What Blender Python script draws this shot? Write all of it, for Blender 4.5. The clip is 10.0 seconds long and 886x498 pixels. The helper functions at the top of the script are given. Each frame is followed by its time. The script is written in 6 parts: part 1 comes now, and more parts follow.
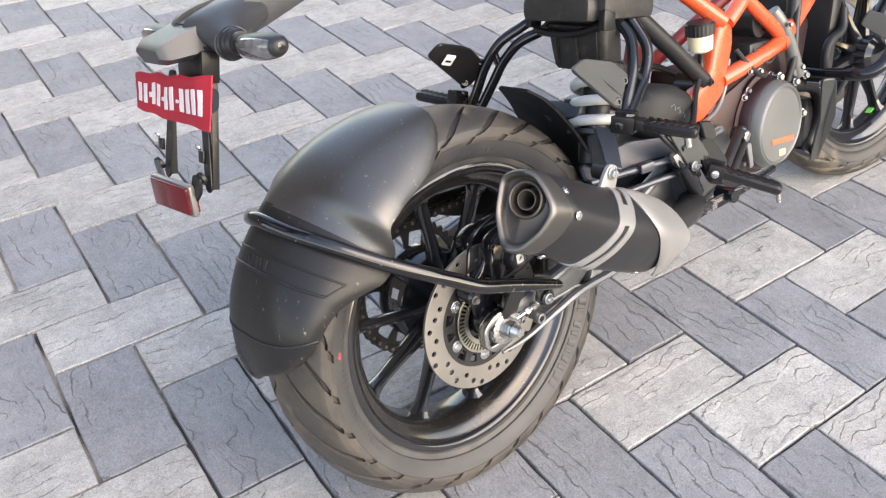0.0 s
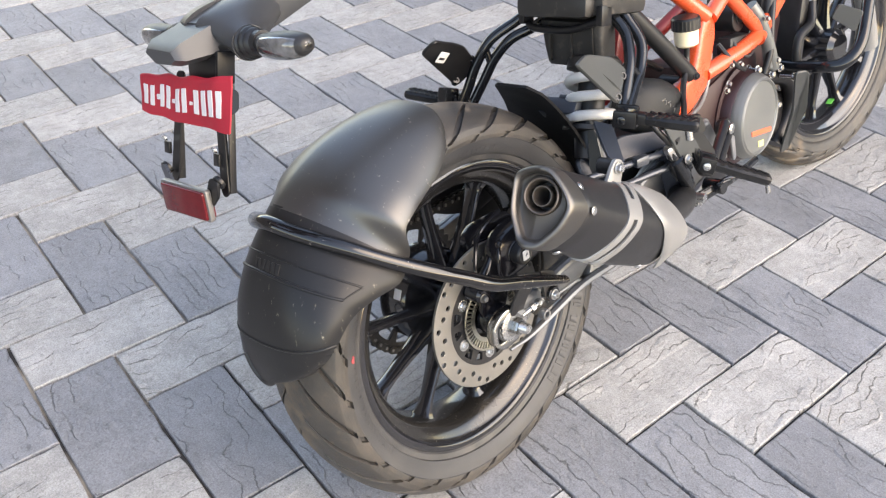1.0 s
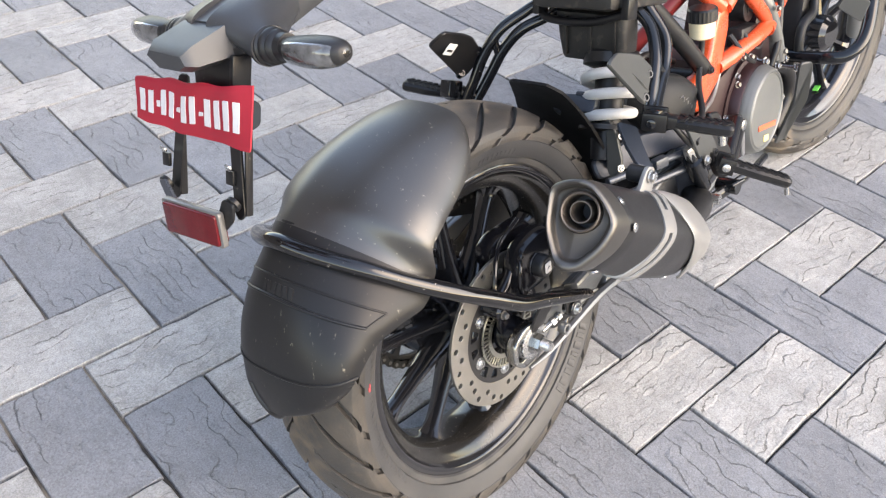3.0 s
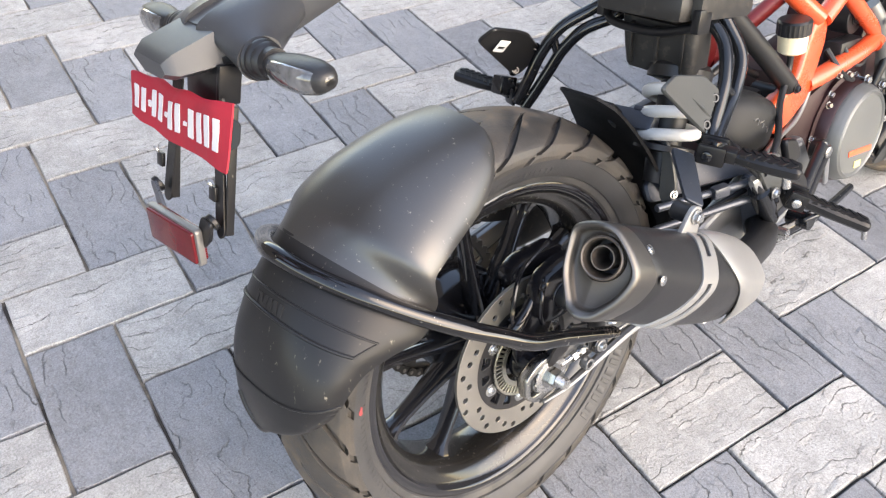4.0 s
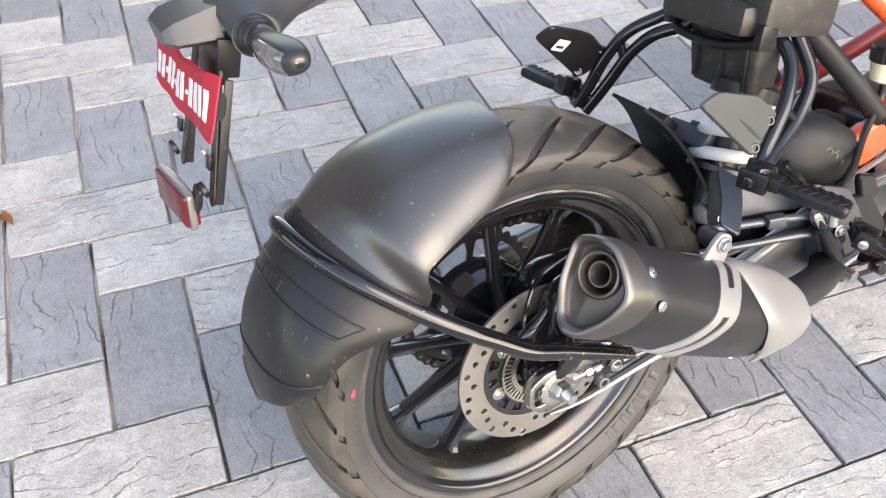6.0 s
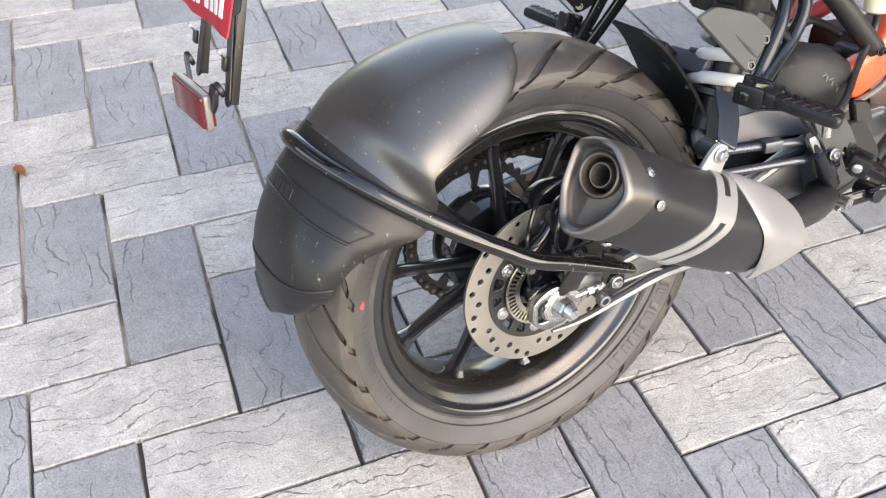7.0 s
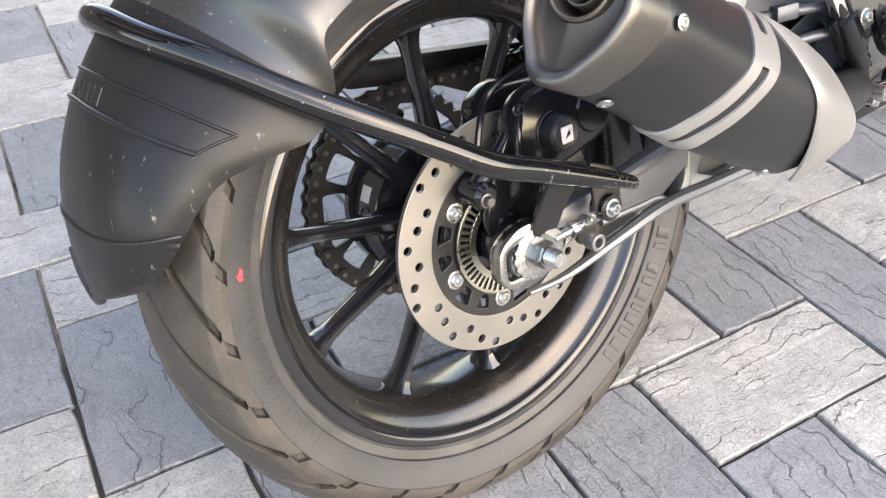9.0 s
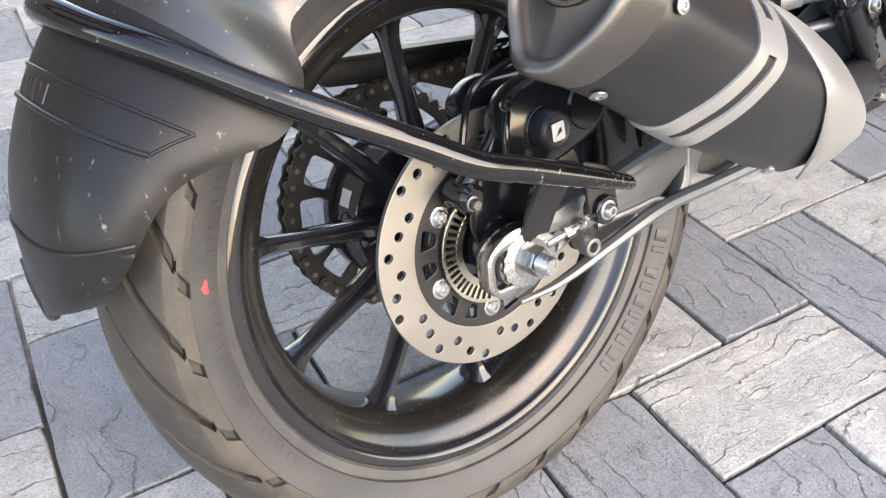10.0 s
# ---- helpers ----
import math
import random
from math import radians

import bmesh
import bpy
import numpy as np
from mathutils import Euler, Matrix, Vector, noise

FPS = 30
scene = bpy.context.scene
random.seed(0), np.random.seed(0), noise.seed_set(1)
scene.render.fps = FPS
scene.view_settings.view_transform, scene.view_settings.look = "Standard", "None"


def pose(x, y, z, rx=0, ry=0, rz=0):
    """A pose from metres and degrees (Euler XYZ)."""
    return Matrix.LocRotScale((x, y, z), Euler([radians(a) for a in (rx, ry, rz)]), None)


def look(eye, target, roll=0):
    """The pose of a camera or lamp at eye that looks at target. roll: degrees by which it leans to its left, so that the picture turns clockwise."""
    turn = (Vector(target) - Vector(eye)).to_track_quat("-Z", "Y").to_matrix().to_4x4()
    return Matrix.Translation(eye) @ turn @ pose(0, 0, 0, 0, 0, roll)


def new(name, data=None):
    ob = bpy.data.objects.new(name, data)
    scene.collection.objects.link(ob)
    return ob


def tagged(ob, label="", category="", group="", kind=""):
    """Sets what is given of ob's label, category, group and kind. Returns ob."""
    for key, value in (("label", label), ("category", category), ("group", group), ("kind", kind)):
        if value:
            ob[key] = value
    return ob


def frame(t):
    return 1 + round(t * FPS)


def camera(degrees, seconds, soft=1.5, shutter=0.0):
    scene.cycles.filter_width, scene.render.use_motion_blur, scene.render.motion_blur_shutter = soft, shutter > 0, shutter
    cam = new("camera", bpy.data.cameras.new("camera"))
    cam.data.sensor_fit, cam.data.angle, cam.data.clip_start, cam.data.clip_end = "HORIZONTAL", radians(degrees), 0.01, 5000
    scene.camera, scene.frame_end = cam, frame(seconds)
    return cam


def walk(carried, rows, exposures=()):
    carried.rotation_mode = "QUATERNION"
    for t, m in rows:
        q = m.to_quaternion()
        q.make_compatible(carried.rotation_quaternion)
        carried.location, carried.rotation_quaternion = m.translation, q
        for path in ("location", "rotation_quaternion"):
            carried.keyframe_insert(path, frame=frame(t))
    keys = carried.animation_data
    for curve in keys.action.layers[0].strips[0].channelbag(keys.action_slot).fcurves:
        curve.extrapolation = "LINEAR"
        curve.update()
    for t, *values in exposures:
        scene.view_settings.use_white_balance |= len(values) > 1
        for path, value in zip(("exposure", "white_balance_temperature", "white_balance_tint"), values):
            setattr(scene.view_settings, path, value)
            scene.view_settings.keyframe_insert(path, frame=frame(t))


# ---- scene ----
cam = camera(55.7, 10.0, soft=1.25)
PATH = [
    (0, (0.673, -0.678, 1.151), (-0.515, 0.389, -0.052), -1.0),
    (0.5, (0.638, -0.712, 1.15), (-0.512, 0.395, -0.054), -0.3),
    (1, (0.602, -0.739, 1.147), (-0.486, 0.427, -0.061), 0.4),
    (1.5, (0.566, -0.768, 1.14), (-0.468, 0.446, -0.067), 0.8),
    (2, (0.533, -0.782, 1.134), (-0.46, 0.463, -0.075), 1.5),
    (3.5, (0.434, -0.658, 1.144), (-0.522, 0.492, -0.184), 4.6),
    (4, (0.437, -0.576, 1.162), (-0.606, 0.433, -0.214), 4.4),
    (4.5, (0.472, -0.507, 1.168), (-0.626, 0.418, -0.225), 5.0),
    (5, (0.497, -0.467, 1.168), (-0.665, 0.358, -0.235), 4.4),
    (6.5, (0.535, -0.45, 1.159), (-0.687, 0.272, -0.25), 2.3),
    (7, (0.59, -0.497, 1.118), (-0.63, 0.226, -0.292), 2.2),
    (7.5, (0.607, -0.54, 1.03), (-0.613, 0.23, -0.355), 0.7),
    (8, (0.553, -0.491, 0.894), (-0.684, 0.353, -0.431), -0.5),
    (8.5, (0.499, -0.448, 0.816), (-0.75, 0.46, -0.456), -0.5),
    (9, (0.468, -0.414, 0.778), (-0.791, 0.527, -0.459), -0.9),
    (9.5, (0.448, -0.391, 0.758), (-0.811, 0.557, -0.472), -1.2),
    (10, (0.442, -0.382, 0.749), (-0.816, 0.57, -0.48), -1.3),
]
walk(cam, [(t, look(eye, target, roll)) for t, eye, target, roll in PATH], [(t, stops, kelvin, 15) for t, stops, kelvin in ((0.0, 1.98, 8430), (2.0, 1.96, 8430), (4.0, 2.14, 8400), (6.5, 2.18, 8400), (8.0, 2.09, 8480), (9.0, 2.15, 8350), (10.0, 2.18, 8300))])

# the motorcycle's stand: place, height and lean to its left on the side stand
BIKE = (0.0, 0.0, -0.007, 14.15)
AXLE = Vector((0.0, 0.0, 0.305))

# ---- light: bright overcast daylight ----
world = bpy.data.worlds.new("sky")
scene.world = world
world.use_nodes = True
wn = world.node_tree
sky = wn.nodes.new("ShaderNodeTexSky")
sky.sky_type = "NISHITA"
sky.sun_disc = False
sky.sun_elevation, sky.sun_rotation = radians(38), radians(82)
sky.air_density, sky.dust_density, sky.ozone_density = 1.0, 0.8, 1.0
wn.nodes["Background"].inputs["Strength"].default_value = 0.2
wn.links.new(sky.outputs[0], wn.nodes["Background"].inputs["Color"])
sun = new("sun", bpy.data.lights.new("sun", "SUN"))
sun.data.energy, sun.data.angle, sun.data.color = 0.8, radians(62), (1.0, 0.97, 0.93)
sun.matrix_world = look((3.0, 0.8, 1.65), (0, 0, 0))


# ---- materials ----
def shader(name, color, rough, metal=0.0, vary=0.25, grain=60.0, bump=0.15, fine=400.0, dust=None, dust_amount=0.0, dust_scale=9.0, dust_from=0.45, coat=0.0, spec=0.5, stretch=None):
    """A surface with variation at two scales, fine relief, and patches of dust."""
    m = bpy.data.materials.new(name)
    m.use_nodes = True
    n, k = m.node_tree.nodes, m.node_tree.links
    b = n["Principled BSDF"]
    tc = n.new("ShaderNodeTexCoord")
    big = n.new("ShaderNodeTexNoise")
    big.inputs["Scale"].default_value, big.inputs["Detail"].default_value = grain * 0.2, 4
    small = n.new("ShaderNodeTexNoise")
    small.inputs["Scale"].default_value, small.inputs["Detail"].default_value = fine, 3
    for t in (big, small):
        k.new(tc.outputs["Object"], t.inputs["Vector"])
    add = n.new("ShaderNodeMath")
    add.operation = "MULTIPLY_ADD"
    k.new(small.outputs["Fac"], add.inputs[0])
    add.inputs[1].default_value = 0.4
    k.new(big.outputs["Fac"], add.inputs[2])
    span = n.new("ShaderNodeMapRange")
    span.inputs["From Min"].default_value, span.inputs["From Max"].default_value = 0.4, 1.0
    span.inputs["To Min"].default_value, span.inputs["To Max"].default_value = 1 - vary, 1 + vary
    k.new(add.outputs[0], span.inputs["Value"])
    tone = n.new("ShaderNodeMix")
    tone.data_type, tone.blend_type = "RGBA", "MULTIPLY"
    tone.inputs["Factor"].default_value = 1.0
    tone.inputs[6].default_value = (*color, 1)
    k.new(span.outputs[0], tone.inputs[7])
    out = tone.outputs[2]
    rspan = n.new("ShaderNodeMapRange")
    rspan.inputs["From Min"].default_value, rspan.inputs["From Max"].default_value = 0.4, 1.0
    rspan.inputs["To Min"].default_value, rspan.inputs["To Max"].default_value = max(0.02, rough * 0.75), min(1, rough * 1.25)
    k.new(add.outputs[0], rspan.inputs["Value"])
    rout = rspan.outputs[0]
    if dust:
        spots = n.new("ShaderNodeTexNoise")
        spots.inputs["Scale"].default_value, spots.inputs["Detail"].default_value, spots.inputs["Roughness"].default_value = dust_scale, 8, 0.65
        if stretch:
            mp = n.new("ShaderNodeMapping")
            mp.inputs["Scale"].default_value = stretch
            k.new(tc.outputs["Object"], mp.inputs["Vector"])
            k.new(mp.outputs[0], spots.inputs["Vector"])
        else:
            k.new(tc.outputs["Object"], spots.inputs["Vector"])
        cut = n.new("ShaderNodeMapRange")
        cut.inputs["From Min"].default_value, cut.inputs["From Max"].default_value = dust_from, dust_from + (0.35 if dust_from < 0.5 else 0.06)
        cut.inputs["To Min"].default_value, cut.inputs["To Max"].default_value = 0.0, dust_amount
        k.new(spots.outputs["Fac"], cut.inputs["Value"])
        over = n.new("ShaderNodeMix")
        over.data_type = "RGBA"
        k.new(cut.outputs[0], over.inputs["Factor"])
        k.new(out, over.inputs[6])
        over.inputs[7].default_value = (*dust, 1)
        out = over.outputs[2]
        dull = n.new("ShaderNodeMix")
        k.new(cut.outputs[0], dull.inputs["Factor"])
        k.new(rout, dull.inputs[2])
        dull.inputs[3].default_value = 0.85
        rout = dull.outputs[0]
    k.new(out, b.inputs["Base Color"])
    k.new(rout, b.inputs["Roughness"])
    b.inputs["Metallic"].default_value = metal
    b.inputs["Coat Weight"].default_value = coat
    b.inputs["Specular IOR Level"].default_value = spec
    if bump:
        bp = n.new("ShaderNodeBump")
        bp.inputs["Strength"].default_value, bp.inputs["Distance"].default_value = bump, 0.001
        k.new(small.outputs["Fac"], bp.inputs["Height"])
        k.new(bp.outputs[0], b.inputs["Normal"])
    return m


def caked(m, color, axis, clean, thick, scale, amount, edge=0.1):
    """Dried mud or settled dust on a shader() surface, growing along one axis of the thing, in ragged patches."""
    n, k = m.node_tree.nodes, m.node_tree.links
    b = n["Principled BSDF"]
    tc = n.new("ShaderNodeTexCoord")
    sep = n.new("ShaderNodeSeparateXYZ")
    k.new(tc.outputs["Object"], sep.inputs[0])
    grow = n.new("ShaderNodeMapRange")
    grow.inputs["From Min"].default_value, grow.inputs["From Max"].default_value = clean, thick
    grow.inputs["To Min"].default_value, grow.inputs["To Max"].default_value = -0.32, 0.12
    k.new(sep.outputs[axis], grow.inputs["Value"])
    patch = n.new("ShaderNodeTexNoise")
    patch.inputs["Scale"].default_value, patch.inputs["Detail"].default_value, patch.inputs["Roughness"].default_value = scale, 7, 0.62
    k.new(tc.outputs["Object"], patch.inputs["Vector"])
    add = n.new("ShaderNodeMath")
    k.new(patch.outputs["Fac"], add.inputs[0])
    k.new(grow.outputs[0], add.inputs[1])
    cut = n.new("ShaderNodeMapRange")
    cut.inputs["From Min"].default_value, cut.inputs["From Max"].default_value = 0.52, 0.52 + edge
    cut.inputs["To Min"].default_value, cut.inputs["To Max"].default_value = 0.0, amount
    k.new(add.outputs[0], cut.inputs["Value"])
    for key, value, rgb in (("Base Color", (*color, 1), True), ("Roughness", 0.8, False)):
        mix = n.new("ShaderNodeMix")
        mix.data_type = "RGBA" if rgb else "FLOAT"
        k.new(cut.outputs[0], mix.inputs["Factor"])
        k.new(b.inputs[key].links[0].from_socket, mix.inputs[6 if rgb else 2])
        mix.inputs[7 if rgb else 3].default_value = value
        k.new(mix.outputs[2 if rgb else 0], b.inputs[key])
    return m


RUBBER = caked(shader("tyre_rubber", (0.030, 0.0275, 0.025), 0.48, vary=0.3, bump=0.4, fine=300, dust=(0.125, 0.100, 0.075), dust_amount=0.5, dust_scale=14), (0.17, 0.126, 0.085), 0, 0.120, 0.0, 26, 0.62, 0.2)
# tyre rubber darkened: the grooves' shade is put into its colour
GROOVE = shader("shaded_groove_rubber", (0.024, 0.022, 0.020), 0.6, vary=0.3, grain=90, bump=0.3, fine=350, dust=(0.10, 0.08, 0.06), dust_amount=0.35, dust_scale=40)
SIDEWALL = shader("dusty_sidewall", (0.034, 0.034, 0.035), 0.5, vary=0.25, grain=40, bump=0.25, fine=420, dust=(0.095, 0.09, 0.084), dust_amount=0.45, dust_scale=11)
BEAD = shader("scuffed_bead_rubber", (0.035, 0.035, 0.036), 0.42, vary=0.3, grain=120, bump=0.3, fine=350, dust=(0.15, 0.135, 0.115), dust_amount=0.4, dust_scale=26)
FENDER = shader("mudguard_plastic", (0.022, 0.0212, 0.0208), 0.36, vary=0.3, grain=16, bump=0.10, fine=700, dust=(0.4, 0.36, 0.30), dust_amount=0.5, dust_scale=150, dust_from=0.64, spec=1.0)
FLAP = caked(shader("flap_plastic", (0.012, 0.012, 0.0128), 0.38, vary=0.08, bump=0.04, fine=700, dust=(0.42, 0.38, 0.30), dust_amount=0.35, dust_scale=1.0, dust_from=0.64, spec=0.3, stretch=(230, 140, 60)), (0.12, 0.10, 0.08), 2, 0.40, 0.33, 60, 0.2, 0.2)
GLOSS = shader("gloss_black_paint", (0.006, 0.006, 0.007), 0.07, vary=0.2, bump=0.0, dust=(0.4, 0.37, 0.33), dust_amount=0.8, dust_scale=190, dust_from=0.66, coat=0.3)
RAIL = caked(shader("rail_gloss_paint", (0.006, 0.006, 0.007), 0.08, vary=0.2, bump=0.0, dust=(0.4, 0.37, 0.33), dust_amount=0.8, dust_scale=170, dust_from=0.655, coat=0.2), (0.085, 0.070, 0.056), 1, -0.10, 0.12, 330, 0.55, 0.08)
WHEEL = shader("black_wheel_paint", (0.011, 0.011, 0.013), 0.12, vary=0.2, bump=0.02, dust=(0.28, 0.23, 0.17), dust_amount=0.3, dust_scale=230, dust_from=0.68, coat=0.4)
BARREL = caked(shader("dusty_rim_paint", (0.012, 0.011, 0.010), 0.2, vary=0.25, bump=0.03, dust=(0.17, 0.145, 0.11), dust_amount=0.25, dust_scale=190, dust_from=0.62, coat=0.2), (0.15, 0.122, 0.092), 2, 0.17, 0.095, 9, 0.4, 0.3)
BLACK = shader("black_plastic", (0.012, 0.012, 0.013), 0.38, vary=0.25, bump=0.08, dust=(0.12, 0.105, 0.09), dust_amount=0.08, dust_scale=40, spec=0.4)
TUBE = shader("black_tube_paint", (0.008, 0.009, 0.011), 0.13, vary=0.1, bump=0.0, dust=(0.3, 0.28, 0.25), dust_amount=0.5, dust_scale=150, dust_from=0.68)
DEEP = shader("dull_deep_black_plastic", (0.007, 0.007, 0.008), 0.55, vary=0.2, grain=40, bump=0.08, spec=0.2)
MATT = shader("matt_black_paint", (0.013, 0.0135, 0.0145), 0.45, vary=0.1, bump=0.05, spec=0.35)
STAY = shader("blued_steel", (0.075, 0.083, 0.098), 0.3, metal=0.5, vary=0.15, bump=0.04)
BLUED = shader("blue_grey_casting", (0.034, 0.041, 0.054), 0.4, metal=0.1, vary=0.15, bump=0.08, dust=(0.25, 0.23, 0.2), dust_amount=0.3, dust_scale=120, dust_from=0.64)
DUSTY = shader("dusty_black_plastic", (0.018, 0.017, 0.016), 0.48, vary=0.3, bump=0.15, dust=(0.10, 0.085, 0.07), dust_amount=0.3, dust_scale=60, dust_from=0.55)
GREY = shader("grey_plastic", (0.046, 0.049, 0.049), 0.42, vary=0.1, bump=0.08, dust=(0.2, 0.18, 0.15), dust_amount=0.08)
INK = shader("ink_black_plastic", (0.008, 0.008, 0.009), 0.34, vary=0.2, bump=0.05, dust=(0.22, 0.2, 0.17), dust_amount=0.4, dust_scale=140, dust_from=0.66, spec=0.35)
TAIL = shader("tail_plastic", (0.029, 0.031, 0.035), 0.38, vary=0.06, bump=0.08, fine=800, dust=(0.3, 0.28, 0.25), dust_amount=0.04)
STEEL = shader("brushed_disc_steel", (0.245, 0.234, 0.218), 0.42, metal=0.85, vary=0.04, bump=0.0, fine=600)
ALU = shader("cast_aluminium", (0.165, 0.17, 0.176), 0.42, metal=0.7, vary=0.1, bump=0.12, fine=500)
ZINC = shader("zinc_plate", (0.47, 0.47, 0.465), 0.28, metal=0.95, vary=0.15, bump=0.08)
NUT = shader("dull_steel_nut", (0.34, 0.34, 0.33), 0.24, metal=1.0, vary=0.2, grain=200, bump=0.06)
GOLDZ = shader("yellow_zinc", (0.46, 0.44, 0.37), 0.3, metal=1.0, vary=0.12, bump=0.05)
TITAN = shader("silencer_end_cap", (0.115, 0.109, 0.102), 0.36, metal=0.8, vary=0.12, bump=0.08, fine=700)
FACE = shader("brown_cap_face", (0.062, 0.054, 0.047), 0.48, metal=0.5, vary=0.12, bump=0.1, fine=700)
CALIPER = shader("caliper_enamel", (0.007, 0.007, 0.009), 0.16, vary=0.2, bump=0.0, spec=0.5)
PIN = shader("chain_pin_steel", (0.16, 0.155, 0.15), 0.35, metal=0.8, vary=0.2, bump=0.0)
GLOOM = shader("grey_air_box", (0.017, 0.0175, 0.018), 0.5, vary=0.15, bump=0.2, fine=500, dust=(0.1, 0.1, 0.095), dust_amount=0.15, dust_scale=70, dust_from=0.62, spec=0.25)
SOOT = shader("outlet_soot", (0.12, 0.1, 0.085), 0.45, metal=0.7, vary=0.2, bump=0.08)
CAN = shader("silencer_sleeve", (0.013, 0.013, 0.0145), 0.4, metal=0.1, vary=0.12, bump=0.1, fine=900, dust=(0.3, 0.28, 0.25), dust_amount=0.4, dust_scale=150, dust_from=0.7)
SATIN = shader("satin_silver_paint", (0.265, 0.262, 0.255), 0.42, metal=0.4, vary=0.06, bump=0.06, fine=900)
ORANGE = shader("orange_frame_paint", (0.62, 0.080, 0.028), 0.28, vary=0.06, bump=0.03, coat=0.3)
# frame colour for the far side, with its shade put into the red
DKRED = shader("shaded_frame_red", (0.16, 0.012, 0.012), 0.35, vary=0.1, bump=0.03)
ENGINE = shader("engine_brown_black", (0.034, 0.016, 0.017), 0.35, metal=0.4, vary=0.2, bump=0.12)
COVER = shader("engine_cover_grey", (0.15, 0.155, 0.15), 0.42, metal=0.4, vary=0.08, bump=0.1)
WHITE = shader("white_spring_paint", (0.5, 0.495, 0.48), 0.35, vary=0.08, bump=0.03)
CREAM = shader("cream_reservoir", (0.72, 0.62, 0.42), 0.4, vary=0.08, bump=0.02)
PLATE = shader("red_plate_paper", (0.34, 0.016, 0.03), 0.6, vary=0.15, bump=0.1, fine=200, spec=0.3)
PAPER = shader("white_print", (0.56, 0.54, 0.54), 0.55, vary=0.08, bump=0.05)
LABEL = shader("white_label_paper", (0.74, 0.73, 0.71), 0.5, vary=0.08, bump=0.05)
LENS = shader("red_reflector_lens", (0.10, 0.006, 0.009), 0.14, vary=0.3, grain=90, bump=0.08, fine=260, spec=0.35)
RIMGREY = shader("reflector_rim", (0.17, 0.165, 0.16), 0.4, metal=0.5, vary=0.1, bump=0.05)
CLEAR = shader("smoked_indicator_lens", (0.13, 0.13, 0.132), 0.10, metal=0.4, vary=0.8, grain=260, bump=0.6, fine=150, coat=1.0)
STRIPE = shader("orange_print", (0.8, 0.12, 0.05), 0.4, vary=0.05, bump=0)
YELLOW = shader("yellow_print", (0.7, 0.62, 0.25), 0.4, vary=0.05, bump=0)
GREEN = shader("green_print", (0.1, 0.5, 0.08), 0.5, vary=0.05, bump=0)
REDMARK = shader("red_tyre_mark", (0.36, 0.055, 0.06), 0.8, vary=0.3, bump=0.1)
LEAF = shader("dry_leaf", (0.4, 0.16, 0.07), 0.7, vary=0.3, bump=0.3)
CHAIN = shader("oiled_chain_steel", (0.022, 0.021, 0.02), 0.4, metal=0.4, vary=0.25, bump=0.1)
JOINT = caked(shader("joint_grit", (0.03, 0.028, 0.026), 0.95, vary=0.4, grain=30, bump=0.6, fine=250, dust=(0.2, 0.175, 0.14), dust_amount=0.4, dust_scale=3), (0.36, 0.32, 0.26), 0, 0.35, -0.6, 3.0, 0.85, 0.15)


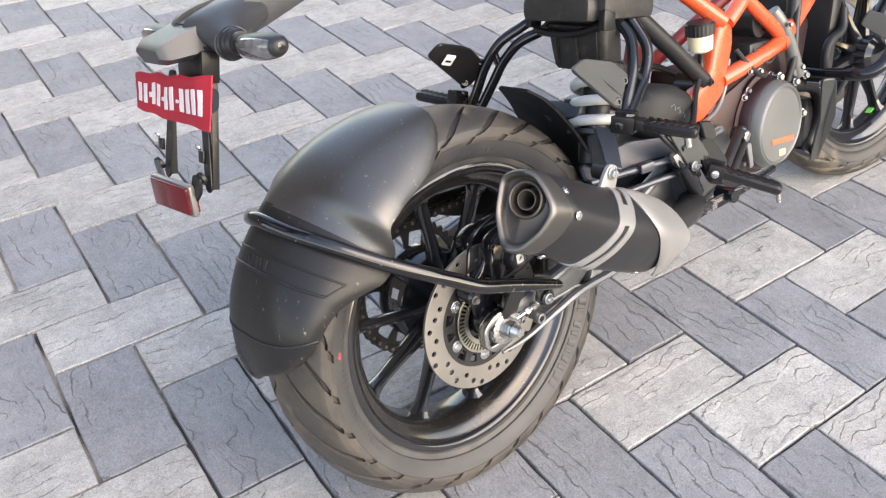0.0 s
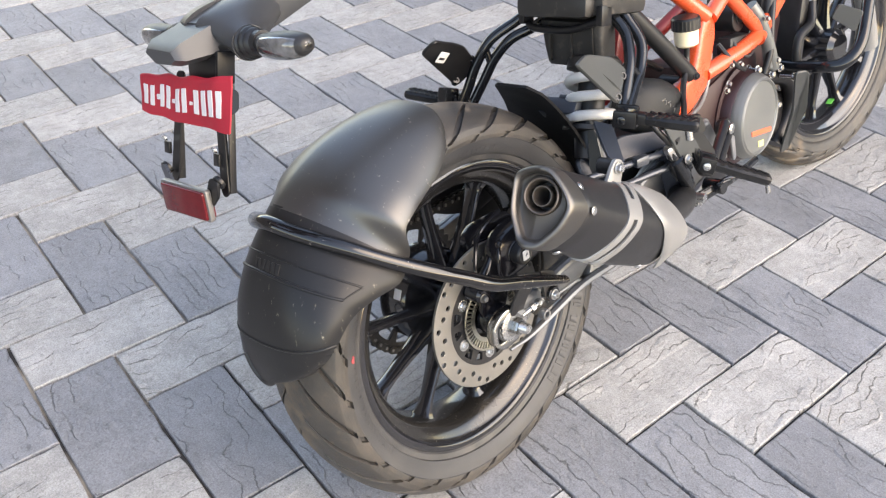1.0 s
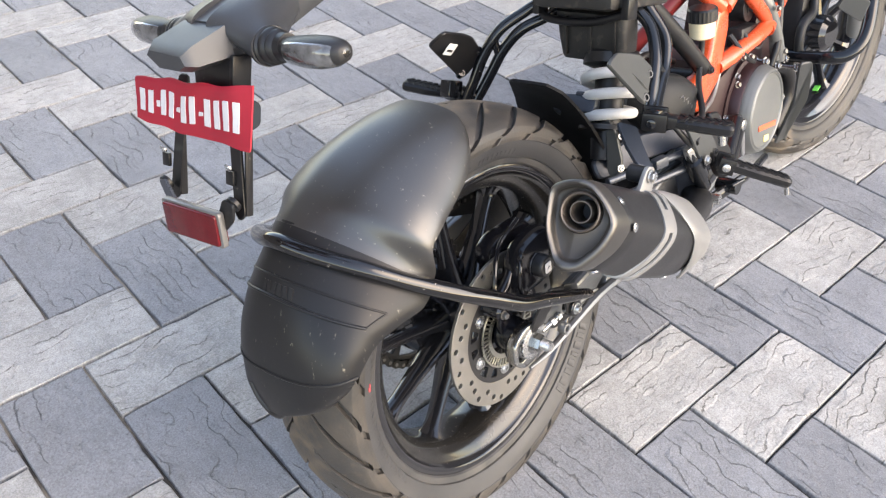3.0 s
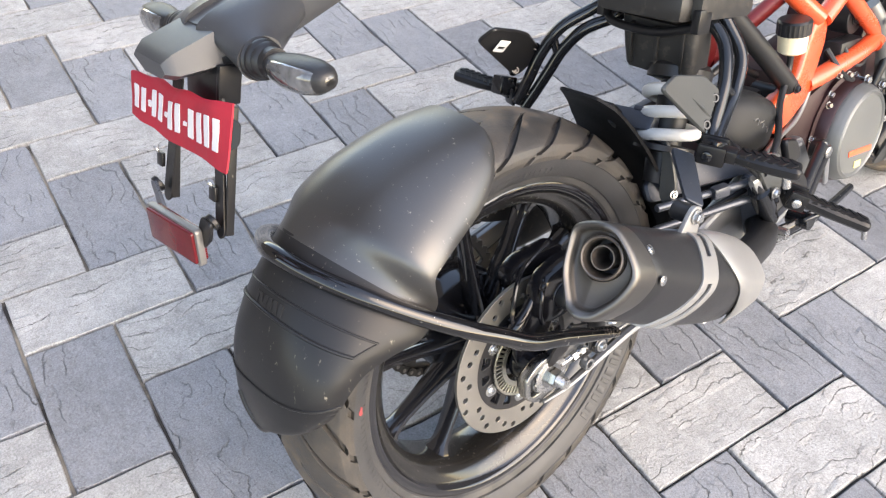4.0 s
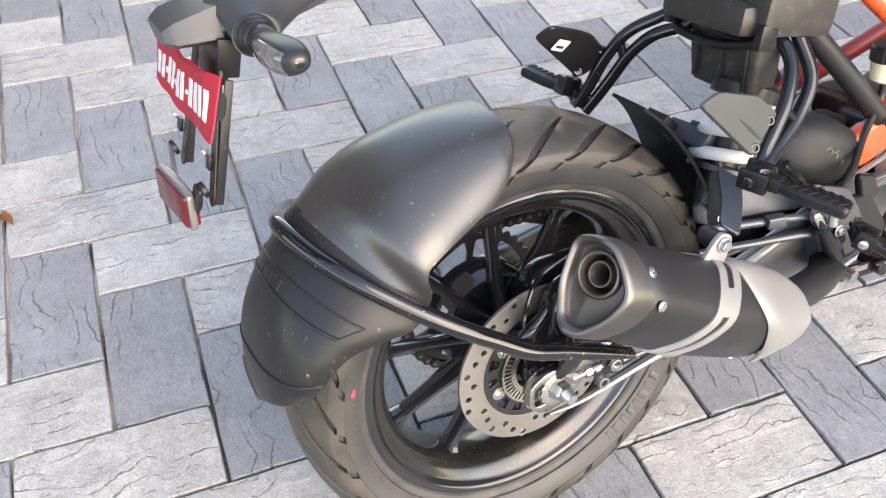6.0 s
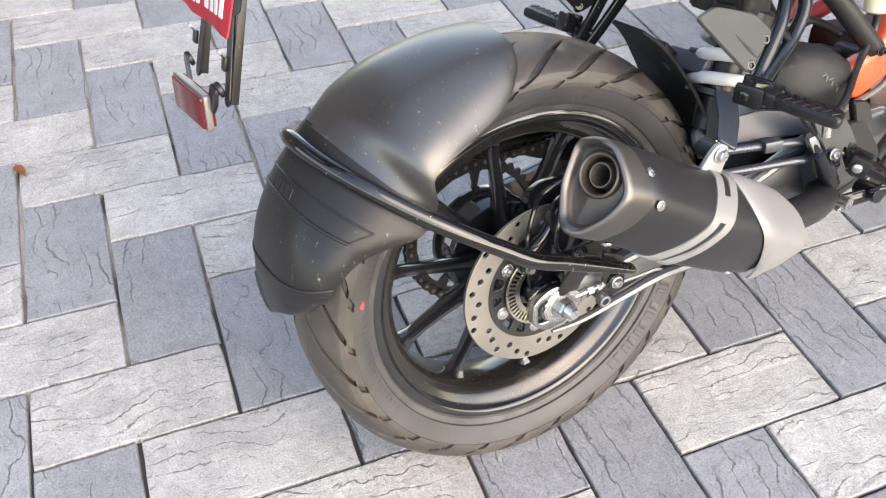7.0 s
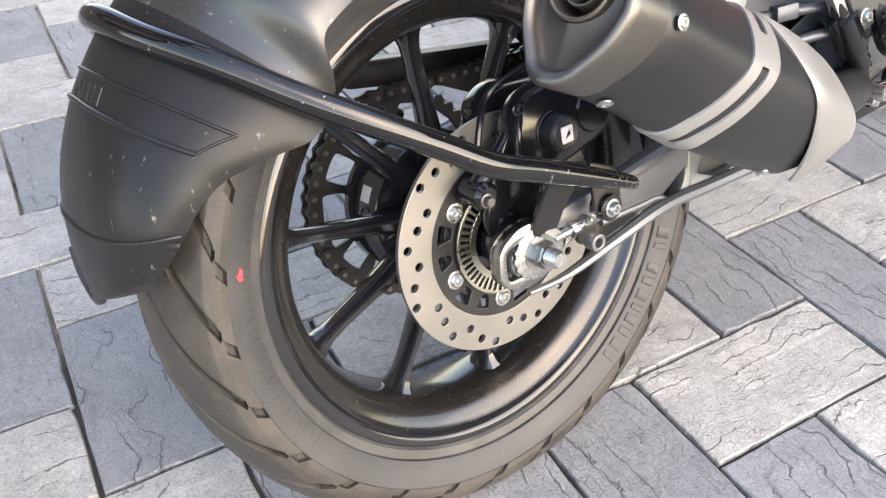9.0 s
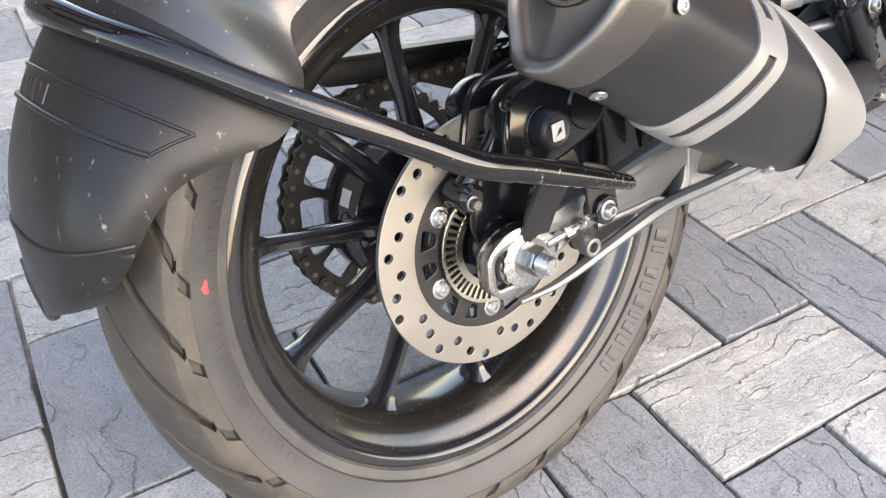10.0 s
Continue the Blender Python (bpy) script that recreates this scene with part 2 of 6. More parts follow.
def paver_surface(name, base, deep, vein, vein_amount, relief, hue, spacing):
    """Cast paving with a slate-like face: wavy ledges and cracks along the block, speckle and stains."""
    m = bpy.data.materials.new(name)
    m.use_nodes = True
    n, k = m.node_tree.nodes, m.node_tree.links
    b = n["Principled BSDF"]
    uv = n.new("ShaderNodeUVMap")
    uv.uv_map = "face"
    info, geo = n.new("ShaderNodeObjectInfo"), n.new("ShaderNodeNewGeometry")

    def math_node(op, a, bb=None, c=None):
        q = n.new("ShaderNodeMath")
        q.operation = op
        for i, v in enumerate((a, bb, c)):
            if v is None:
                continue
            if isinstance(v, (int, float)):
                q.inputs[i].default_value = v
            else:
                k.new(v, q.inputs[i])
        return q.outputs[0]

    def remap(v, a, bb, c, d):
        q = n.new("ShaderNodeMapRange")
        k.new(v, q.inputs["Value"])
        for key, val in zip(("From Min", "From Max", "To Min", "To Max"), (a, bb, c, d)):
            q.inputs[key].default_value = val
        return q.outputs[0]

    def noise4(scale, detail, rough, stretch, w, warp=0.0):
        mp = n.new("ShaderNodeMapping")
        mp.inputs["Scale"].default_value = (stretch[0], stretch[1], 1)
        k.new(uv.outputs[0], mp.inputs["Vector"])
        q = n.new("ShaderNodeTexNoise")
        q.noise_dimensions = "4D"
        q.inputs["Scale"].default_value, q.inputs["Detail"].default_value = scale, detail
        q.inputs["Roughness"].default_value, q.inputs["Distortion"].default_value = rough, warp
        k.new(mp.outputs[0], q.inputs["Vector"])
        k.new(w, q.inputs["W"])
        return q.outputs["Fac"]

    rnd = math_node("ADD", info.outputs["Random"], geo.outputs["Random Per Island"])
    w = math_node("MULTIPLY", rnd, 61.7)
    sep = n.new("ShaderNodeSeparateXYZ")
    k.new(uv.outputs[0], sep.inputs[0])
    wave = noise4(5, 2, 0.5, (1.2, 1.0), w)
    ripple = noise4(21, 5, 0.62, (0.75, 1.0), math_node("ADD", w, 2.0))
    across = math_node("MULTIPLY", sep.outputs[1], spacing)
    phase = math_node("ADD", math_node("MULTIPLY_ADD", wave, 4.6, across), math_node("MULTIPLY", ripple, 1.9))
    steps = phase
    frac = math_node("FRACT", phase)
    near = math_node("MINIMUM", frac, math_node("SUBTRACT", 1.0, frac))
    girth = remap(noise4(30, 2, 0.5, (1, 1), math_node("ADD", w, 21.0)), 0.35, 0.7, 0.02, 0.085)
    line = math_node("MULTIPLY", remap(math_node("DIVIDE", near, girth), 0.25, 1.0, 1.0, 0.0), 1.0)
    breaks = remap(noise4(13, 2, 0.5, (0.7, 1.2), math_node("ADD", w, 9.0)), 0.49, 0.55, 0.0, 1.0)
    crack = math_node("MULTIPLY", line, breaks)
    ledge = math_node("MULTIPLY", frac, breaks)
    frac2 = math_node("FRACT", math_node("MULTIPLY_ADD", phase, 2.3, math_node("MULTIPLY", ripple, 3.1)))
    near2 = math_node("MINIMUM", frac2, math_node("SUBTRACT", 1.0, frac2))
    breaks2 = remap(noise4(19, 2, 0.5, (0.6, 1.3), math_node("ADD", w, 14.0)), 0.45, 0.62, 0.0, 1.0)
    fine_crack = math_node("MULTIPLY", remap(near2, 0.0, 0.09, 1.0, 0.0), breaks2)
    speck = noise4(330, 4, 0.75, (1, 1), w)
    pit = remap(noise4(150, 3, 0.6, (1, 1), math_node("ADD", w, 31.0)), 0.60, 0.68, 0.0, 1.0)
    stain = remap(noise4(7, 5, 0.6, (1, 1), math_node("ADD", w, 41.0)), 0.3, 0.7, 0.9, 1.08)
    blotch = noise4(12, 4, 0.6, (1, 1), math_node("ADD", w, 3.3))
    mottle = noise4(55, 4, 0.65, (1, 1), math_node("ADD", w, 5.3))
    c1 = n.new("ShaderNodeMix")
    c1.data_type = "RGBA"
    k.new(remap(math_node("MULTIPLY_ADD", mottle, 0.5, math_node("MULTIPLY", blotch, 0.5)), 0.36, 0.64, 0.0, 1.0), c1.inputs["Factor"])
    c1.inputs[6].default_value, c1.inputs[7].default_value = (*deep, 1), (*base, 1)
    c2 = n.new("ShaderNodeMix")
    c2.data_type = "RGBA"
    k.new(math_node("MULTIPLY", math_node("MULTIPLY_ADD", fine_crack, 0.4, crack), vein_amount), c2.inputs["Factor"])
    k.new(c1.outputs[2], c2.inputs[6])
    c2.inputs[7].default_value = (*vein, 1)
    tone = n.new("ShaderNodeMix")
    tone.data_type, tone.blend_type = "RGBA", "MULTIPLY"
    tone.inputs["Factor"].default_value = 1
    k.new(c2.outputs[2], tone.inputs[6])
    k.new(math_node("MULTIPLY", math_node("MULTIPLY", math_node("MULTIPLY", remap(speck, 0.3, 0.7, 0.6, 1.36), stain), remap(pit, 0.0, 1.0, 1.0, 0.72)), remap(math_node("FRACT", math_node("MULTIPLY", rnd, 7.3)), 0, 1, 1 - hue, 1 + hue)), tone.inputs[7])
    k.new(tone.outputs[2], b.inputs["Base Color"])
    b.inputs["Roughness"].default_value = 0.62
    h = math_node("SUBTRACT", math_node("MULTIPLY_ADD", mottle, 0.5, math_node("MULTIPLY", ledge, 0.5)), math_node("MULTIPLY_ADD", fine_crack, 0.2, math_node("MULTIPLY", crack, 0.5)))
    h = math_node("SUBTRACT", math_node("MULTIPLY_ADD", speck, 0.34, h), math_node("MULTIPLY", pit, 0.16))
    bp = n.new("ShaderNodeBump")
    bp.inputs["Strength"].default_value, bp.inputs["Distance"].default_value = relief, 0.006
    k.new(h, bp.inputs["Height"])
    k.new(bp.outputs[0], b.inputs["Normal"])
    return m


PAVER_LIGHT = paver_surface("light_paver", (0.412, 0.405, 0.391), (0.266, 0.260, 0.248), (0.10, 0.096, 0.088), 0.75, 0.85, 0.06, 38.0)
PAVER_DARK = paver_surface("dark_paver", (0.244, 0.250, 0.265), (0.178, 0.183, 0.195), (0.08, 0.082, 0.086), 0.65, 0.85, 0.09, 34.0)


# ---- mesh helpers ----
def part(name, bm, material, parent, label="", sharp=38):
    """Links a bmesh as one mesh object under a thing or a part."""
    bmesh.ops.remove_doubles(bm, verts=bm.verts, dist=1e-5)
    bmesh.ops.recalc_face_normals(bm, faces=bm.faces)
    me = bpy.data.meshes.new(name)
    bm.to_mesh(me)
    bm.free()
    me.shade_smooth()
    me.set_sharp_from_angle(angle=radians(sharp))
    me.materials.append(material)
    ob = new(name, me)
    ob.parent = parent
    if label:
        ob["label"] = label
    return ob


def ring_strip(bm, rings, closed=True, cap=True):
    """Skins rings of points; closed rings, capped at both ends."""
    vs = [[bm.verts.new(p) for p in r] for r in rings]
    for a, b in zip(vs, vs[1:]):
        n = len(a)
        for i in range(n if closed else n - 1):
            bm.faces.new((a[i], a[(i + 1) % n], b[(i + 1) % n], b[i]))
    if cap:
        bm.faces.new(vs[0][::-1])
        bm.faces.new(vs[-1])
    return vs


def basis(axis):
    a = Vector(axis).normalized()
    u = a.cross(Vector((0, 0, 1)) if abs(a.z) < 0.9 else Vector((0, 1, 0))).normalized()
    return a, u, a.cross(u)


def lathe(bm, profile, origin, axis=(1, 0, 0), seg=48, loop=False):
    """Turns (along, radius) pairs about an axis; loop: the profile closes on itself."""
    a, u, v = basis(axis)
    o = Vector(origin)
    rows = []
    for h, r in profile:
        rows.append([bm.verts.new(o + a * h + (u * math.cos(t) + v * math.sin(t)) * max(r, 1e-5)) for t in (2 * math.pi * i / seg for i in range(seg))])
    pairs = list(zip(rows, rows[1:])) + ([(rows[-1], rows[0])] if loop else [])
    for p, q in pairs:
        for i in range(seg):
            bm.faces.new((p[i], p[(i + 1) % seg], q[(i + 1) % seg], q[i]))
    if not loop:
        bm.faces.new(rows[0][::-1])
        bm.faces.new(rows[-1])


def rod(bm, p0, p1, r0, r1=None, seg=18, chamfer=0.0008):
    """A round bar with chamfered ends."""
    p0, p1 = Vector(p0), Vector(p1)
    r1 = r0 if r1 is None else r1
    ln = (p1 - p0).length
    c = min(chamfer, ln * 0.3, r0 * 0.5, r1 * 0.5)
    lathe(bm, [(0, r0 - c), (c, r0), (ln - c, r1), (ln, r1 - c)], p0, p1 - p0, seg)


def spline(pts, step=6):
    """Points of a smooth curve through the given ones."""
    p = [Vector(q) for q in pts]
    p = [p[0] * 2 - p[1]] + p + [p[-1] * 2 - p[-2]]
    out = []
    for i in range(1, len(p) - 2):
        for j in range(step):
            t = j / step
            a, b, c, d = p[i - 1], p[i], p[i + 1], p[i + 2]
            out.append(0.5 * (2 * b + (c - a) * t + (2 * a - 5 * b + 4 * c - d) * t * t + (3 * b - a - 3 * c + d) * t ** 3))
    return out + [p[-2]]


def tube(bm, pts, r, seg=14, step=6, sizes=None):
    """A bent tube through points; sizes: radii (across, along the second axis) at even steps along it."""
    q = spline(pts, step) if step > 1 else [Vector(p) for p in pts]
    t0 = (q[1] - q[0]).normalized()
    _, u, _ = basis(t0)
    rings = []
    for i, p in enumerate(q):
        t = (q[min(i + 1, len(q) - 1)] - q[max(i - 1, 0)]).normalized()
        u = (u - t * u.dot(t)).normalized()
        v = t.cross(u)
        f = i / (len(q) - 1)
        ra = rb = r
        if sizes:
            at = np.linspace(0, 1, len(sizes))
            ra, rb = np.interp(f, at, [z[0] for z in sizes]), np.interp(f, at, [z[1] for z in sizes])
        rings.append([p + u * (ra * math.cos(a)) + v * (rb * math.sin(a)) for a in (2 * math.pi * k / seg for k in range(seg))])
    ring_strip(bm, rings)


def block(bm, centre, size, rot=(0, 0, 0), bevel=0.002):
    """A box with bevelled edges."""
    m = pose(*centre, *rot) @ Matrix.Diagonal((*size, 1))
    got = bmesh.ops.create_cube(bm, size=1, matrix=m)
    if bevel:
        edges = list({e for v in got["verts"] for e in v.link_edges})
        bmesh.ops.bevel(bm, geom=edges, offset=bevel, segments=2, affect="EDGES", profile=0.6)


SIDE = Matrix(((0, 0, 1, 0), (1, 0, 0, 0), (0, 1, 0, 0), (0, 0, 0, 1)))


def plate(bm, outlines, thick, m, bevel=0.0006):
    """A flat plate cut from outlines (the first the rim, the others holes), in the plane of m, thick across it."""
    cu = bpy.data.curves.new("cut", "CURVE")
    cu.dimensions, cu.fill_mode = "2D", "BOTH"
    cu.extrude, cu.bevel_depth, cu.bevel_resolution, cu.offset = thick / 2 - bevel, bevel, 1, -bevel
    for line in outlines:
        sp = cu.splines.new("POLY")
        sp.points.add(len(line) - 1)
        for pt, (x, y) in zip(sp.points, line):
            pt.co = (x, y, 0, 1)
        sp.use_cyclic_u = True
    ob = bpy.data.objects.new("cut", cu)
    me = bpy.data.meshes.new_from_object(ob)
    me.transform(m)
    bm.from_mesh(me)
    bpy.data.objects.remove(ob)
    bpy.data.curves.remove(cu)
    bpy.data.meshes.remove(me)


def circle(cx, cy, r, n=20, turn=0.0):
    return [(cx + r * math.cos(turn + 2 * math.pi * i / n), cy + r * math.sin(turn + 2 * math.pi * i / n)) for i in range(n)]


def rounded(points, r, n=4):
    """A polygon with rounded corners."""
    out = []
    m = len(points)
    for i in range(m):
        a, b, c = (Vector(points[(i + j) % m]) for j in (-1, 0, 1))
        d0, d1 = (a - b), (c - b)
        k = min(r, d0.length * 0.45, d1.length * 0.45)
        p, q = b + d0.normalized() * k, b + d1.normalized() * k
        for j in range(n + 1):
            t = j / n
            s = p * (1 - t) ** 2 + b * (2 * t * (1 - t)) + q * t * t
            out.append((s.x, s.y))
    return out


def plane_frame(origin, u, v):
    """The matrix of a plane through origin that holds u and leans to v."""
    u = Vector(u).normalized()
    w = u.cross(Vector(v)).normalized()
    v = w.cross(u)
    return Matrix((( u.x, v.x, w.x, origin[0]), (u.y, v.y, w.y, origin[1]), (u.z, v.z, w.z, origin[2]), (0, 0, 0, 1)))


def panel(bm, pts, thick, r=0.006, bevel=0.0015):
    """A plate through three or more points, not quite flat, with rounded corners and edges."""
    p = [Vector(q) for q in pts]
    m = len(p)
    c = sum(p, Vector()) / m
    nrm = Vector()
    for i in range(m):
        nrm += (p[i] - c).cross(p[(i + 1) % m] - c)
    nrm.normalize()
    line = []
    for i in range(m):
        a, b, d = p[i - 1], p[i], p[(i + 1) % m]
        k0, k1 = min(r, (a - b).length * 0.45), min(r, (d - b).length * 0.45)
        q0, q1 = b + (a - b).normalized() * k0, b + (d - b).normalized() * k1
        for j in range(5):
            t = j / 4
            line.append(q0 * (1 - t) ** 2 + b * (2 * t * (1 - t)) + q1 * t * t)
    rings = []
    for off, inset in ((-0.5, 1), (-0.5 + bevel / thick, 0), (0.5 - bevel / thick, 0), (0.5, 1)):
        rings.append([q + nrm * (off * thick) + (c - q).normalized() * (inset * bevel) for q in line])
    ring_strip(bm, rings)


def bolt(bm, p, axis, r=0.006, h=0.005, socket=True, hexed=False):
    """A bolt head on a washer, its top dished or hexagonal."""
    a = Vector(axis).normalized()
    p = Vector(p)
    lathe(bm, [(0, r * 1.35), (0.0012, r * 1.35), (0.0014, r * 1.2)], p, a, 20)
    if hexed:
        lathe(bm, [(0.001, r), (h, r), (h + 0.001, r * 0.85)], p, a, 6)
    else:
        lathe(bm, [(0.001, r), (h * 0.6, r), (h, r * 0.75), (h, r * 0.45), (h * 0.45, r * 0.42), (h * 0.45, 0)], p, a, 18)


def wheel_point(x, deg, r):
    """A point at radius r about the rear axle; degrees from straight up, towards the rear."""
    a = radians(deg)
    return Vector((x, -r * math.sin(a), AXLE.z + r * math.cos(a)))

# ---- ground ----
bm = bmesh.new()
bmesh.ops.create_grid(bm, x_segments=40, y_segments=40, size=120)
me = bpy.data.meshes.new("ground")
for v in bm.verts:
    v.co.z = -0.0085
bm.to_mesh(me)
bm.free()
me.materials.append(JOINT)
ground = tagged(new("ground", me), "sandy bed of dark grit under the paving blocks", "ground", kind="structure")

# a plain unseen wall, added at the rear left to darken the mudguard's reflections
bm = bmesh.new()
block(bm, (0, 0, 2.4), (4.4, 0.3, 5.0), bevel=0.01)
me = bpy.data.meshes.new("wall_behind")
bm.to_mesh(me)
bm.free()
me.materials.append(shader("dark_render", (0.09, 0.09, 0.095), 0.8, vary=0.2, grain=8, fine=60, bump=0.4))
wall = tagged(new("wall_behind", me), "plain dark wall, unseen, added to darken reflections from the rear left", "wall", kind="structure")
wall.matrix_basis = pose(-3.0, -1.95, 0, 0, 0, -57)
# a second unseen wall, added ahead so the black parts reflect less sky
bm = bmesh.new()
block(bm, (0, 0, 3.4), (9.0, 0.3, 7.0), bevel=0.01)
me = bpy.data.meshes.new("wall_ahead")
bm.to_mesh(me)
bm.free()
me.materials.append(wall.data.materials[0])
ahead = tagged(new("wall_ahead", me), "plain dark wall, unseen, added to block sky light from ahead", "wall", kind="structure")
ahead.matrix_basis = pose(-0.9, 5.4, 0, 0, 0, 8)

# ---- motorcycle ----
bike = tagged(new("motorcycle"), "orange-framed black motorcycle leaning on its side stand on paving", "motorcycle")
bike.matrix_basis = pose(BIKE[0], BIKE[1], BIKE[2], 0, -BIKE[3], 0)
UPW = Vector((math.sin(radians(BIKE[3])), 0, math.cos(radians(BIKE[3]))))


def settle(p):
    """Flattens the tyre where it stands on the ground."""
    low = BIKE[2] + p.x * math.sin(radians(BIKE[3])) + p.z * math.cos(radians(BIKE[3]))
    return p + UPW * (0.0008 - low) if low < 0.0008 else p


# rear wheel: rim
RIM = [(0, 0.188), (0.022, 0.189), (0.036, 0.194), (0.044, 0.203), (0.0475, 0.210), (0.050, 0.2145), (0.0545, 0.2165), (0.0575, 0.2195), (0.0585, 0.2245), (0.0565, 0.229), (0.052, 0.229), (0.050, 0.222), (0.044, 0.213), (0.02, 0.201), (0, 0.199)]


def rim_mesh(bm, origin, k=1.0):
    half = [(x * k, r) for x, r in RIM]
    prof = half + [(-x, r) for x, r in half[-2:0:-1]]
    lathe(bm, prof, origin, (1, 0, 0), 128, loop=True)


bm = bmesh.new()
rim_mesh(bm, AXLE)
wheel = part("rear_wheel", bm, WHEEL, bike, "gloss black cast rear wheel with ten spokes")
wheel.data.materials.append(BARREL)
for face in wheel.data.polygons:
    c = face.center - AXLE
    if Vector((0, c.y, c.z)).length < 0.2125 and Vector((0, c.y, c.z)).dot(face.normal) < 0:
        face.material_index = 1

# tyre with slanting grooves
TYRE = [(0.0515, 0.2225), (0.0555, 0.2275), (0.0595, 0.2305), (0.0610, 0.2350), (0.0620, 0.2385), (0.0650, 0.2395), (0.0700, 0.2470), (0.0735, 0.2560), (0.0752, 0.2630), (0.0762, 0.2636), (0.0770, 0.2690), (0.0765, 0.2750), (0.0745, 0.2815)]
TYRE_TOP = 0.3065


def crown(x):
    """The tread's radius across the tyre."""
    q = abs(x) / 0.0745
    return 0.2815 + (TYRE_TOP - 0.2815) * (1 - q ** 2.35) ** 0.78 if q < 1 else 0.2815


# the slashes' course: distance along the tyre for the distance from its middle, over the tread to the shoulder
SLASH_W = [0.0, 0.015, 0.030, 0.050, 0.0643, 0.078, 0.084, 0.088, 0.12]
SLASH_S = [-0.036, -0.020, 0.0, 0.026, 0.044, 0.063, 0.074, 0.084, 0.084]


def slash(w):
    """Half the width of a slash at that distance from the tread's middle: pointed inside, cut off outside."""
    return 0.0072 * min(1, (w - 0.006) / 0.045) * min(1, (0.0900 - w) / 0.0025) if 0.008 < w < 0.0898 else 0.0


def tread(c, w, pitch, step):
    """How far a column moves along the tyre, for its even place c from a slash, and how deep it lies there."""
    if w > 0.0899:
        # a lozenge past the outer end of each slash
        half, mid, deep = 0.0065 if abs(w - 0.0950) < 0.0042 else 0.0, (w - 0.0950) * 1.2, 0.0042
        c = (c - 0.018 + pitch / 2) % pitch - pitch / 2
    else:
        half, mid, deep = slash(w), 0.0, 0.0064
    if half < 0.0012:
        return mid, 0.0
    inner, outer = 4.5 * step, 5.5 * step
    lip = 0.0008
    a = abs(c)
    if a < inner:
        out, dep = a / inner * (half - lip), deep
    elif a < outer:
        out, dep = half - lip + lip * (a - inner) / step, deep * (outer - a) / step
    else:
        out, dep = half + (a - outer) / (pitch / 2 - outer) * (pitch / 2 - half), 0.0
    ease = min(1.0, max(0.0, (w - 0.010) / 0.008))
    out = a + (out - a) * ease if w < 0.0899 else out
    return math.copysign(out, c) - c + mid, dep * ease if w < 0.0899 else dep


def tyre_mesh(bm, seg, rows, flatten, centre):
    right = [p for p in TYRE if p[1] < 0.2632]
    low = len(right)
    edge = [p for p in TYRE if p[1] >= 0.2632]
    for i in range(24):
        r = 0.2636 + (0.2815 - 0.2636) * i / 24
        right.append((float(np.interp(r, [p[1] for p in edge], [p[0] for p in edge])), r))
    right += [(0.0745 * math.cos(math.pi / 2 * i / rows), crown(0.0745 * math.cos(math.pi / 2 * i / rows))) for i in range(rows + 1)]
    right[-1] = (0.0, TYRE_TOP)
    line = right + [(-x, r) for x, r in right[-2::-1]]
    far = [0.0] * len(right)
    for i in range(len(right) - 2, -1, -1):
        far[i] = far[i + 1] + math.dist(right[i], right[i + 1])
    far = far + far[-2::-1]
    pitch = 2 * math.pi * 0.3065 / 26
    step = pitch * 26 / seg
    n = len(line)
    normal = []
    for i in range(n):
        p, q = line[max(0, i - 1)], line[min(n - 1, i + 1)]
        t = Vector((q[0] - p[0], q[1] - p[1])).normalized()
        normal.append(Vector((-t.y, t.x)) if Vector((-t.y, t.x)).dot(Vector((line[i][0], line[i][1] - 0.25))) > 0 else Vector((t.y, -t.x)))
    shift = [float(np.interp(w, SLASH_W, SLASH_S)) for w in far]
    grid, sunk = [], []
    for j in range(seg):
        row = []
        for i, (x, r) in enumerate(line):
            along, dep = step * j, 0.0
            if low <= i < n - low:
                half = 0.0 if x > 0 else pitch / 2
                c = (along + half + pitch / 2) % pitch - pitch / 2
                moved, dep = tread(c, far[i], pitch, step)
                along += moved
            a = (along + shift[i]) / 0.3065
            xx, rr = x - normal[i].x * dep, r - normal[i].y * dep
            p = Vector((xx + centre.x, centre.y - rr * math.sin(a), centre.z + rr * math.cos(a)))
            row.append(bm.verts.new(settle(p) if flatten else p))
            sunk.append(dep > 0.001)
        grid.append(row)
    for j in range(seg):
        p, q = grid[j], grid[(j + 1) % seg]
        for i in range(n - 1):
            face = bm.faces.new((p[i], p[i + 1], q[i + 1], q[i]))
            # sunken faces take the darker rubber that stands in for their shade
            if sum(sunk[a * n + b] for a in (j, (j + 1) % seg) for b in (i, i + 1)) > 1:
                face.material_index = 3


bm = bmesh.new()
tyre_mesh(bm, 1430, 44, True, AXLE)
tyre = part("tyre", bm, RUBBER, wheel, "dusty black road tyre with slanted grooves", sharp=32)
tyre.data.materials.append(SIDEWALL)
tyre.data.materials.append(BEAD)
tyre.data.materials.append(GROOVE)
for face in tyre.data.polygons:
    r = math.hypot(face.center.y - AXLE.y, face.center.z - AXLE.z)
    if r < 0.264 and abs(face.center.x) > 0.05:
        face.material_index = 1 if r > 0.2391 else 2


def on_wall(deg, r, out=0.0):
    """A point on the right sidewall of the tyre."""
    x = float(np.interp(r, [q[1] for q in TYRE], [q[0] for q in TYRE]))
    return wheel_point(x + out, deg, r)


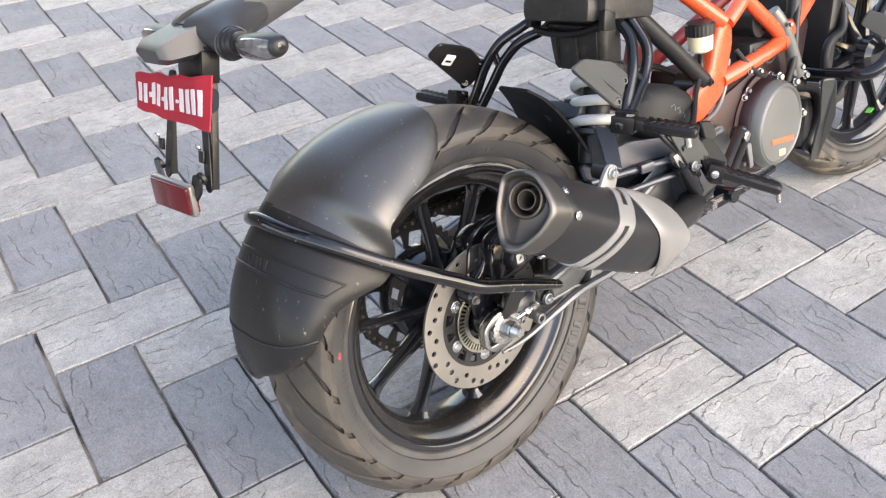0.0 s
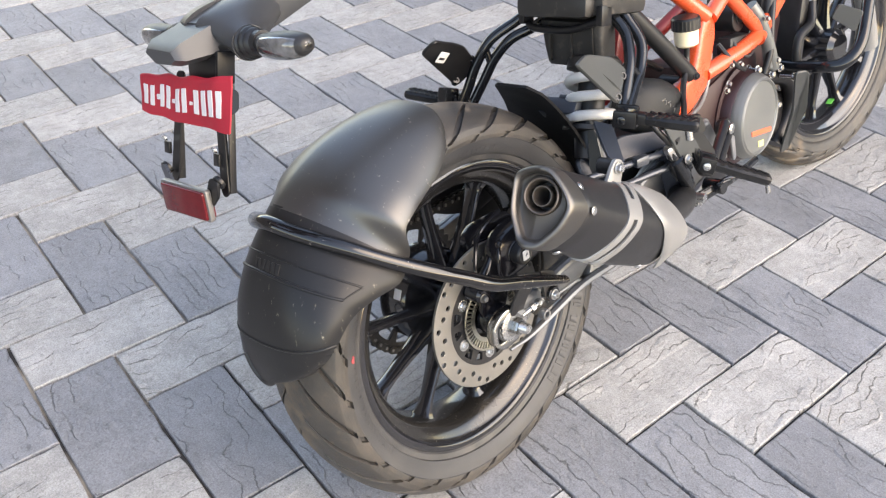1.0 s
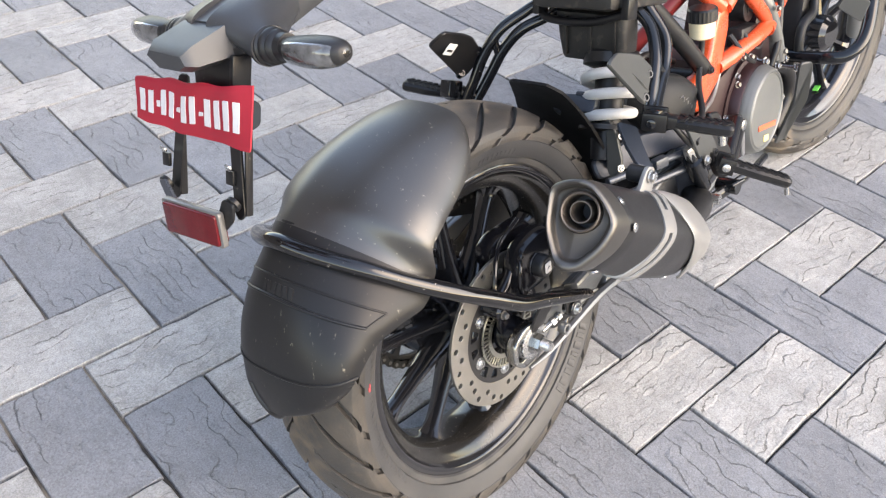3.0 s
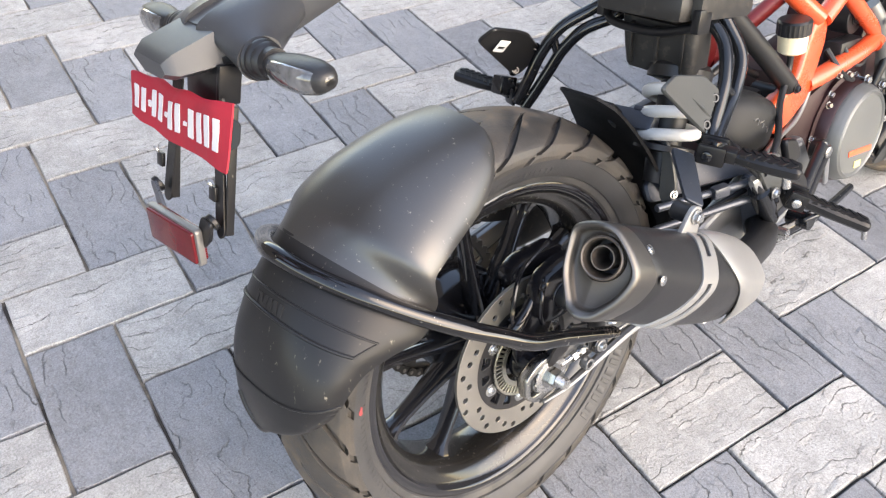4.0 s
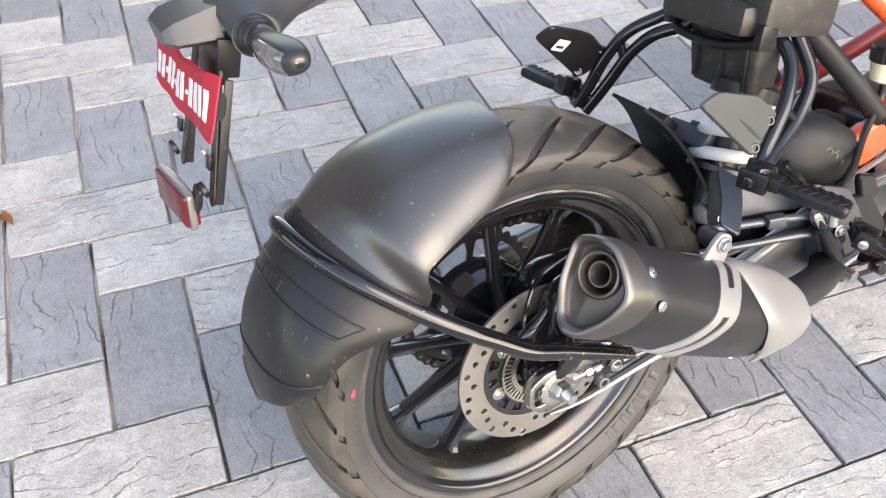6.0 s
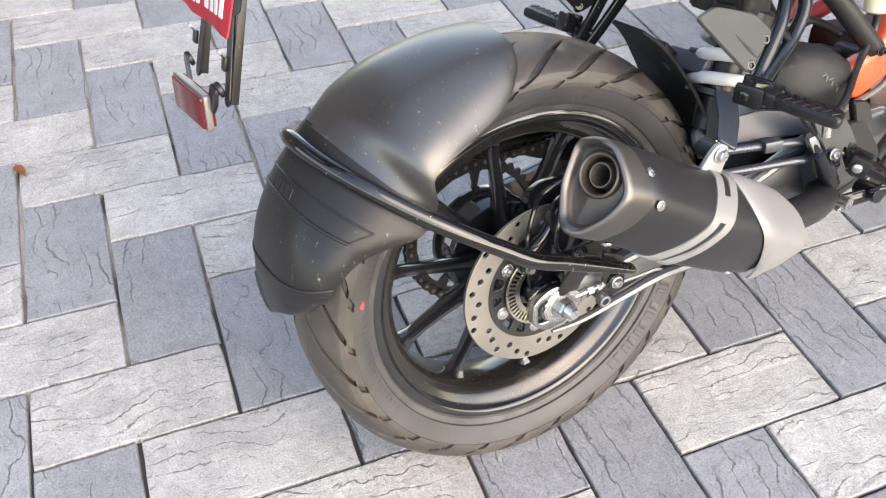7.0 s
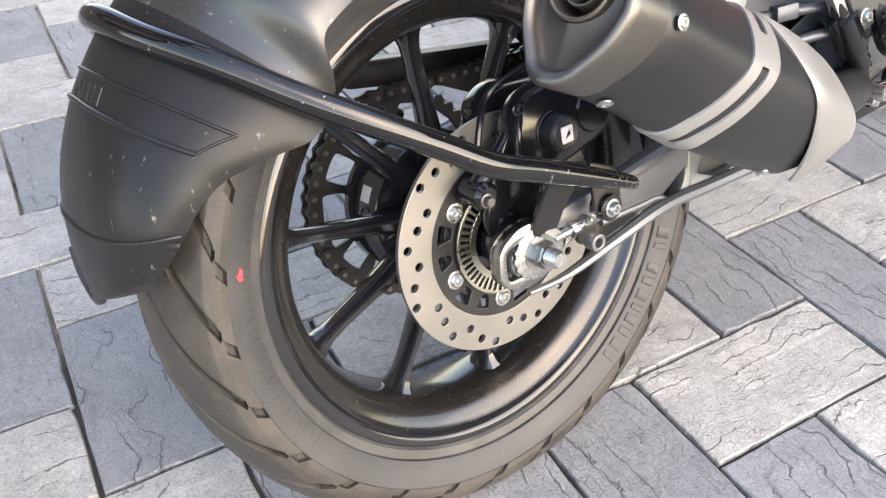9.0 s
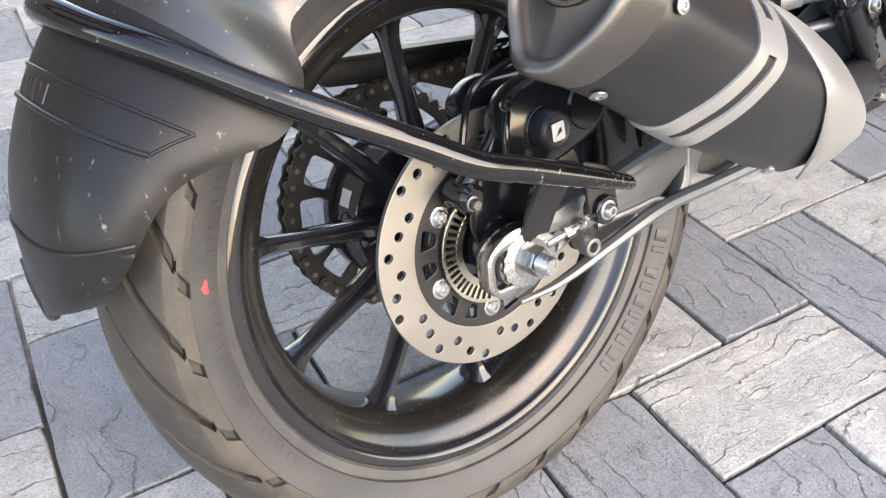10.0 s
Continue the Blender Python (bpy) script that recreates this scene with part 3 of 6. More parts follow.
# worn raised marks on the sidewall, as bars
def wall_bars(start, words, width, gap, r0, r1, high):
    bm = bmesh.new()
    deg = start
    for word in words:
        for i in range(word):
            w = width * (1.0, 0.6, 1.2, 0.8)[(i * 3 + word) % 4]
            rings = []
            for f, o in ((0, -0.0006), (0.15, high), (0.85, high), (1, -0.0006)):
                a = deg - w * f
                rings.append([on_wall(a, r0, o), on_wall(a, (r0 + r1) / 2, o), on_wall(a, r1, o), on_wall(a, r1, o - 0.0012), on_wall(a, r0, o - 0.0012)])
            ring_strip(bm, rings)
            deg -= w + gap
        deg -= 2.6
    return part("sidewall_marking", bm, SIDEWALL, wheel, "raised black rubber bars on the sidewall")


wall_bars(-84.0, (7, 2, 8), 2.9, 1.0, 0.2435, 0.2560, 0.0011)
wall_bars(20.0, (9, 9), 1.5, 0.8, 0.2450, 0.2530, 0.0003)
wall_bars(118.0, (12, 8, 10), 0.8, 1.4, 0.2430, 0.2500, 0.0004)

# red dab of paint on the sidewall
bm = bmesh.new()
dab = []
for k, o in ((1.0, 0.0001), (0.9, 0.0009), (0.45, 0.0012)):
    row = []
    for i in range(20):
        a = 2 * math.pi * i / 20
        rr = k * 0.0043 * (1 + 0.18 * math.sin(3 * a + 1) + 0.12 * math.cos(5 * a))
        row.append(on_wall(75.6 + math.degrees(rr * 1.35 * math.sin(a) / 0.25), 0.2515 + rr * 0.75 * math.cos(a), o))
    dab.append(row)
ring_strip(bm, dab)
part("paint_mark", bm, REDMARK, wheel, "small red dab of paint")

# spokes
for i in range(10):
    bm = bmesh.new()
    a = 4 + 36 * i
    rings = []
    for r, w, t, x in ((0.040, 0.030, 0.050, 0.0), (0.060, 0.022, 0.044, 0.0), (0.085, 0.0175, 0.034, 0.0), (0.120, 0.0145, 0.027, 0.0), (0.155, 0.0135, 0.024, 0.0), (0.172, 0.0150, 0.026, 0.0), (0.183, 0.0210, 0.032, 0.0), (0.191, 0.0320, 0.042, 0.0)):
        ring = []
        for u, v in ((-0.5, -0.25), (-0.25, -0.5), (0.25, -0.5), (0.5, -0.25), (0.5, 0.25), (0.18, 0.5), (-0.18, 0.5), (-0.5, 0.25)):
            c = wheel_point(x + v * t, a, r)
            tan = Vector((0, -math.cos(radians(a)), -math.sin(radians(a))))
            ring.append(c + tan * (u * w))
        rings.append(ring)
    ring_strip(bm, rings)
    part("spoke", bm, WHEEL, wheel)

# hub, cush drive and axle
bm = bmesh.new()
lathe(bm, [(-0.080, 0.030), (-0.078, 0.070), (-0.074, 0.078), (-0.018, 0.078), (-0.012, 0.075), (-0.009, 0.050), (0.005, 0.042), (0.030, 0.042), (0.050, 0.048), (0.066, 0.060), (0.076, 0.066), (0.079, 0.064), (0.079, 0.03)], AXLE, (1, 0, 0), 64)
part("hub", bm, WHEEL, wheel, "black cast hub")
for i in range(5):
    bm = bmesh.new()
    p = wheel_point(-0.0115, 40 + 72 * i, 0.061)
    lathe(bm, [(0, 0.0085), (0.0012, 0.0092), (0.002, 0.0085), (0.0012, 0.0075), (-0.006, 0.007)], p, (1, 0, 0), 22)
    part("hub_hole", bm, BLACK, wheel)
bm = bmesh.new()
p = wheel_point(-0.030, 78, 0.0772)
lathe(bm, [(0.0, 0.0095), (0.0016, 0.0102), (0.0022, 0.0095), (0.0014, 0.0088), (-0.008, 0.0080)], p, p - Vector((p.x, AXLE.y, AXLE.z)), 24)
part("hub_hole", bm, BLACK, wheel)
bm = bmesh.new()
m = plane_frame(wheel_point(-0.034, 62, 0.0778), (1, 0, 0), Vector((0, -math.cos(radians(62)), -math.sin(radians(62)))))
plate(bm, [[(-0.009, -0.008), (0.006, -0.008), (0.006, 0.008), (-0.009, 0.008)]], 0.0012, m, 0.0002)
part("sticker", bm, PAPER, wheel, "small pale printed sticker")

# brake disc with its holes
DISC_X = 0.082
bm = bmesh.new()
holes = []
for i in range(36):
    a = radians(176 - 10 * i)
    r = (0.092, 0.109, 0.1035, 0.0945, 0.1055, 0.0975)[i % 6]
    holes.append(circle(-r * math.sin(a), r * math.cos(a), 0.0042, 14))
plate(bm, [circle(0, 0, 0.1152, 120), circle(0, 0, 0.0805, 100)] + holes, 0.0046, Matrix.Translation(AXLE + Vector((DISC_X, 0, 0))) @ SIDE, 0.0005)
part("brake_disc", bm, STEEL, wheel, "drilled steel brake disc, straw-coloured", sharp=12)
bm = bmesh.new()
cuts = [circle(0, 0, 0.050, 60)]
for i in range(6):
    for d, r, w, h in ((19, 0.0670, 0.0150, 0.0190), (41, 0.0665, 0.0135, 0.0150)):
        a = radians(50 + 60 * i + d)
        c = Vector((-r * math.sin(a), r * math.cos(a)))
        t, q = Vector((-math.cos(a), -math.sin(a))), Vector((-math.sin(a), math.cos(a)))
        pts = [c + t * (x * h) + q * (y * w) for x, y in ((-0.30, -0.5), (0.22, -0.5), (0.5, 0.45), (-0.5, 0.5))]
        cuts.append(rounded([(p.x, p.y) for p in pts], 0.003))
plate(bm, [circle(0, 0, 0.0806, 100)] + cuts, 0.0056, Matrix.Translation(AXLE + Vector((DISC_X - 0.001, 0, 0))) @ SIDE, 0.0008)
part("disc_carrier", bm, BLACK, wheel, "black disc carrier", sharp=12)
for i in range(6):
    bm = bmesh.new()
    bolt(bm, wheel_point(DISC_X + 0.0018, 50 + 60 * i, 0.0635), (1, 0, 0), 0.0068, 0.0048)
    part("disc_bolt", bm, ZINC, wheel)
bm = bmesh.new()
slots = []
for i in range(50):
    a = 2 * math.pi * i / 50
    pts = []
    for r, d in ((0.0425, -0.5), (0.0535, -0.5), (0.0535, 0.5), (0.0425, 0.5)):
        b = a + d * 0.0034 / 0.048 * (0.048 / r) ** 0.3
        pts.append((r * math.cos(b), r * math.sin(b)))
    slots.append(pts)
plate(bm, [circle(0, 0, 0.0565, 100), circle(0, 0, 0.0360, 60)] + slots, 0.0024, Matrix.Translation(AXLE + Vector((DISC_X + 0.0065, 0, 0))) @ SIDE, 0.0003)
part("sensor_ring", bm, GOLDZ, wheel, "slotted pale metal sensor ring", sharp=12)

# rear sprocket
bm = bmesh.new()
teeth = []
for i in range(43 * 4):
    a = 2 * math.pi * i / (43 * 4)
    r = (0.1125, 0.1095, 0.1050, 0.1095)[i % 4]
    teeth.append((r * math.cos(a), r * math.sin(a)))
cuts = [circle(0, 0, 0.030, 40)]
for i in range(5):
    for d0, d1, r0, r1 in ((2, 42, 0.056, 0.0965), (46, 68, 0.050, 0.0955)):
        b = 72 * i + 14
        pts = []
        for r, d in ((r0, d0 + 4), (r0, d1 - 4), ((r0 + r1) / 2, d1), (r1, d1 - 2), (r1, (d0 + d1) / 2), (r1, d0 + 2), ((r0 + r1) / 2, d0)):
            a = radians(b + d)
            pts.append((r * math.cos(a), r * math.sin(a)))
        cuts.append(rounded(pts, 0.005))
plate(bm, [teeth] + cuts, 0.0062, Matrix.Translation(AXLE + Vector((-0.089, 0, 0))) @ SIDE, 0.0012)
part("sprocket", bm, BLACK, wheel, "black toothed rear sprocket", sharp=12)
for i in range(5):
    bm = bmesh.new()
    bolt(bm, wheel_point(-0.0855, 30 + 72 * i, 0.052), (1, 0, 0), 0.0065, 0.008, hexed=True)
    part("sprocket_nut", bm, ZINC, wheel)

# chain: pins joined, each link a piece of its own
PITCH = 0.015875
RC = PITCH / (2 * math.sin(math.pi / 43))
FRONT = Vector((0, 0.565, 0.345))
RF = 0.037
loop = []
d = Vector((FRONT.y, FRONT.z - AXLE.z))
base = math.atan2(d.y, d.x)
off = math.acos((RC - RF) / d.length)


def arc_points(c, r, a0, a1, n):
    return [Vector((-0.089, c.y + r * math.cos(a0 + (a1 - a0) * i / n), c.z + r * math.sin(a0 + (a1 - a0) * i / n))) for i in range(n + 1)]


dense = arc_points(AXLE, RC, base + off, base + 2 * math.pi - off, 200) + arc_points(FRONT, RF, base - off, base + off, 60)
dense.append(dense[0])
cum = [0.0]
for p, q in zip(dense, dense[1:]):
    cum.append(cum[-1] + (q - p).length)
count = int(cum[-1] / PITCH) // 2 * 2
pins = []
for i in range(count):
    s = cum[-1] * i / count
    pins.append(Vector(np.array([np.interp(s, cum, [p[k] for p in dense]) for k in range(3)])))
bm = bmesh.new()
for p in pins:
    rod(bm, p - Vector((0.0095, 0, 0)), p + Vector((0.0100, 0, 0)), 0.0030, seg=10, chamfer=0.0006)
    rod(bm, p - Vector((0.003, 0, 0)), p + Vector((0.003, 0, 0)), 0.005, seg=10, chamfer=0)
chain = part("chain", bm, PIN, bike, "oily dark steel drive chain")


def link_mesh(half):
    bm = bmesh.new()
    outline = []
    for i in range(9):
        a = math.pi / 2 + math.pi * i / 8
        outline.append((-PITCH / 2 + 0.0068 * math.cos(a), 0.0068 * math.sin(a)))
    outline.append((0, -0.0050))
    for i in range(9):
        a = -math.pi / 2 + math.pi * i / 8
        outline.append((PITCH / 2 + 0.0068 * math.cos(a), 0.0068 * math.sin(a)))
    outline.append((0, 0.0050))
    for s in (-1, 1):
        rings = [[Vector((s * half + w, u, v)) for u, v in outline] for w in (-0.0009, 0.0009)]
        ring_strip(bm, rings)
    bmesh.ops.recalc_face_normals(bm, faces=bm.faces)
    me = bpy.data.meshes.new("link")
    bm.to_mesh(me)
    bm.free()
    me.materials.append(CHAIN)
    return me


links = [link_mesh(0.0052), link_mesh(0.0076)]
for i in range(count):
    p, q = pins[i], pins[(i + 1) % count]
    ob = new("link", links[i % 2])
    ob.parent = chain
    ob.matrix_basis = Matrix.Translation((p + q) / 2) @ Matrix.Rotation(math.atan2(q.z - p.z, q.y - p.y), 4, "X")

# chain guard
bm = bmesh.new()
plate(bm, [rounded([(-0.035, 0.444), (0.02, 0.447), (0.09, 0.434), (0.17, 0.416), (0.27, 0.40), (0.29, 0.36), (0.20, 0.345), (0.13, 0.372), (0.08, 0.398), (0.01, 0.416), (-0.03, 0.424)], 0.010)], 0.004, Matrix.Translation((-0.112, 0, 0)) @ SIDE, 0.001)
block(bm, (-0.098, 0.075, 0.4365), (0.026, 0.19, 0.004), (-9, 0, 0), 0.001)
part("chain_guard", bm, BLACK, bike, "dusty black plastic chain guard")

# ---- mudguard over the rear tyre ----
UP_T = [2.2, 3.0, 4.6, 8, 14, 22, 30, 34.4, 35.8, 37.2, 38.2, 39.7, 42]
UP_X = [0.0666, 0.0809, 0.0905, 0.0997, 0.1114, 0.1218, 0.1319, 0.1335, 0.1339, 0.1324, 0.1297, 0.1261, 0.1248]
UP_R = [0.3156, 0.3034, 0.293, 0.2822, 0.273, 0.2742, 0.2805, 0.2817, 0.2765, 0.2622, 0.2516, 0.2451, 0.2434]
LO_T = [41, 44, 45.5, 49.1, 51.7, 54, 56.1, 58.2, 61.3, 63.7, 66.8, 70.3, 74.6, 77.2, 78.9]
LO_X = [0.1245, 0.1258, 0.1265, 0.1283, 0.1263, 0.1239, 0.1215, 0.1182, 0.1161, 0.114, 0.111, 0.101, 0.0807, 0.0525, 0.0178]
LO_R = [0.2436, 0.2405, 0.2397, 0.2471, 0.2602, 0.2724, 0.2827, 0.2926, 0.302, 0.306, 0.31, 0.314, 0.3212, 0.332, 0.3455]
CR_T = [2, 14, 26, 40, 52, 66, 79]
CR_R = [0.3328, 0.3449, 0.357, 0.364, 0.366, 0.3603, 0.3449]
BOX_T = [2, 20, 33, 42, 46, 51, 60, 79]
BOX = [2.2, 1.8, 1.72, 1.75, 1.8, 1.98, 2.35, 3.0]
MID_T = [2, 40, 60, 71, 79]
MID_X = [0.0043, -0.011, -0.0029, -0.0010, 0.0175]
LEFT_K = [0.70, 0.60, 0.56, 0.56, 1.0]


def eased(theta, tab_t, tab_v, wide=2.4):
    """A table's value with its corners rounded."""
    reach = min(3.0 if theta < 32 else wide, theta - tab_t[0], tab_t[-1] - theta)
    return float(np.mean([np.interp(theta + reach * k, tab_t, tab_v) for k in (-1, -0.75, -0.5, -0.25, 0, 0.25, 0.5, 0.75, 1)]))


def shell(theta, f, tab_t, tab_x, tab_r, out=0.0):
    """A point of the mudguard: theta round the wheel, f from -1 (left edge) to 1 (right edge); boxy in section."""
    theta = min(max(theta, tab_t[0]), tab_t[-1])
    xe, re = eased(theta, tab_t, tab_x, 1.2), eased(theta, tab_t, tab_r, 1.2)
    rc, box = eased(theta, CR_T, CR_R, 5), eased(theta, BOX_T, BOX, 3)
    xc, kl = eased(theta, MID_T, MID_X, 6), eased(theta, MID_T, LEFT_K, 3)
    if theta > 66:
        # chipped along the lower edge
        xe -= 0.0045 * max(0.0, math.sin(theta * 3.1) * math.sin(theta * 1.7 + 0.6) - 0.35) * max(0.0, (f - 0.93) / 0.07)
    a = abs(f) * math.pi / 2
    g = math.sin(a) ** (2 / box)
    x = xc - kl * xe * g if f < 0 else xc + (xe - xc) * g
    r = rc - (rc - re) * (0.75 if f < 0 else 1.0) * (1 - math.cos(a) ** (2 / box))
    return wheel_point(x, theta, r + out)


def shell_mesh(bm, t0, t1, tabs, nt=60, nf=44, thick=0.0032):
    rows = []
    for j in range(nt + 1):
        th = t0 + (t1 - t0) * (j / nt) ** 1.3
        rows.append([bm.verts.new(shell(th, -1 + 2 * i / nf, *tabs)) for i in range(nf + 1)])
    for p, q in zip(rows, rows[1:]):
        for i in range(nf):
            bm.faces.new((p[i], p[i + 1], q[i + 1], q[i]))
    bmesh.ops.recalc_face_normals(bm, faces=bm.faces)
    bmesh.ops.solidify(bm, geom=bm.faces[:], thickness=thick)


bm = bmesh.new()
shell_mesh(bm, 2.2, 42, (UP_T, UP_X, UP_R))
guard = part("mudguard", bm, FENDER, bike, "satin black plastic tyre-hugging mudguard", sharp=60)
bm = bmesh.new()
shell_mesh(bm, 41.5, 78.9, (LO_T, LO_X, LO_R), 170)
part("mud_flap", bm, FLAP, guard, "dusty matt black lower flap, chipped at its edge", sharp=60)
LO = (LO_T, LO_X, LO_R)
bm = bmesh.new()
TIP = 0.80
tube(bm, [shell(51.4 + 0.7 * max(0, f), f, *LO, 0.0003) for f in np.linspace(-TIP, TIP, 33)], 0.0014, 8, 1)
tube(bm, [shell(54.9 + 0.9 * math.sin(max(0, f) * 2.2), f, *LO, 0.0006) for f in np.linspace(-0.76, 0.76, 33)], 0.0021, 8, 1)
for s in (-1, 1):
    tube(bm, [shell(51.9 + (55.7 - 51.9) * q, s * (TIP - 0.04 * q), *LO, 0.0002) for q in np.linspace(0, 1, 8)], 0.0012, 8, 1)
part("badge_outline", bm, FLAP, guard, "thin raised wedge outline")
for c, slant in ((-0.005, 0), (0.03, 1), (0.065, -1), (0.105, 0), (0.15, 1), (0.19, 0)):
    bm = bmesh.new()
    a, b = (52.5, 54.6)
    rings = []
    for q in (0, 1):
        th = a + (b - a) * q
        f0 = c + slant * 0.016 * (q - 0.5)
        rings.append([shell(th, f0 - 0.013, *LO, -0.001), shell(th, f0 + 0.013, *LO, -0.001), shell(th, f0 + 0.013, *LO, 0.0009), shell(th, f0 - 0.013, *LO, 0.0009)])
    ring_strip(bm, rings)
    part("badge_bar", bm, BLACK, guard)
bm = bmesh.new()
tube(bm, [shell(69.2 - 3.2 * abs(f) ** 2, f, *LO, 0.0) for f in np.linspace(-0.98, 0.98, 41)], 0.0018, 8, 1)
part("moulded_ridge", bm, FLAP, guard)
bm = bmesh.new()
tube(bm, [(-0.030, -0.333, 0.400), (-0.020, -0.335, 0.382), (-0.004, -0.335, 0.368), (0.014, -0.335, 0.369), (0.032, -0.333, 0.385)], 0.0048, 12)
part("lower_loop", bm, BLACK, guard, "black wire loop under the flap")

# support rail round the mudguard
HALF = [(0.0, -0.2667, 0.5659), (0.0484, -0.2532, 0.5525), (0.0939, -0.2284, 0.5341), (0.1248, -0.1896, 0.5035), (0.1508, -0.1475, 0.4735), (0.1664, -0.1038, 0.4436), (0.1751, -0.0669, 0.4176), (0.1764, -0.0216, 0.3967), (0.1785, 0.026, 0.3742), (0.1795, 0.0703, 0.3536)]
bm = bmesh.new()
tube(bm, [(-x, y, z) for x, y, z in HALF[:0:-1]] + HALF, 0.0102, 16, 6, [(0.008, 0.008), (0.009, 0.009)] + [(0.0102, 0.0102)] * 14 + [(0.0098, 0.0088), (0.0102, 0.0062)])
rail = part("mudguard_rail", bm, RAIL, bike, "gloss black steel tube rail round the mudguard, speckled with dirt")
bm = bmesh.new()
panel(bm, [(0.166, 0.004, 0.394), (0.166, 0.036, 0.380), (0.143, 0.026, 0.340), (0.132, 0.012, 0.300), (0.132, -0.014, 0.305), (0.143, -0.006, 0.345)], 0.004, 0.005, 0.0008)
plate(bm, [rounded([(0.042, 0.378), (0.074, 0.362), (0.078, 0.326), (0.062, 0.313), (0.046, 0.326)], 0.008)], 0.004, Matrix.Translation((0.159, 0, 0)) @ SIDE, 0.0008)
part("rail_bracket", bm, BLACK, rail, "flat black bracket plates")
bm = bmesh.new()
rod(bm, (0.150, 0.060, 0.3295), (0.1665, 0.060, 0.3295), 0.0125, seg=24)
part("bolt_cup", bm, GLOSS, rail)
bm = bmesh.new()
bolt(bm, (0.1662, 0.060, 0.3295), (1, 0, 0), 0.0062, 0.006)
part("rail_bolt", bm, ZINC, rail)

# ---- swingarm ----
ARM = [(-0.030, 0.318), (-0.036, 0.300), (-0.024, 0.283), (0.030, 0.294), (0.055, 0.301), (0.100, 0.302), (0.122, 0.290), (0.160, 0.284), (0.235, 0.276), (0.400, 0.270), (0.560, 0.300), (0.610, 0.350), (0.570, 0.415), (0.440, 0.415), (0.300, 0.372), (0.215, 0.352), (0.120, 0.339), (0.030, 0.332)]
for s, name in ((1, "swingarm"), (-1, "swingarm_left_leg")):
    bm = bmesh.new()
    x = 0.128 if s > 0 else -0.138
    plate(bm, [rounded(ARM, 0.012), rounded([(-0.020, 0.313), (0.030, 0.314), (0.030, 0.297), (-0.020, 0.297)], 0.005), rounded([(0.157, 0.294), (0.178, 0.305), (0.194, 0.313), (0.190, 0.298), (0.181, 0.286), (0.166, 0.288)], 0.003), rounded([(0.210, 0.300), (0.228, 0.330), (0.275, 0.340), (0.300, 0.320), (0.290, 0.288), (0.240, 0.286)], 0.006)], 0.016, Matrix.Translation((x, 0, 0)) @ SIDE, 0.003)
    lower = [(x + s * 0.012, y, z) for y, z in ((-0.022, 0.272), (0.024, 0.270), (0.089, 0.279), (0.157, 0.287), (0.235, 0.282), (0.40, 0.276), (0.55, 0.304))]
    upper = [(x + s * 0.006, y, z) for y, z in ((0.07, 0.329), (0.12, 0.334), (0.215, 0.346), (0.30, 0.366), (0.44, 0.405), (0.56, 0.405))]
    rails = []
    rails.append(("lower_rail", bmesh.new()))
    tube(rails[-1][1], lower, 0.006, 8, 4, [(0.0028, 0.0022), (0.0062, 0.0045), (0.0080, 0.0062), (0.0080, 0.0062), (0.0080, 0.0062)])
    rails.append(("upper_rail", bmesh.new()))
    tube(rails[-1][1], upper, 0.008, 10, 4)
    rails.append(("ridge", bmesh.new()))
    tube(rails[-1][1], [(x + s * 0.007, y, z) for y, z in ((0.075, 0.300), (0.100, 0.299), (0.127, 0.297), (0.150, 0.296), (0.165, 0.288))], 0.0036, 8, 4)
    for (y0, z0), (y1, z1) in (((0.198, 0.284), (0.200, 0.348)), ((0.30, 0.278), (0.33, 0.368)), ((0.42, 0.280), (0.45, 0.400))):
        rails.append(("rib", bmesh.new()))
        tube(rails[-1][1], [(x + s * 0.004, y0, z0), (x + s * 0.004, y1, z1)], 0.0048, 8, 1)
    if s > 0:
        swing = part(name, bm, ALU, bike, "cast aluminium swingarm with ribbed sides", sharp=32)
        for y in (0.42, 0.50):
            bm = bmesh.new()
            rod(bm, (-0.13, y, 0.345), (0.125, y, 0.345), 0.03, seg=24)
            part("cross_tube", bm, ALU, swing)
    else:
        part("left_leg", bm, ALU, swing)
    for name, rail_bm in rails:
        part(name, rail_bm, ALU, swing, sharp=32)
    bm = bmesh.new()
    # dark plate added to fill the openings and the gap below the ridge
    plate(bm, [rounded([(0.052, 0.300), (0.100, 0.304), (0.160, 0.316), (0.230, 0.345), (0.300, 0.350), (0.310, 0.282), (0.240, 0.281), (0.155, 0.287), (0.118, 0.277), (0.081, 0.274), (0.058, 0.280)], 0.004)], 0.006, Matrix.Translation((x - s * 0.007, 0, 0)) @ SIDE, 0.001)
    part("pocket_backing", bm, DUSTY, swing, "dark dusty plate added behind the swingarm's openings")
bm = bmesh.new()
lathe(bm, [(0.120, 0.0), (0.120, 0.006), (0.136, 0.006), (0.136, 0.0165), (0.1385, 0.0175), (0.1405, 0.0170)], (0, -0.004, AXLE.z), (1, 0, 0), 28)
lathe(bm, [(0.1395, 0.0125), (0.1500, 0.0125), (0.1520, 0.0110), (0.1520, 0.0078)], (0, -0.004, AXLE.z), (1, 0, 0), 6)
nut = part("axle_nut", bm, NUT, swing, "dull steel axle nut on a washer")
bm = bmesh.new()
lathe(bm, [(0.149, 0.0078)] + [(0.1505 + 0.0011 * i, 0.0082 if i % 2 else 0.0074) for i in range(13)] + [(0.1655, 0.0066), (0.1655, 0.0)], (0, -0.004, AXLE.z), (1, 0, 0), 24)
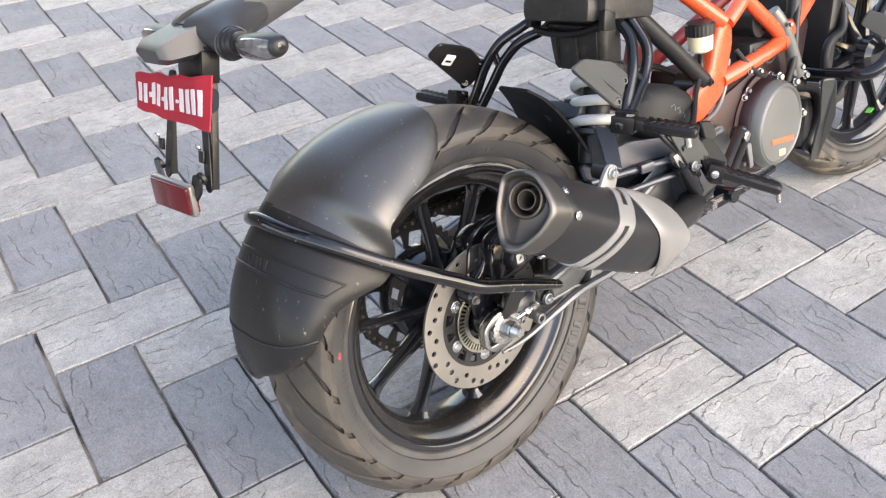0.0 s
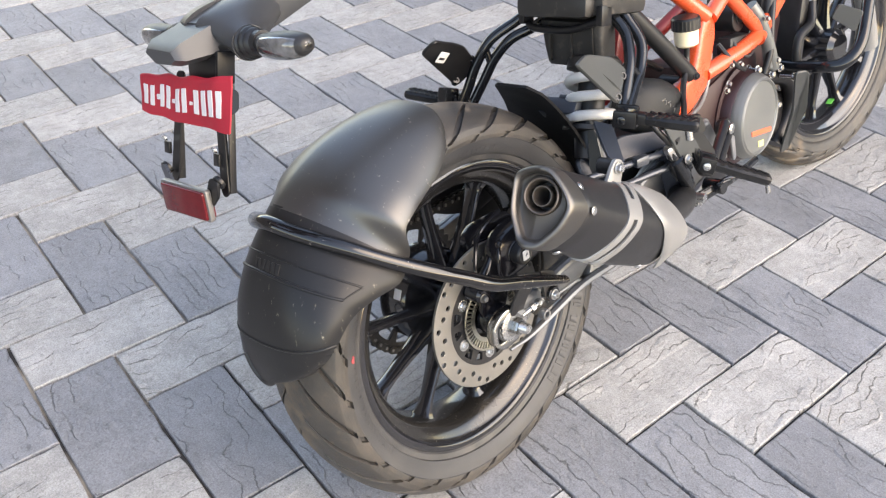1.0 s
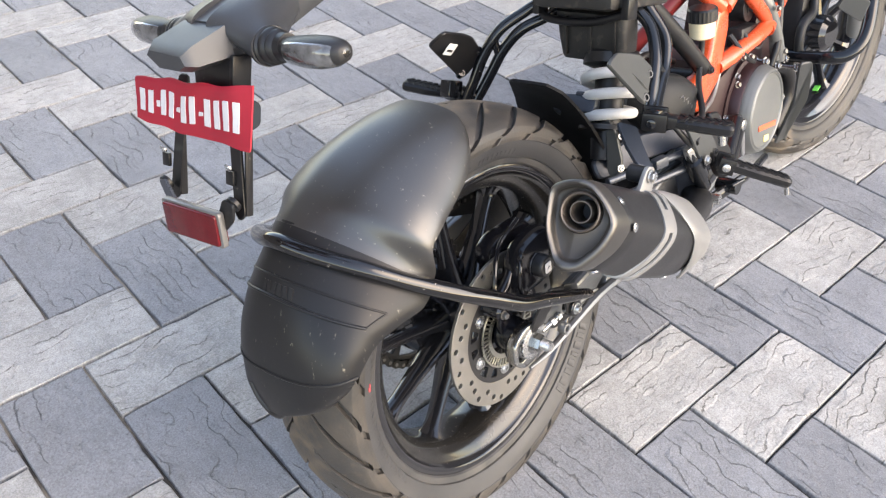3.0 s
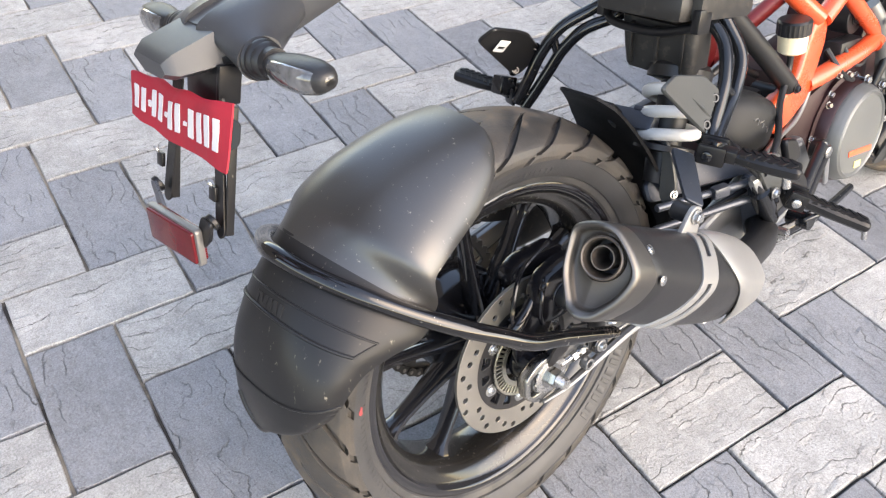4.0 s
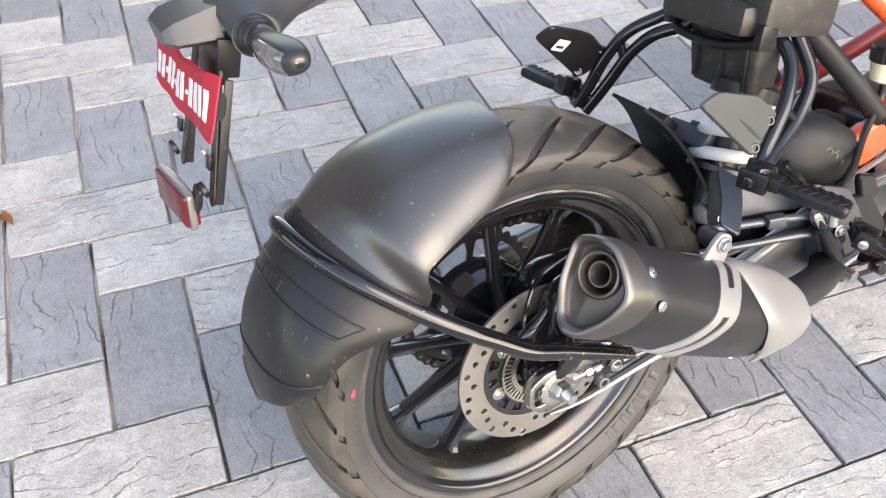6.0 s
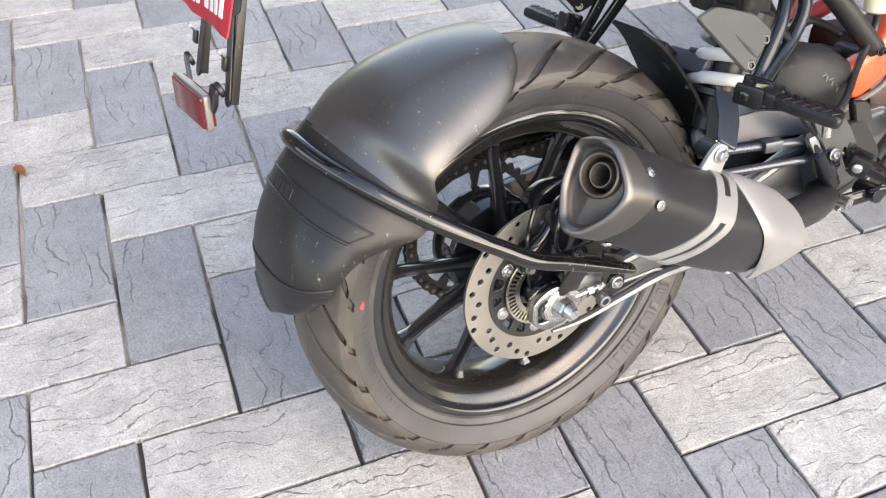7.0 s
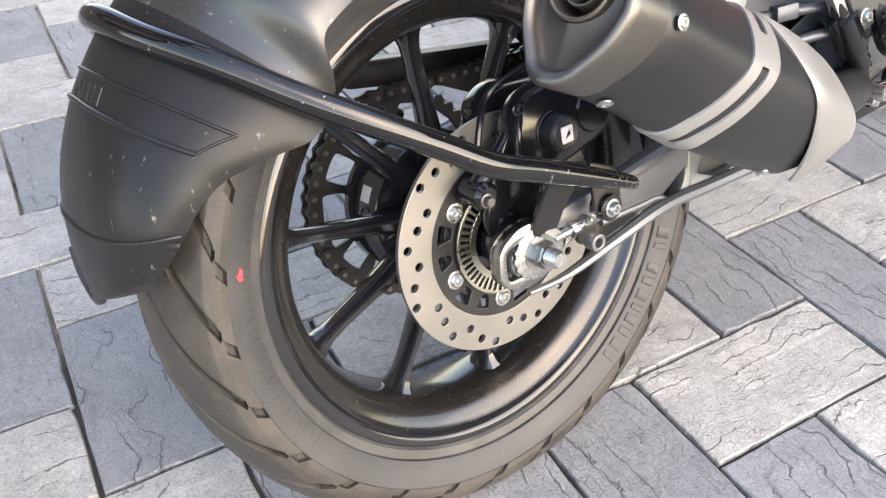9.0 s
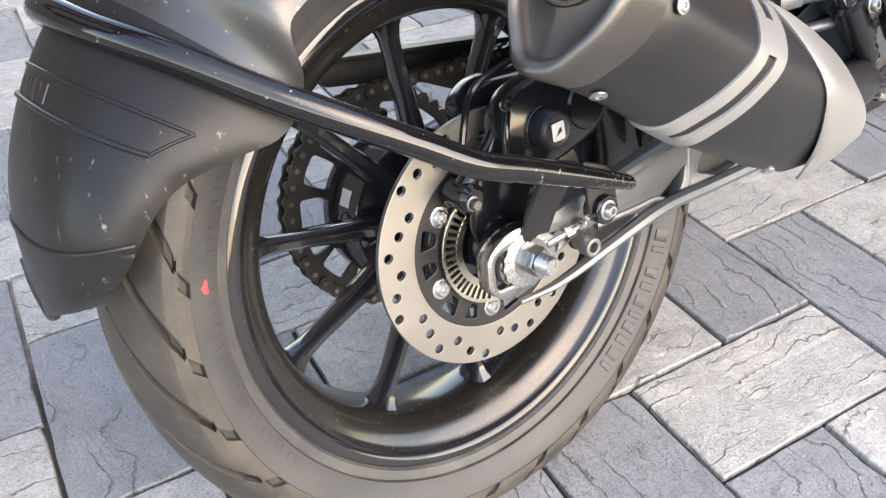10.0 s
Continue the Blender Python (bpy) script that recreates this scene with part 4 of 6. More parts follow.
part("axle_thread", bm, ZINC, nut, "bright threaded axle end")
bm = bmesh.new()
wavy = []
for i in range(60):
    a = 2 * math.pi * i / 60
    r = 0.0245 + 0.0008 * math.cos(16 * a)
    wavy.append((-0.004 + r * math.cos(a) * 1.15, AXLE.z + r * math.sin(a)))
plate(bm, [wavy], 0.006, Matrix.Translation((0.1365, 0, 0)) @ SIDE, 0.001)
part("chain_adjuster", bm, ZINC, swing, "silver chain adjuster plate")
bm = bmesh.new()
rod(bm, (0.137, 0.015, 0.309), (0.139, 0.058, 0.3115), 0.0045, seg=14)
lathe(bm, [(0, 0.0075), (0.008, 0.0075)], (0.138, 0.034, 0.310), (0.03, 1, 0.06), 6)
lathe(bm, [(0, 0.0070), (0.007, 0.0070)], (0.1385, 0.048, 0.3108), (0.03, 1, 0.06), 6)
part("adjuster_bolt", bm, ZINC, swing)
bm = bmesh.new()
plate(bm, [circle(0.054, 0.293, 0.0085, 24), circle(0.054, 0.293, 0.0045, 18)], 0.012, Matrix.Translation((0.147, 0, 0)) @ SIDE, 0.001)
part("stand_boss", bm, ALU, swing, "bare metal threaded boss")
bm = bmesh.new()
rod(bm, (0.088, -0.004, AXLE.z), (0.122, -0.004, AXLE.z), 0.026, 0.023, 28)
rod(bm, (0.118, -0.026, AXLE.z), (0.131, -0.026, AXLE.z), 0.0195, 0.018, 24)
fork = bmesh.new()
plate(fork, [rounded([(-0.050, 0.292), (-0.046, 0.323), (-0.022, 0.336), (0.006, 0.334), (0.006, 0.278), (-0.030, 0.274)], 0.010), rounded([(-0.041, 0.290), (-0.039, 0.318), (-0.012, 0.325), (-0.006, 0.318), (-0.006, 0.288)], 0.007)], 0.015, Matrix.Translation((0.131, 0, 0)) @ SIDE, 0.002)
part("fork_end", fork, NUT, swing, "grey cast fork end with an open slot")
part("axle_spacer", bm, CALIPER, swing, "dark spacer and caliper carrier end")

# ---- brake caliper and wheel-speed sensor ----
bm = bmesh.new()
plate(bm, [rounded([(0.004, 0.378), (-0.002, 0.410), (0.014, 0.436), (0.060, 0.444), (0.112, 0.426), (0.128, 0.402), (0.104, 0.374), (0.050, 0.362), (0.015, 0.366)], 0.016, 5)], 0.030, Matrix.Translation((0.107, 0, 0)) @ SIDE, 0.008)
plate(bm, [rounded([(0.0, 0.395), (-0.004, 0.425), (0.02, 0.440), (0.09, 0.434), (0.105, 0.400), (0.06, 0.385)], 0.014, 5)], 0.030, Matrix.Translation((0.062, 0, 0)) @ SIDE, 0.006)
lathe(bm, [(0.110, 0.021), (0.120, 0.020), (0.123, 0.018), (0.124, 0.0)], (0, 0.041, 0.399), (1, 0, 0), 36)
lathe(bm, [(0.110, 0.024), (0.120, 0.023), (0.124, 0.020), (0.125, 0.0)], (0, 0.090, 0.404), (1, 0, 0), 32)
tube(bm, [(0.118, 0.006, 0.372), (0.121, 0.000, 0.390), (0.121, 0.004, 0.412), (0.114, 0.016, 0.432)], 0.0032, 10)
caliper = part("brake_caliper", bm, CALIPER, bike, "gloss black brake caliper over the disc")
bm = bmesh.new()
plate(bm, [rounded([(-0.030, 0.318), (-0.020, 0.372), (0.020, 0.392), (0.075, 0.375), (0.040, 0.352), (0.022, 0.312), (-0.005, 0.290)], 0.014, 5)], 0.009, Matrix.Translation((0.098, 0, 0)) @ SIDE, 0.002)
part("caliper_carrier", bm, CALIPER, caliper, "black caliper carrier plate")
bm = bmesh.new()
lathe(bm, [(-0.004, 0.0160), (0.008, 0.0160), (0.0105, 0.0148), (0.0115, 0.0130), (0.0110, 0.0118), (0.0115, 0.0)], (0.127, 0.041, 0.399), (1, 0, 0), 40)
part("piston_cap", bm, BLACK, caliper, "round black cap")
bm = bmesh.new()
plate(bm, [rounded([(-0.0065, -0.0075), (0.0065, -0.0075), (0.0065, 0.0075), (-0.0065, 0.0075)], 0.002), [(-0.003, -0.004), (0.004, -0.001), (0.003, 0.004), (0.0, 0.001)]], 0.0012, Matrix.Translation((0.1392, 0.041, 0.399)) @ SIDE, 0.0002)
part("cap_mark", bm, PAPER, caliper)
for y, z in ((0.006, 0.430), (0.110, 0.425)):
    bm = bmesh.new()
    bolt(bm, (0.121, y, z), (1, 0, 0), 0.0046, 0.005)
    part("caliper_bolt", bm, CALIPER, caliper)
bm = bmesh.new()
rod(bm, (0.086, -0.032, 0.363), (0.1165, -0.033, 0.3635), 0.0135, 0.0120, 24, 0.004)
tube(bm, [(0.100, -0.030, 0.368), (0.104, -0.022, 0.380), (0.104, -0.006, 0.392), (0.104, 0.01, 0.41)], 0.009, 12, 5, [(0.010, 0.010), (0.008, 0.008), (0.006, 0.006)])
tube(bm, [(0.102, -0.028, 0.376), (0.100, -0.026, 0.400), (0.092, 0.0, 0.44), (0.08, 0.06, 0.450)], 0.003, 8)
sensor = part("speed_sensor", bm, CALIPER, bike, "black wheel speed sensor with its cable")
bm = bmesh.new()
bolt(bm, (0.1165, -0.036, 0.361), (1, 0, 0), 0.0048, 0.006, hexed=True)
part("sensor_bolt", bm, PIN, sensor)
bm = bmesh.new()
tube(bm, [(0.105, 0.09, 0.440), (0.112, 0.14, 0.425), (0.120, 0.21, 0.385), (0.125, 0.30, 0.385), (0.15, 0.42, 0.40)], 0.0045, 10)
part("brake_hose", bm, BLACK, bike, "black rubber brake hose")

# ---- silencer ----
EX_O = Vector((0.243, -0.035, 0.538))
EX_A = Vector((0.0, 0.88, -0.475)).normalized()
EX_1 = Vector((1, 0, 0))
EX_2 = Vector((0, 0.475, 0.88)).normalized()
SECTION = [(-0.039, 0.030), (-0.018, 0.041), (0.008, 0.045), (0.030, 0.026), (0.046, 0.002), (0.037, -0.030), (0.014, -0.060), (-0.010, -0.060), (-0.034, -0.020)]


def ex(a, e1, e2):
    return EX_O + EX_A * a + EX_1 * e1 + EX_2 * e2


def section(k=1.0, n=5, r=0.016):
    return [(x * k, y * k) for x, y in rounded(SECTION, r, n)]


def bend(a):
    """The body drifts inwards and down along its length."""
    return float(np.interp(a, [0.03, 0.15, 0.30, 0.40], [0, -0.007, -0.018, -0.028])), float(np.interp(a, [0.03, 0.15, 0.40], [0, -0.010, -0.014]))


def girth(a):
    return float(np.interp(a, [0.04, 0.15, 0.26, 0.30, 0.345, 0.375], [1.0, 1.09, 1.12, 1.08, 0.86, 0.5]))


def skin(a, x, y, f=1.0):
    """A point of the sleeve for the section point (x, y)."""
    dx, dy = bend(a)
    return ex(a, x * girth(a) * f + dx, y * girth(a) * f + dy)


def edge_a(x, y):
    """How far along the axis the outer edge of the end cap lies: it is cut back on the outer side."""
    return -0.008 + 0.40 * max(0.0, x) + 0.04 * y


S0_ = section()
bm = bmesh.new()
ring_strip(bm, [[skin(a + 0.7 * max(0, x) * max(0, 1 - (a - 0.01) / 0.12), x, y, f) for x, y in S0_] for a, f in ((0.010, 0.97), (0.013, 1.0), (0.05, 1.0), (0.11, 1.0), (0.15, 1.0), (0.20, 1.0), (0.26, 1.0), (0.30, 1.0), (0.345, 1.0), (0.375, 1.0))], cap=False)
can = part("silencer", bm, CAN, bike, "dark satin exhaust silencer with a pale end cap and strap", sharp=40)
bm = bmesh.new()
rings = [[ex(0.014 + 0.7 * max(0, x), x * 1.012, y * 1.012) for x, y in S0_]]
for k, da in ((1.014, 0.006), (1.005, 0.001), (0.97, -0.0015), (0.92, -0.002), (0.86, 0.0), (0.825, 0.004), (0.81, 0.007)):
    rings.append([ex(edge_a(x * k, y * k) + da, x * k - 0.003 * (1 - k), y * k) for x, y in S0_])
ring_strip(bm, rings, cap=False)
part("end_cap", bm, TITAN, can, "brushed metal end cap, angular with rounded corners", sharp=50)
nrm = (-EX_A + EX_1 * 0.25).normalized()
oc = ex(0.003, 0.001, 0.007)
bm = bmesh.new()
rings = [[ex(edge_a(x * k, y * k) + da, x * k - 0.003 * (1 - k), y * k) for x, y in S0_] for k, da in ((0.82, 0.0055), (0.79, 0.0095), (0.77, 0.0105))]
for r, da in ((0.0275, 0.0105), (0.0245, 0.0095), (0.0240, 0.016)):
    row = []
    for x, y in S0_:
        a = math.atan2(y * 0.78 - 0.007, x * 0.78 - 0.001)
        u, v = 0.001 + r * math.cos(a), 0.007 + r * math.sin(a)
        row.append(ex(edge_a(u, v) + da, u, v))
    rings.append(row)
ring_strip(bm, rings, cap=False)
part("cap_face", bm, FACE, can, "recessed brownish face round the outlet", sharp=60)
bm = bmesh.new()
lathe(bm, [(-0.020, 0.0245), (-0.002, 0.0245), (0.0015, 0.0235), (0.0025, 0.0220), (0.0015, 0.0205), (-0.003, 0.0195), (-0.032, 0.0190), (-0.034, 0.0245)], oc, nrm, 48, loop=True)
outlet = part("outlet", bm, SOOT, can, "sooty round tailpipe outlet")
bm = bmesh.new()
lathe(bm, [(-0.050, 0.0135), (-0.003, 0.0135), (-0.0015, 0.0128), (-0.0015, 0.0118), (-0.003, 0.0110), (-0.050, 0.0106)], oc, nrm, 40, loop=True)
part("inner_pipe", bm, SOOT, outlet)
bm = bmesh.new()
lathe(bm, [(-0.056, 0.021), (-0.033, 0.021), (-0.033, 0.0140), (-0.048, 0.0137), (-0.049, 0.0)], oc, nrm, 40)
part("bore", bm, BLACK, outlet)


def strap_a(x, y):
    return 0.160 + 0.55 * y + 0.1 * x


# one clamp strap, slotted along its middle
def slotted(x, y):
    return (0.004 < x < 0.026 and y > 0.026) or (x > 0.010 and -0.058 < y < 0.003) or (x < -0.02)


bm = bmesh.new()
bands = ((-0.0195, -0.0055), (-0.0055, 0.0055), (0.0055, 0.0195))
n = len(S0_)
for k, (d0, d1) in enumerate(bands):
    for i in range(n):
        (x0, y0), (x1, y1) = S0_[i], S0_[(i + 1) % n]
        if k == 1 and slotted((x0 + x1) / 2, (y0 + y1) / 2):
            continue
        q = []
        for x, y in ((x0, y0), (x1, y1)):
            a = strap_a(x, y)
            q.append([skin(a + d0, x, y, 0.99), skin(a + d0, x, y, 1.04), skin(a + d1, x, y, 1.04), skin(a + d1, x, y, 0.99)])
        vs = [[bm.verts.new(p) for p in r] for r in q]
        for j in range(4):
            if k == 1 and j != 1:
                continue
            bm.faces.new((vs[0][j], vs[0][(j + 1) % 4], vs[1][(j + 1) % 4], vs[1][j]))
part("strap", bm, SATIN, can, "pale silver slotted clamp strap")
bm = bmesh.new()
plate(bm, [rounded([(-0.022, -0.040), (0.018, -0.040), (0.014, 0.006), (0.008, 0.016), (-0.008, 0.016), (-0.014, 0.004)], 0.008)], 0.006, plane_frame(ex(0.172, -0.010, 0.054), EX_A, EX_2), 0.001)
part("hanger", bm, SATIN, can, "pale silver hanger lug")
bm = bmesh.new()
rod(bm, ex(0.172, -0.036, 0.058), ex(0.172, -0.013, 0.058), 0.0115, seg=24)
part("hanger_bush", bm, BLACK, can, "black rubber hanger bush")
bm = bmesh.new()
bolt(bm, ex(0.172, -0.006, 0.058), (1, 0, 0), 0.0068, 0.006, hexed=True)
part("hanger_bolt", bm, ZINC, can)
# heat shield over the front of the silencer
bm = bmesh.new()
ring = section(1.0, 6)
first = max(range(len(ring)), key=lambda i: ring[i][1] - 0.5 * abs(ring[i][0] + 0.012))
ring = ring[first:] + ring[:first]
if ring[6][0] < ring[0][0]:
    ring = [ring[0]] + ring[:0:-1]
stop = next(i for i, q in enumerate(ring) if q[1] < -0.052)
arc = ring[:stop + 2]
rows = []
for f in (0.0, 0.03, 0.2, 0.4, 0.6, 0.78, 0.9, 1.0):
    row = []
    for x, y in arc:
        a0 = float(np.interp(y, [-0.06, 0.0, 0.045], [0.315, 0.252, 0.196]))
        a1 = float(np.interp(y, [-0.06, -0.02, 0.045], [0.350, 0.395, 0.375]))
        a = a0 + (a1 - a0) * f
        dx, dy = bend(a)
        g = float(np.interp(f, [0, 0.03, 0.3, 0.6, 0.85, 1.0], [1.16, 1.20, 1.20, 1.08, 0.86, 0.66]))
        row.append(bm.verts.new(ex(a, x * g + dx, y * g + dy)))
    rows.append(row)
for p, q in zip(rows, rows[1:]):
    for i in range(len(p) - 1):
        bm.faces.new((p[i], p[i + 1], q[i + 1], q[i]))
bmesh.ops.recalc_face_normals(bm, faces=bm.faces)
bmesh.ops.solidify(bm, geom=bm.faces[:], thickness=0.003)
part("heat_shield", bm, SATIN, can, "satin silver heat shield", sharp=50)
for (a, x, y), n1, n2 in (((0.056, 0.046, 0.002), 1, 0.1), ((0.040, 0.014, -0.060), 0.5, -1), ((0.042, 0.028, 0.028), 0.8, 0.8), ((0.275, 0.010, -0.060), 0.5, -1)):
    bm = bmesh.new()
    bolt(bm, skin(a, x, y, 0.99), EX_1 * n1 + EX_2 * n2, 0.0042, 0.0022)
    part("rivet_bolt", bm, ZINC, can)
bm = bmesh.new()
tube(bm, [ex(0.33, -0.02, -0.015), (0.18, 0.40, 0.335), (0.09, 0.50, 0.315), (0.03, 0.60, 0.29)], 0.022, 20)
part("mid_pipe", bm, BLACK, bike, "dark steel exhaust mid pipe")

# ---- tail with number plate, lamps and reflector ----
TX = 0.016
bm = bmesh.new()


def tail_ring(y, zc, w, h, top, skew=0.0):
    return [Vector((TX + u * w, y + skew * v, zc + v * h)) for u, v in ((-0.5, -0.2), (-0.42, -0.5), (0.42, -0.5), (0.5, -0.2), (0.5 * top + 0.08, 0.34), (0.5 * top - 0.06, 0.5), (-0.5 * top + 0.06, 0.5), (-0.5 * top - 0.08, 0.34))]


ring_strip(bm, [tail_ring(-0.292, 0.806, 0.072, 0.034, 0.75), tail_ring(-0.275, 0.808, 0.080, 0.040, 0.7), tail_ring(-0.250, 0.812, 0.080, 0.044, 0.7), tail_ring(-0.232, 0.815, 0.074, 0.044, 0.75), tail_ring(-0.205, 0.820, 0.062, 0.046, 0.8), tail_ring(-0.150, 0.832, 0.056, 0.044, 0.8), tail_ring(-0.06, 0.856, 0.060, 0.044, 0.8), tail_ring(0.06, 0.884, 0.080, 0.05, 0.8), tail_ring(0.16, 0.885, 0.11, 0.05, 0.8)])
for s in (1, -1):
    rings = []
    for x, y, z, ry, rz in ((0.012, -0.235, 0.819, 0.062, 0.021), (0.028, -0.244, 0.816, 0.050, 0.0225), (0.040, -0.254, 0.811, 0.038, 0.0225), (0.050, -0.262, 0.806, 0.029, 0.0215), (0.058, -0.267, 0.802, 0.0235, 0.0205), (0.066, -0.270, 0.799, 0.0215, 0.0200)):
        rings.append([Vector((TX + s * x, y + ry * math.cos(a), z + rz * math.sin(a) * (0.85 if math.sin(a) > 0 else 1.0))) for a in (2 * math.pi * i / 28 for i in range(28))])
    ring_strip(bm, rings)
tail = part("tail_unit", bm, TAIL, bike, "dark grey plastic tail arm carrying lamps and plate", sharp=25)
bm = bmesh.new()
ring_strip(bm, [[Vector((TX + x, y, z)) for x, z in pts] for y, pts in ((-0.340, ((-0.030, 0.8035), (-0.014, 0.7925), (0.018, 0.7925), (0.030, 0.7985), (0.026, 0.8065), (-0.024, 0.8085))), (-0.330, ((-0.034, 0.8010), (-0.016, 0.7885), (0.022, 0.7885), (0.036, 0.7950), (0.032, 0.8130), (-0.028, 0.8150))), (-0.291, ((-0.036, 0.7990), (-0.018, 0.7860), (0.024, 0.7860), (0.038, 0.7930), (0.034, 0.8210), (-0.030, 0.8220))))])
part("plate_lamp", bm, TAIL, tail, "angular grey plate lamp housing", sharp=35)
bm = bmesh.new()
block(bm, (TX + 0.010, -0.298, 0.772), (0.062, 0.012, 0.040), (-14, 0, 0), 0.004)
block(bm, (TX + 0.040, -0.292, 0.776), (0.006, 0.022, 0.036), (-14, 8, 0), 0.002)
part("plate_stay", bm, INK, tail, "black stay behind the plate")
for x0, x1 in ((-0.028, -0.050), (0.050, 0.0615)):
    bm = bmesh.new()
    panel(bm, [(x0 - 0.008, -0.300, 0.770), (x0 + 0.008, -0.300, 0.770), (x1 + 0.009, -0.338, 0.650), (x1 + 0.001, -0.3405, 0.644), (x1 - 0.007, -0.338, 0.650)], 0.003, 0.006, 0.0008)
    block(bm, (x1 + 0.0085, -0.3165, 0.705), (0.003, 0.008, 0.118), (-17.5, 0, 0), 0.0008)
    block(bm, (x1 - 0.011, -0.330, 0.684), (0.012, 0.004, 0.014), (-17, 0, 0), 0.001)
    part("plate_leg", bm, INK, tail, "black folded steel leg with holes")
    bm = bmesh.new()
    bolt(bm, (x1 - 0.004, -0.3335, 0.698), (0, -1, -0.3), 0.0032, 0.002)
    part("leg_rivet", bm, ZINC, tail)
    bm = bmesh.new()
    c = Vector((x1 - 0.001 if x0 < 0 else x1 + 0.003, -0.341, 0.666))
    rod(bm, c, c + Vector((0, -0.005, -0.0015)), 0.0082, seg=20)
    rod(bm, c + Vector((0, -0.0045, -0.0014)), c + Vector((0, -0.0065, -0.002)), 0.0045, seg=14)
    part("pivot", bm, INK, tail)
bm = bmesh.new()
panel(bm, [(-0.058, -0.3465, 0.668), (-0.045, -0.3465, 0.672), (-0.022, -0.353, 0.646), (-0.036, -0.354, 0.640)], 0.003, 0.004, 0.0006)
part("reflector_lug", bm, STAY, tail)
bm = bmesh.new()
panel(bm, [(0.057, -0.3475, 0.672), (0.072, -0.3475, 0.668), (0.068, -0.351, 0.650), (0.044, -0.355, 0.630), (0.032, -0.355, 0.640), (0.048, -0.351, 0.656)], 0.004, 0.005, 0.0008)
part("reflector_lug", bm, INK, tail)
# paper plate: a slightly warped sheet with bars for its characters
PT = [Vector(p) for p in ((-0.077, -0.325, 0.771), (0.101, -0.316, 0.776), (0.101, -0.333, 0.722), (-0.078, -0.337, 0.731))]


def plate_pt(u, v, out=0.0):
    p = (PT[0] * (1 - u) + PT[1] * u) * (1 - v) + (PT[3] * (1 - u) + PT[2] * u) * v
    warp = 0.0012 * math.sin(7 * u + 2 * v) + 0.004 * max(0, u - 0.86) / 0.14 * (1 - v) - 0.0008 * math.sin(16 * u)
    edge = 0.0010 * math.sin(23 * u + 5 * v)
    return p + Vector((0, -0.95, -0.3)) * (out - warp) + Vector((0, 0, edge * (1 if v < 0.5 else -0.6)))


def sheet(bm, u0, u1, v0, v1, n, m, out, thick):
    for o in (out, out - thick):
        rows = [[bm.verts.new(plate_pt(u0 + (u1 - u0) * i / n, v0 + (v1 - v0) * j / m, o)) for i in range(n + 1)] for j in range(m + 1)]
        for a, b in zip(rows, rows[1:]):
            for i in range(n):
                bm.faces.new((a[i], a[i + 1], b[i + 1], b[i]))
        if o == out:
            first = rows
    rim_a = first[0] + [r[-1] for r in first[1:]] + first[-1][-2::-1] + [r[0] for r in first[-2:0:-1]]
    rim_b = rows[0] + [r[-1] for r in rows[1:]] + rows[-1][-2::-1] + [r[0] for r in rows[-2:0:-1]]
    k = len(rim_a)
    for i in range(k):
        bm.faces.new((rim_a[i], rim_a[(i + 1) % k], rim_b[(i + 1) % k], rim_b[i]))


bm = bmesh.new()
sheet(bm, 0, 1, 0, 1, 40, 10, 0.002, 0.0022)
number = part("number_plate", bm, PLATE, tail, "crumpled red temporary number plate with white bars", sharp=60)
u = 0.05
for i, kind in enumerate("aa-aa-aa-aaaa"):
    bm = bmesh.new()
    w = 0.074 if kind == "a" else 0.038
    if kind == "a":
        sheet(bm, u, u + w * 0.60, 0.24, 0.74, 4, 4, 0.0032, 0.001)
    else:
        sheet(bm, u, u + w * 0.8, 0.48, 0.57, 3, 2, 0.0032, 0.001)
    part("character_bar", bm, PAPER, number)
    u += w + 0.004
bm = bmesh.new()
panel(bm, [(0.098, -0.316, 0.766), (0.104, -0.311, 0.760), (0.104, -0.317, 0.742), (0.099, -0.325, 0.738)], 0.002, 0.004, 0.0004)
part("plate_backing", bm, INK, tail)
# reflector
bm = bmesh.new()
RM = plane_frame((0.016, -0.3615, 0.6435), (1, 0.12, -0.07), (0, 0.08, 1))
plate(bm, [rounded([(-0.041, -0.019), (0.041, -0.019), (0.041, 0.019), (-0.041, 0.019)], 0.004)], 0.007, RM @ Matrix.Translation((0, 0, 0.001)), 0.001)
reflector = part("reflector", bm, RIMGREY, tail, "red rectangular reflector in a grey rim")
bm = bmesh.new()
plate(bm, [rounded([(-0.0375, -0.0165), (0.0375, -0.0165), (0.0375, 0.0165), (-0.0375, 0.0165)], 0.003)], 0.006, RM @ Matrix.Translation((0, 0, 0.0045)), 0.0012)
plate(bm, [rounded([(-0.0375, -0.0165), (0.0375, -0.0165), (0.0375, 0.0165), (-0.0375, 0.0165)], 0.003)], 0.006, RM @ Matrix.Translation((0, 0, -0.0035)), 0.0012)
part("lens", bm, LENS, reflector, "deep red ribbed lens")
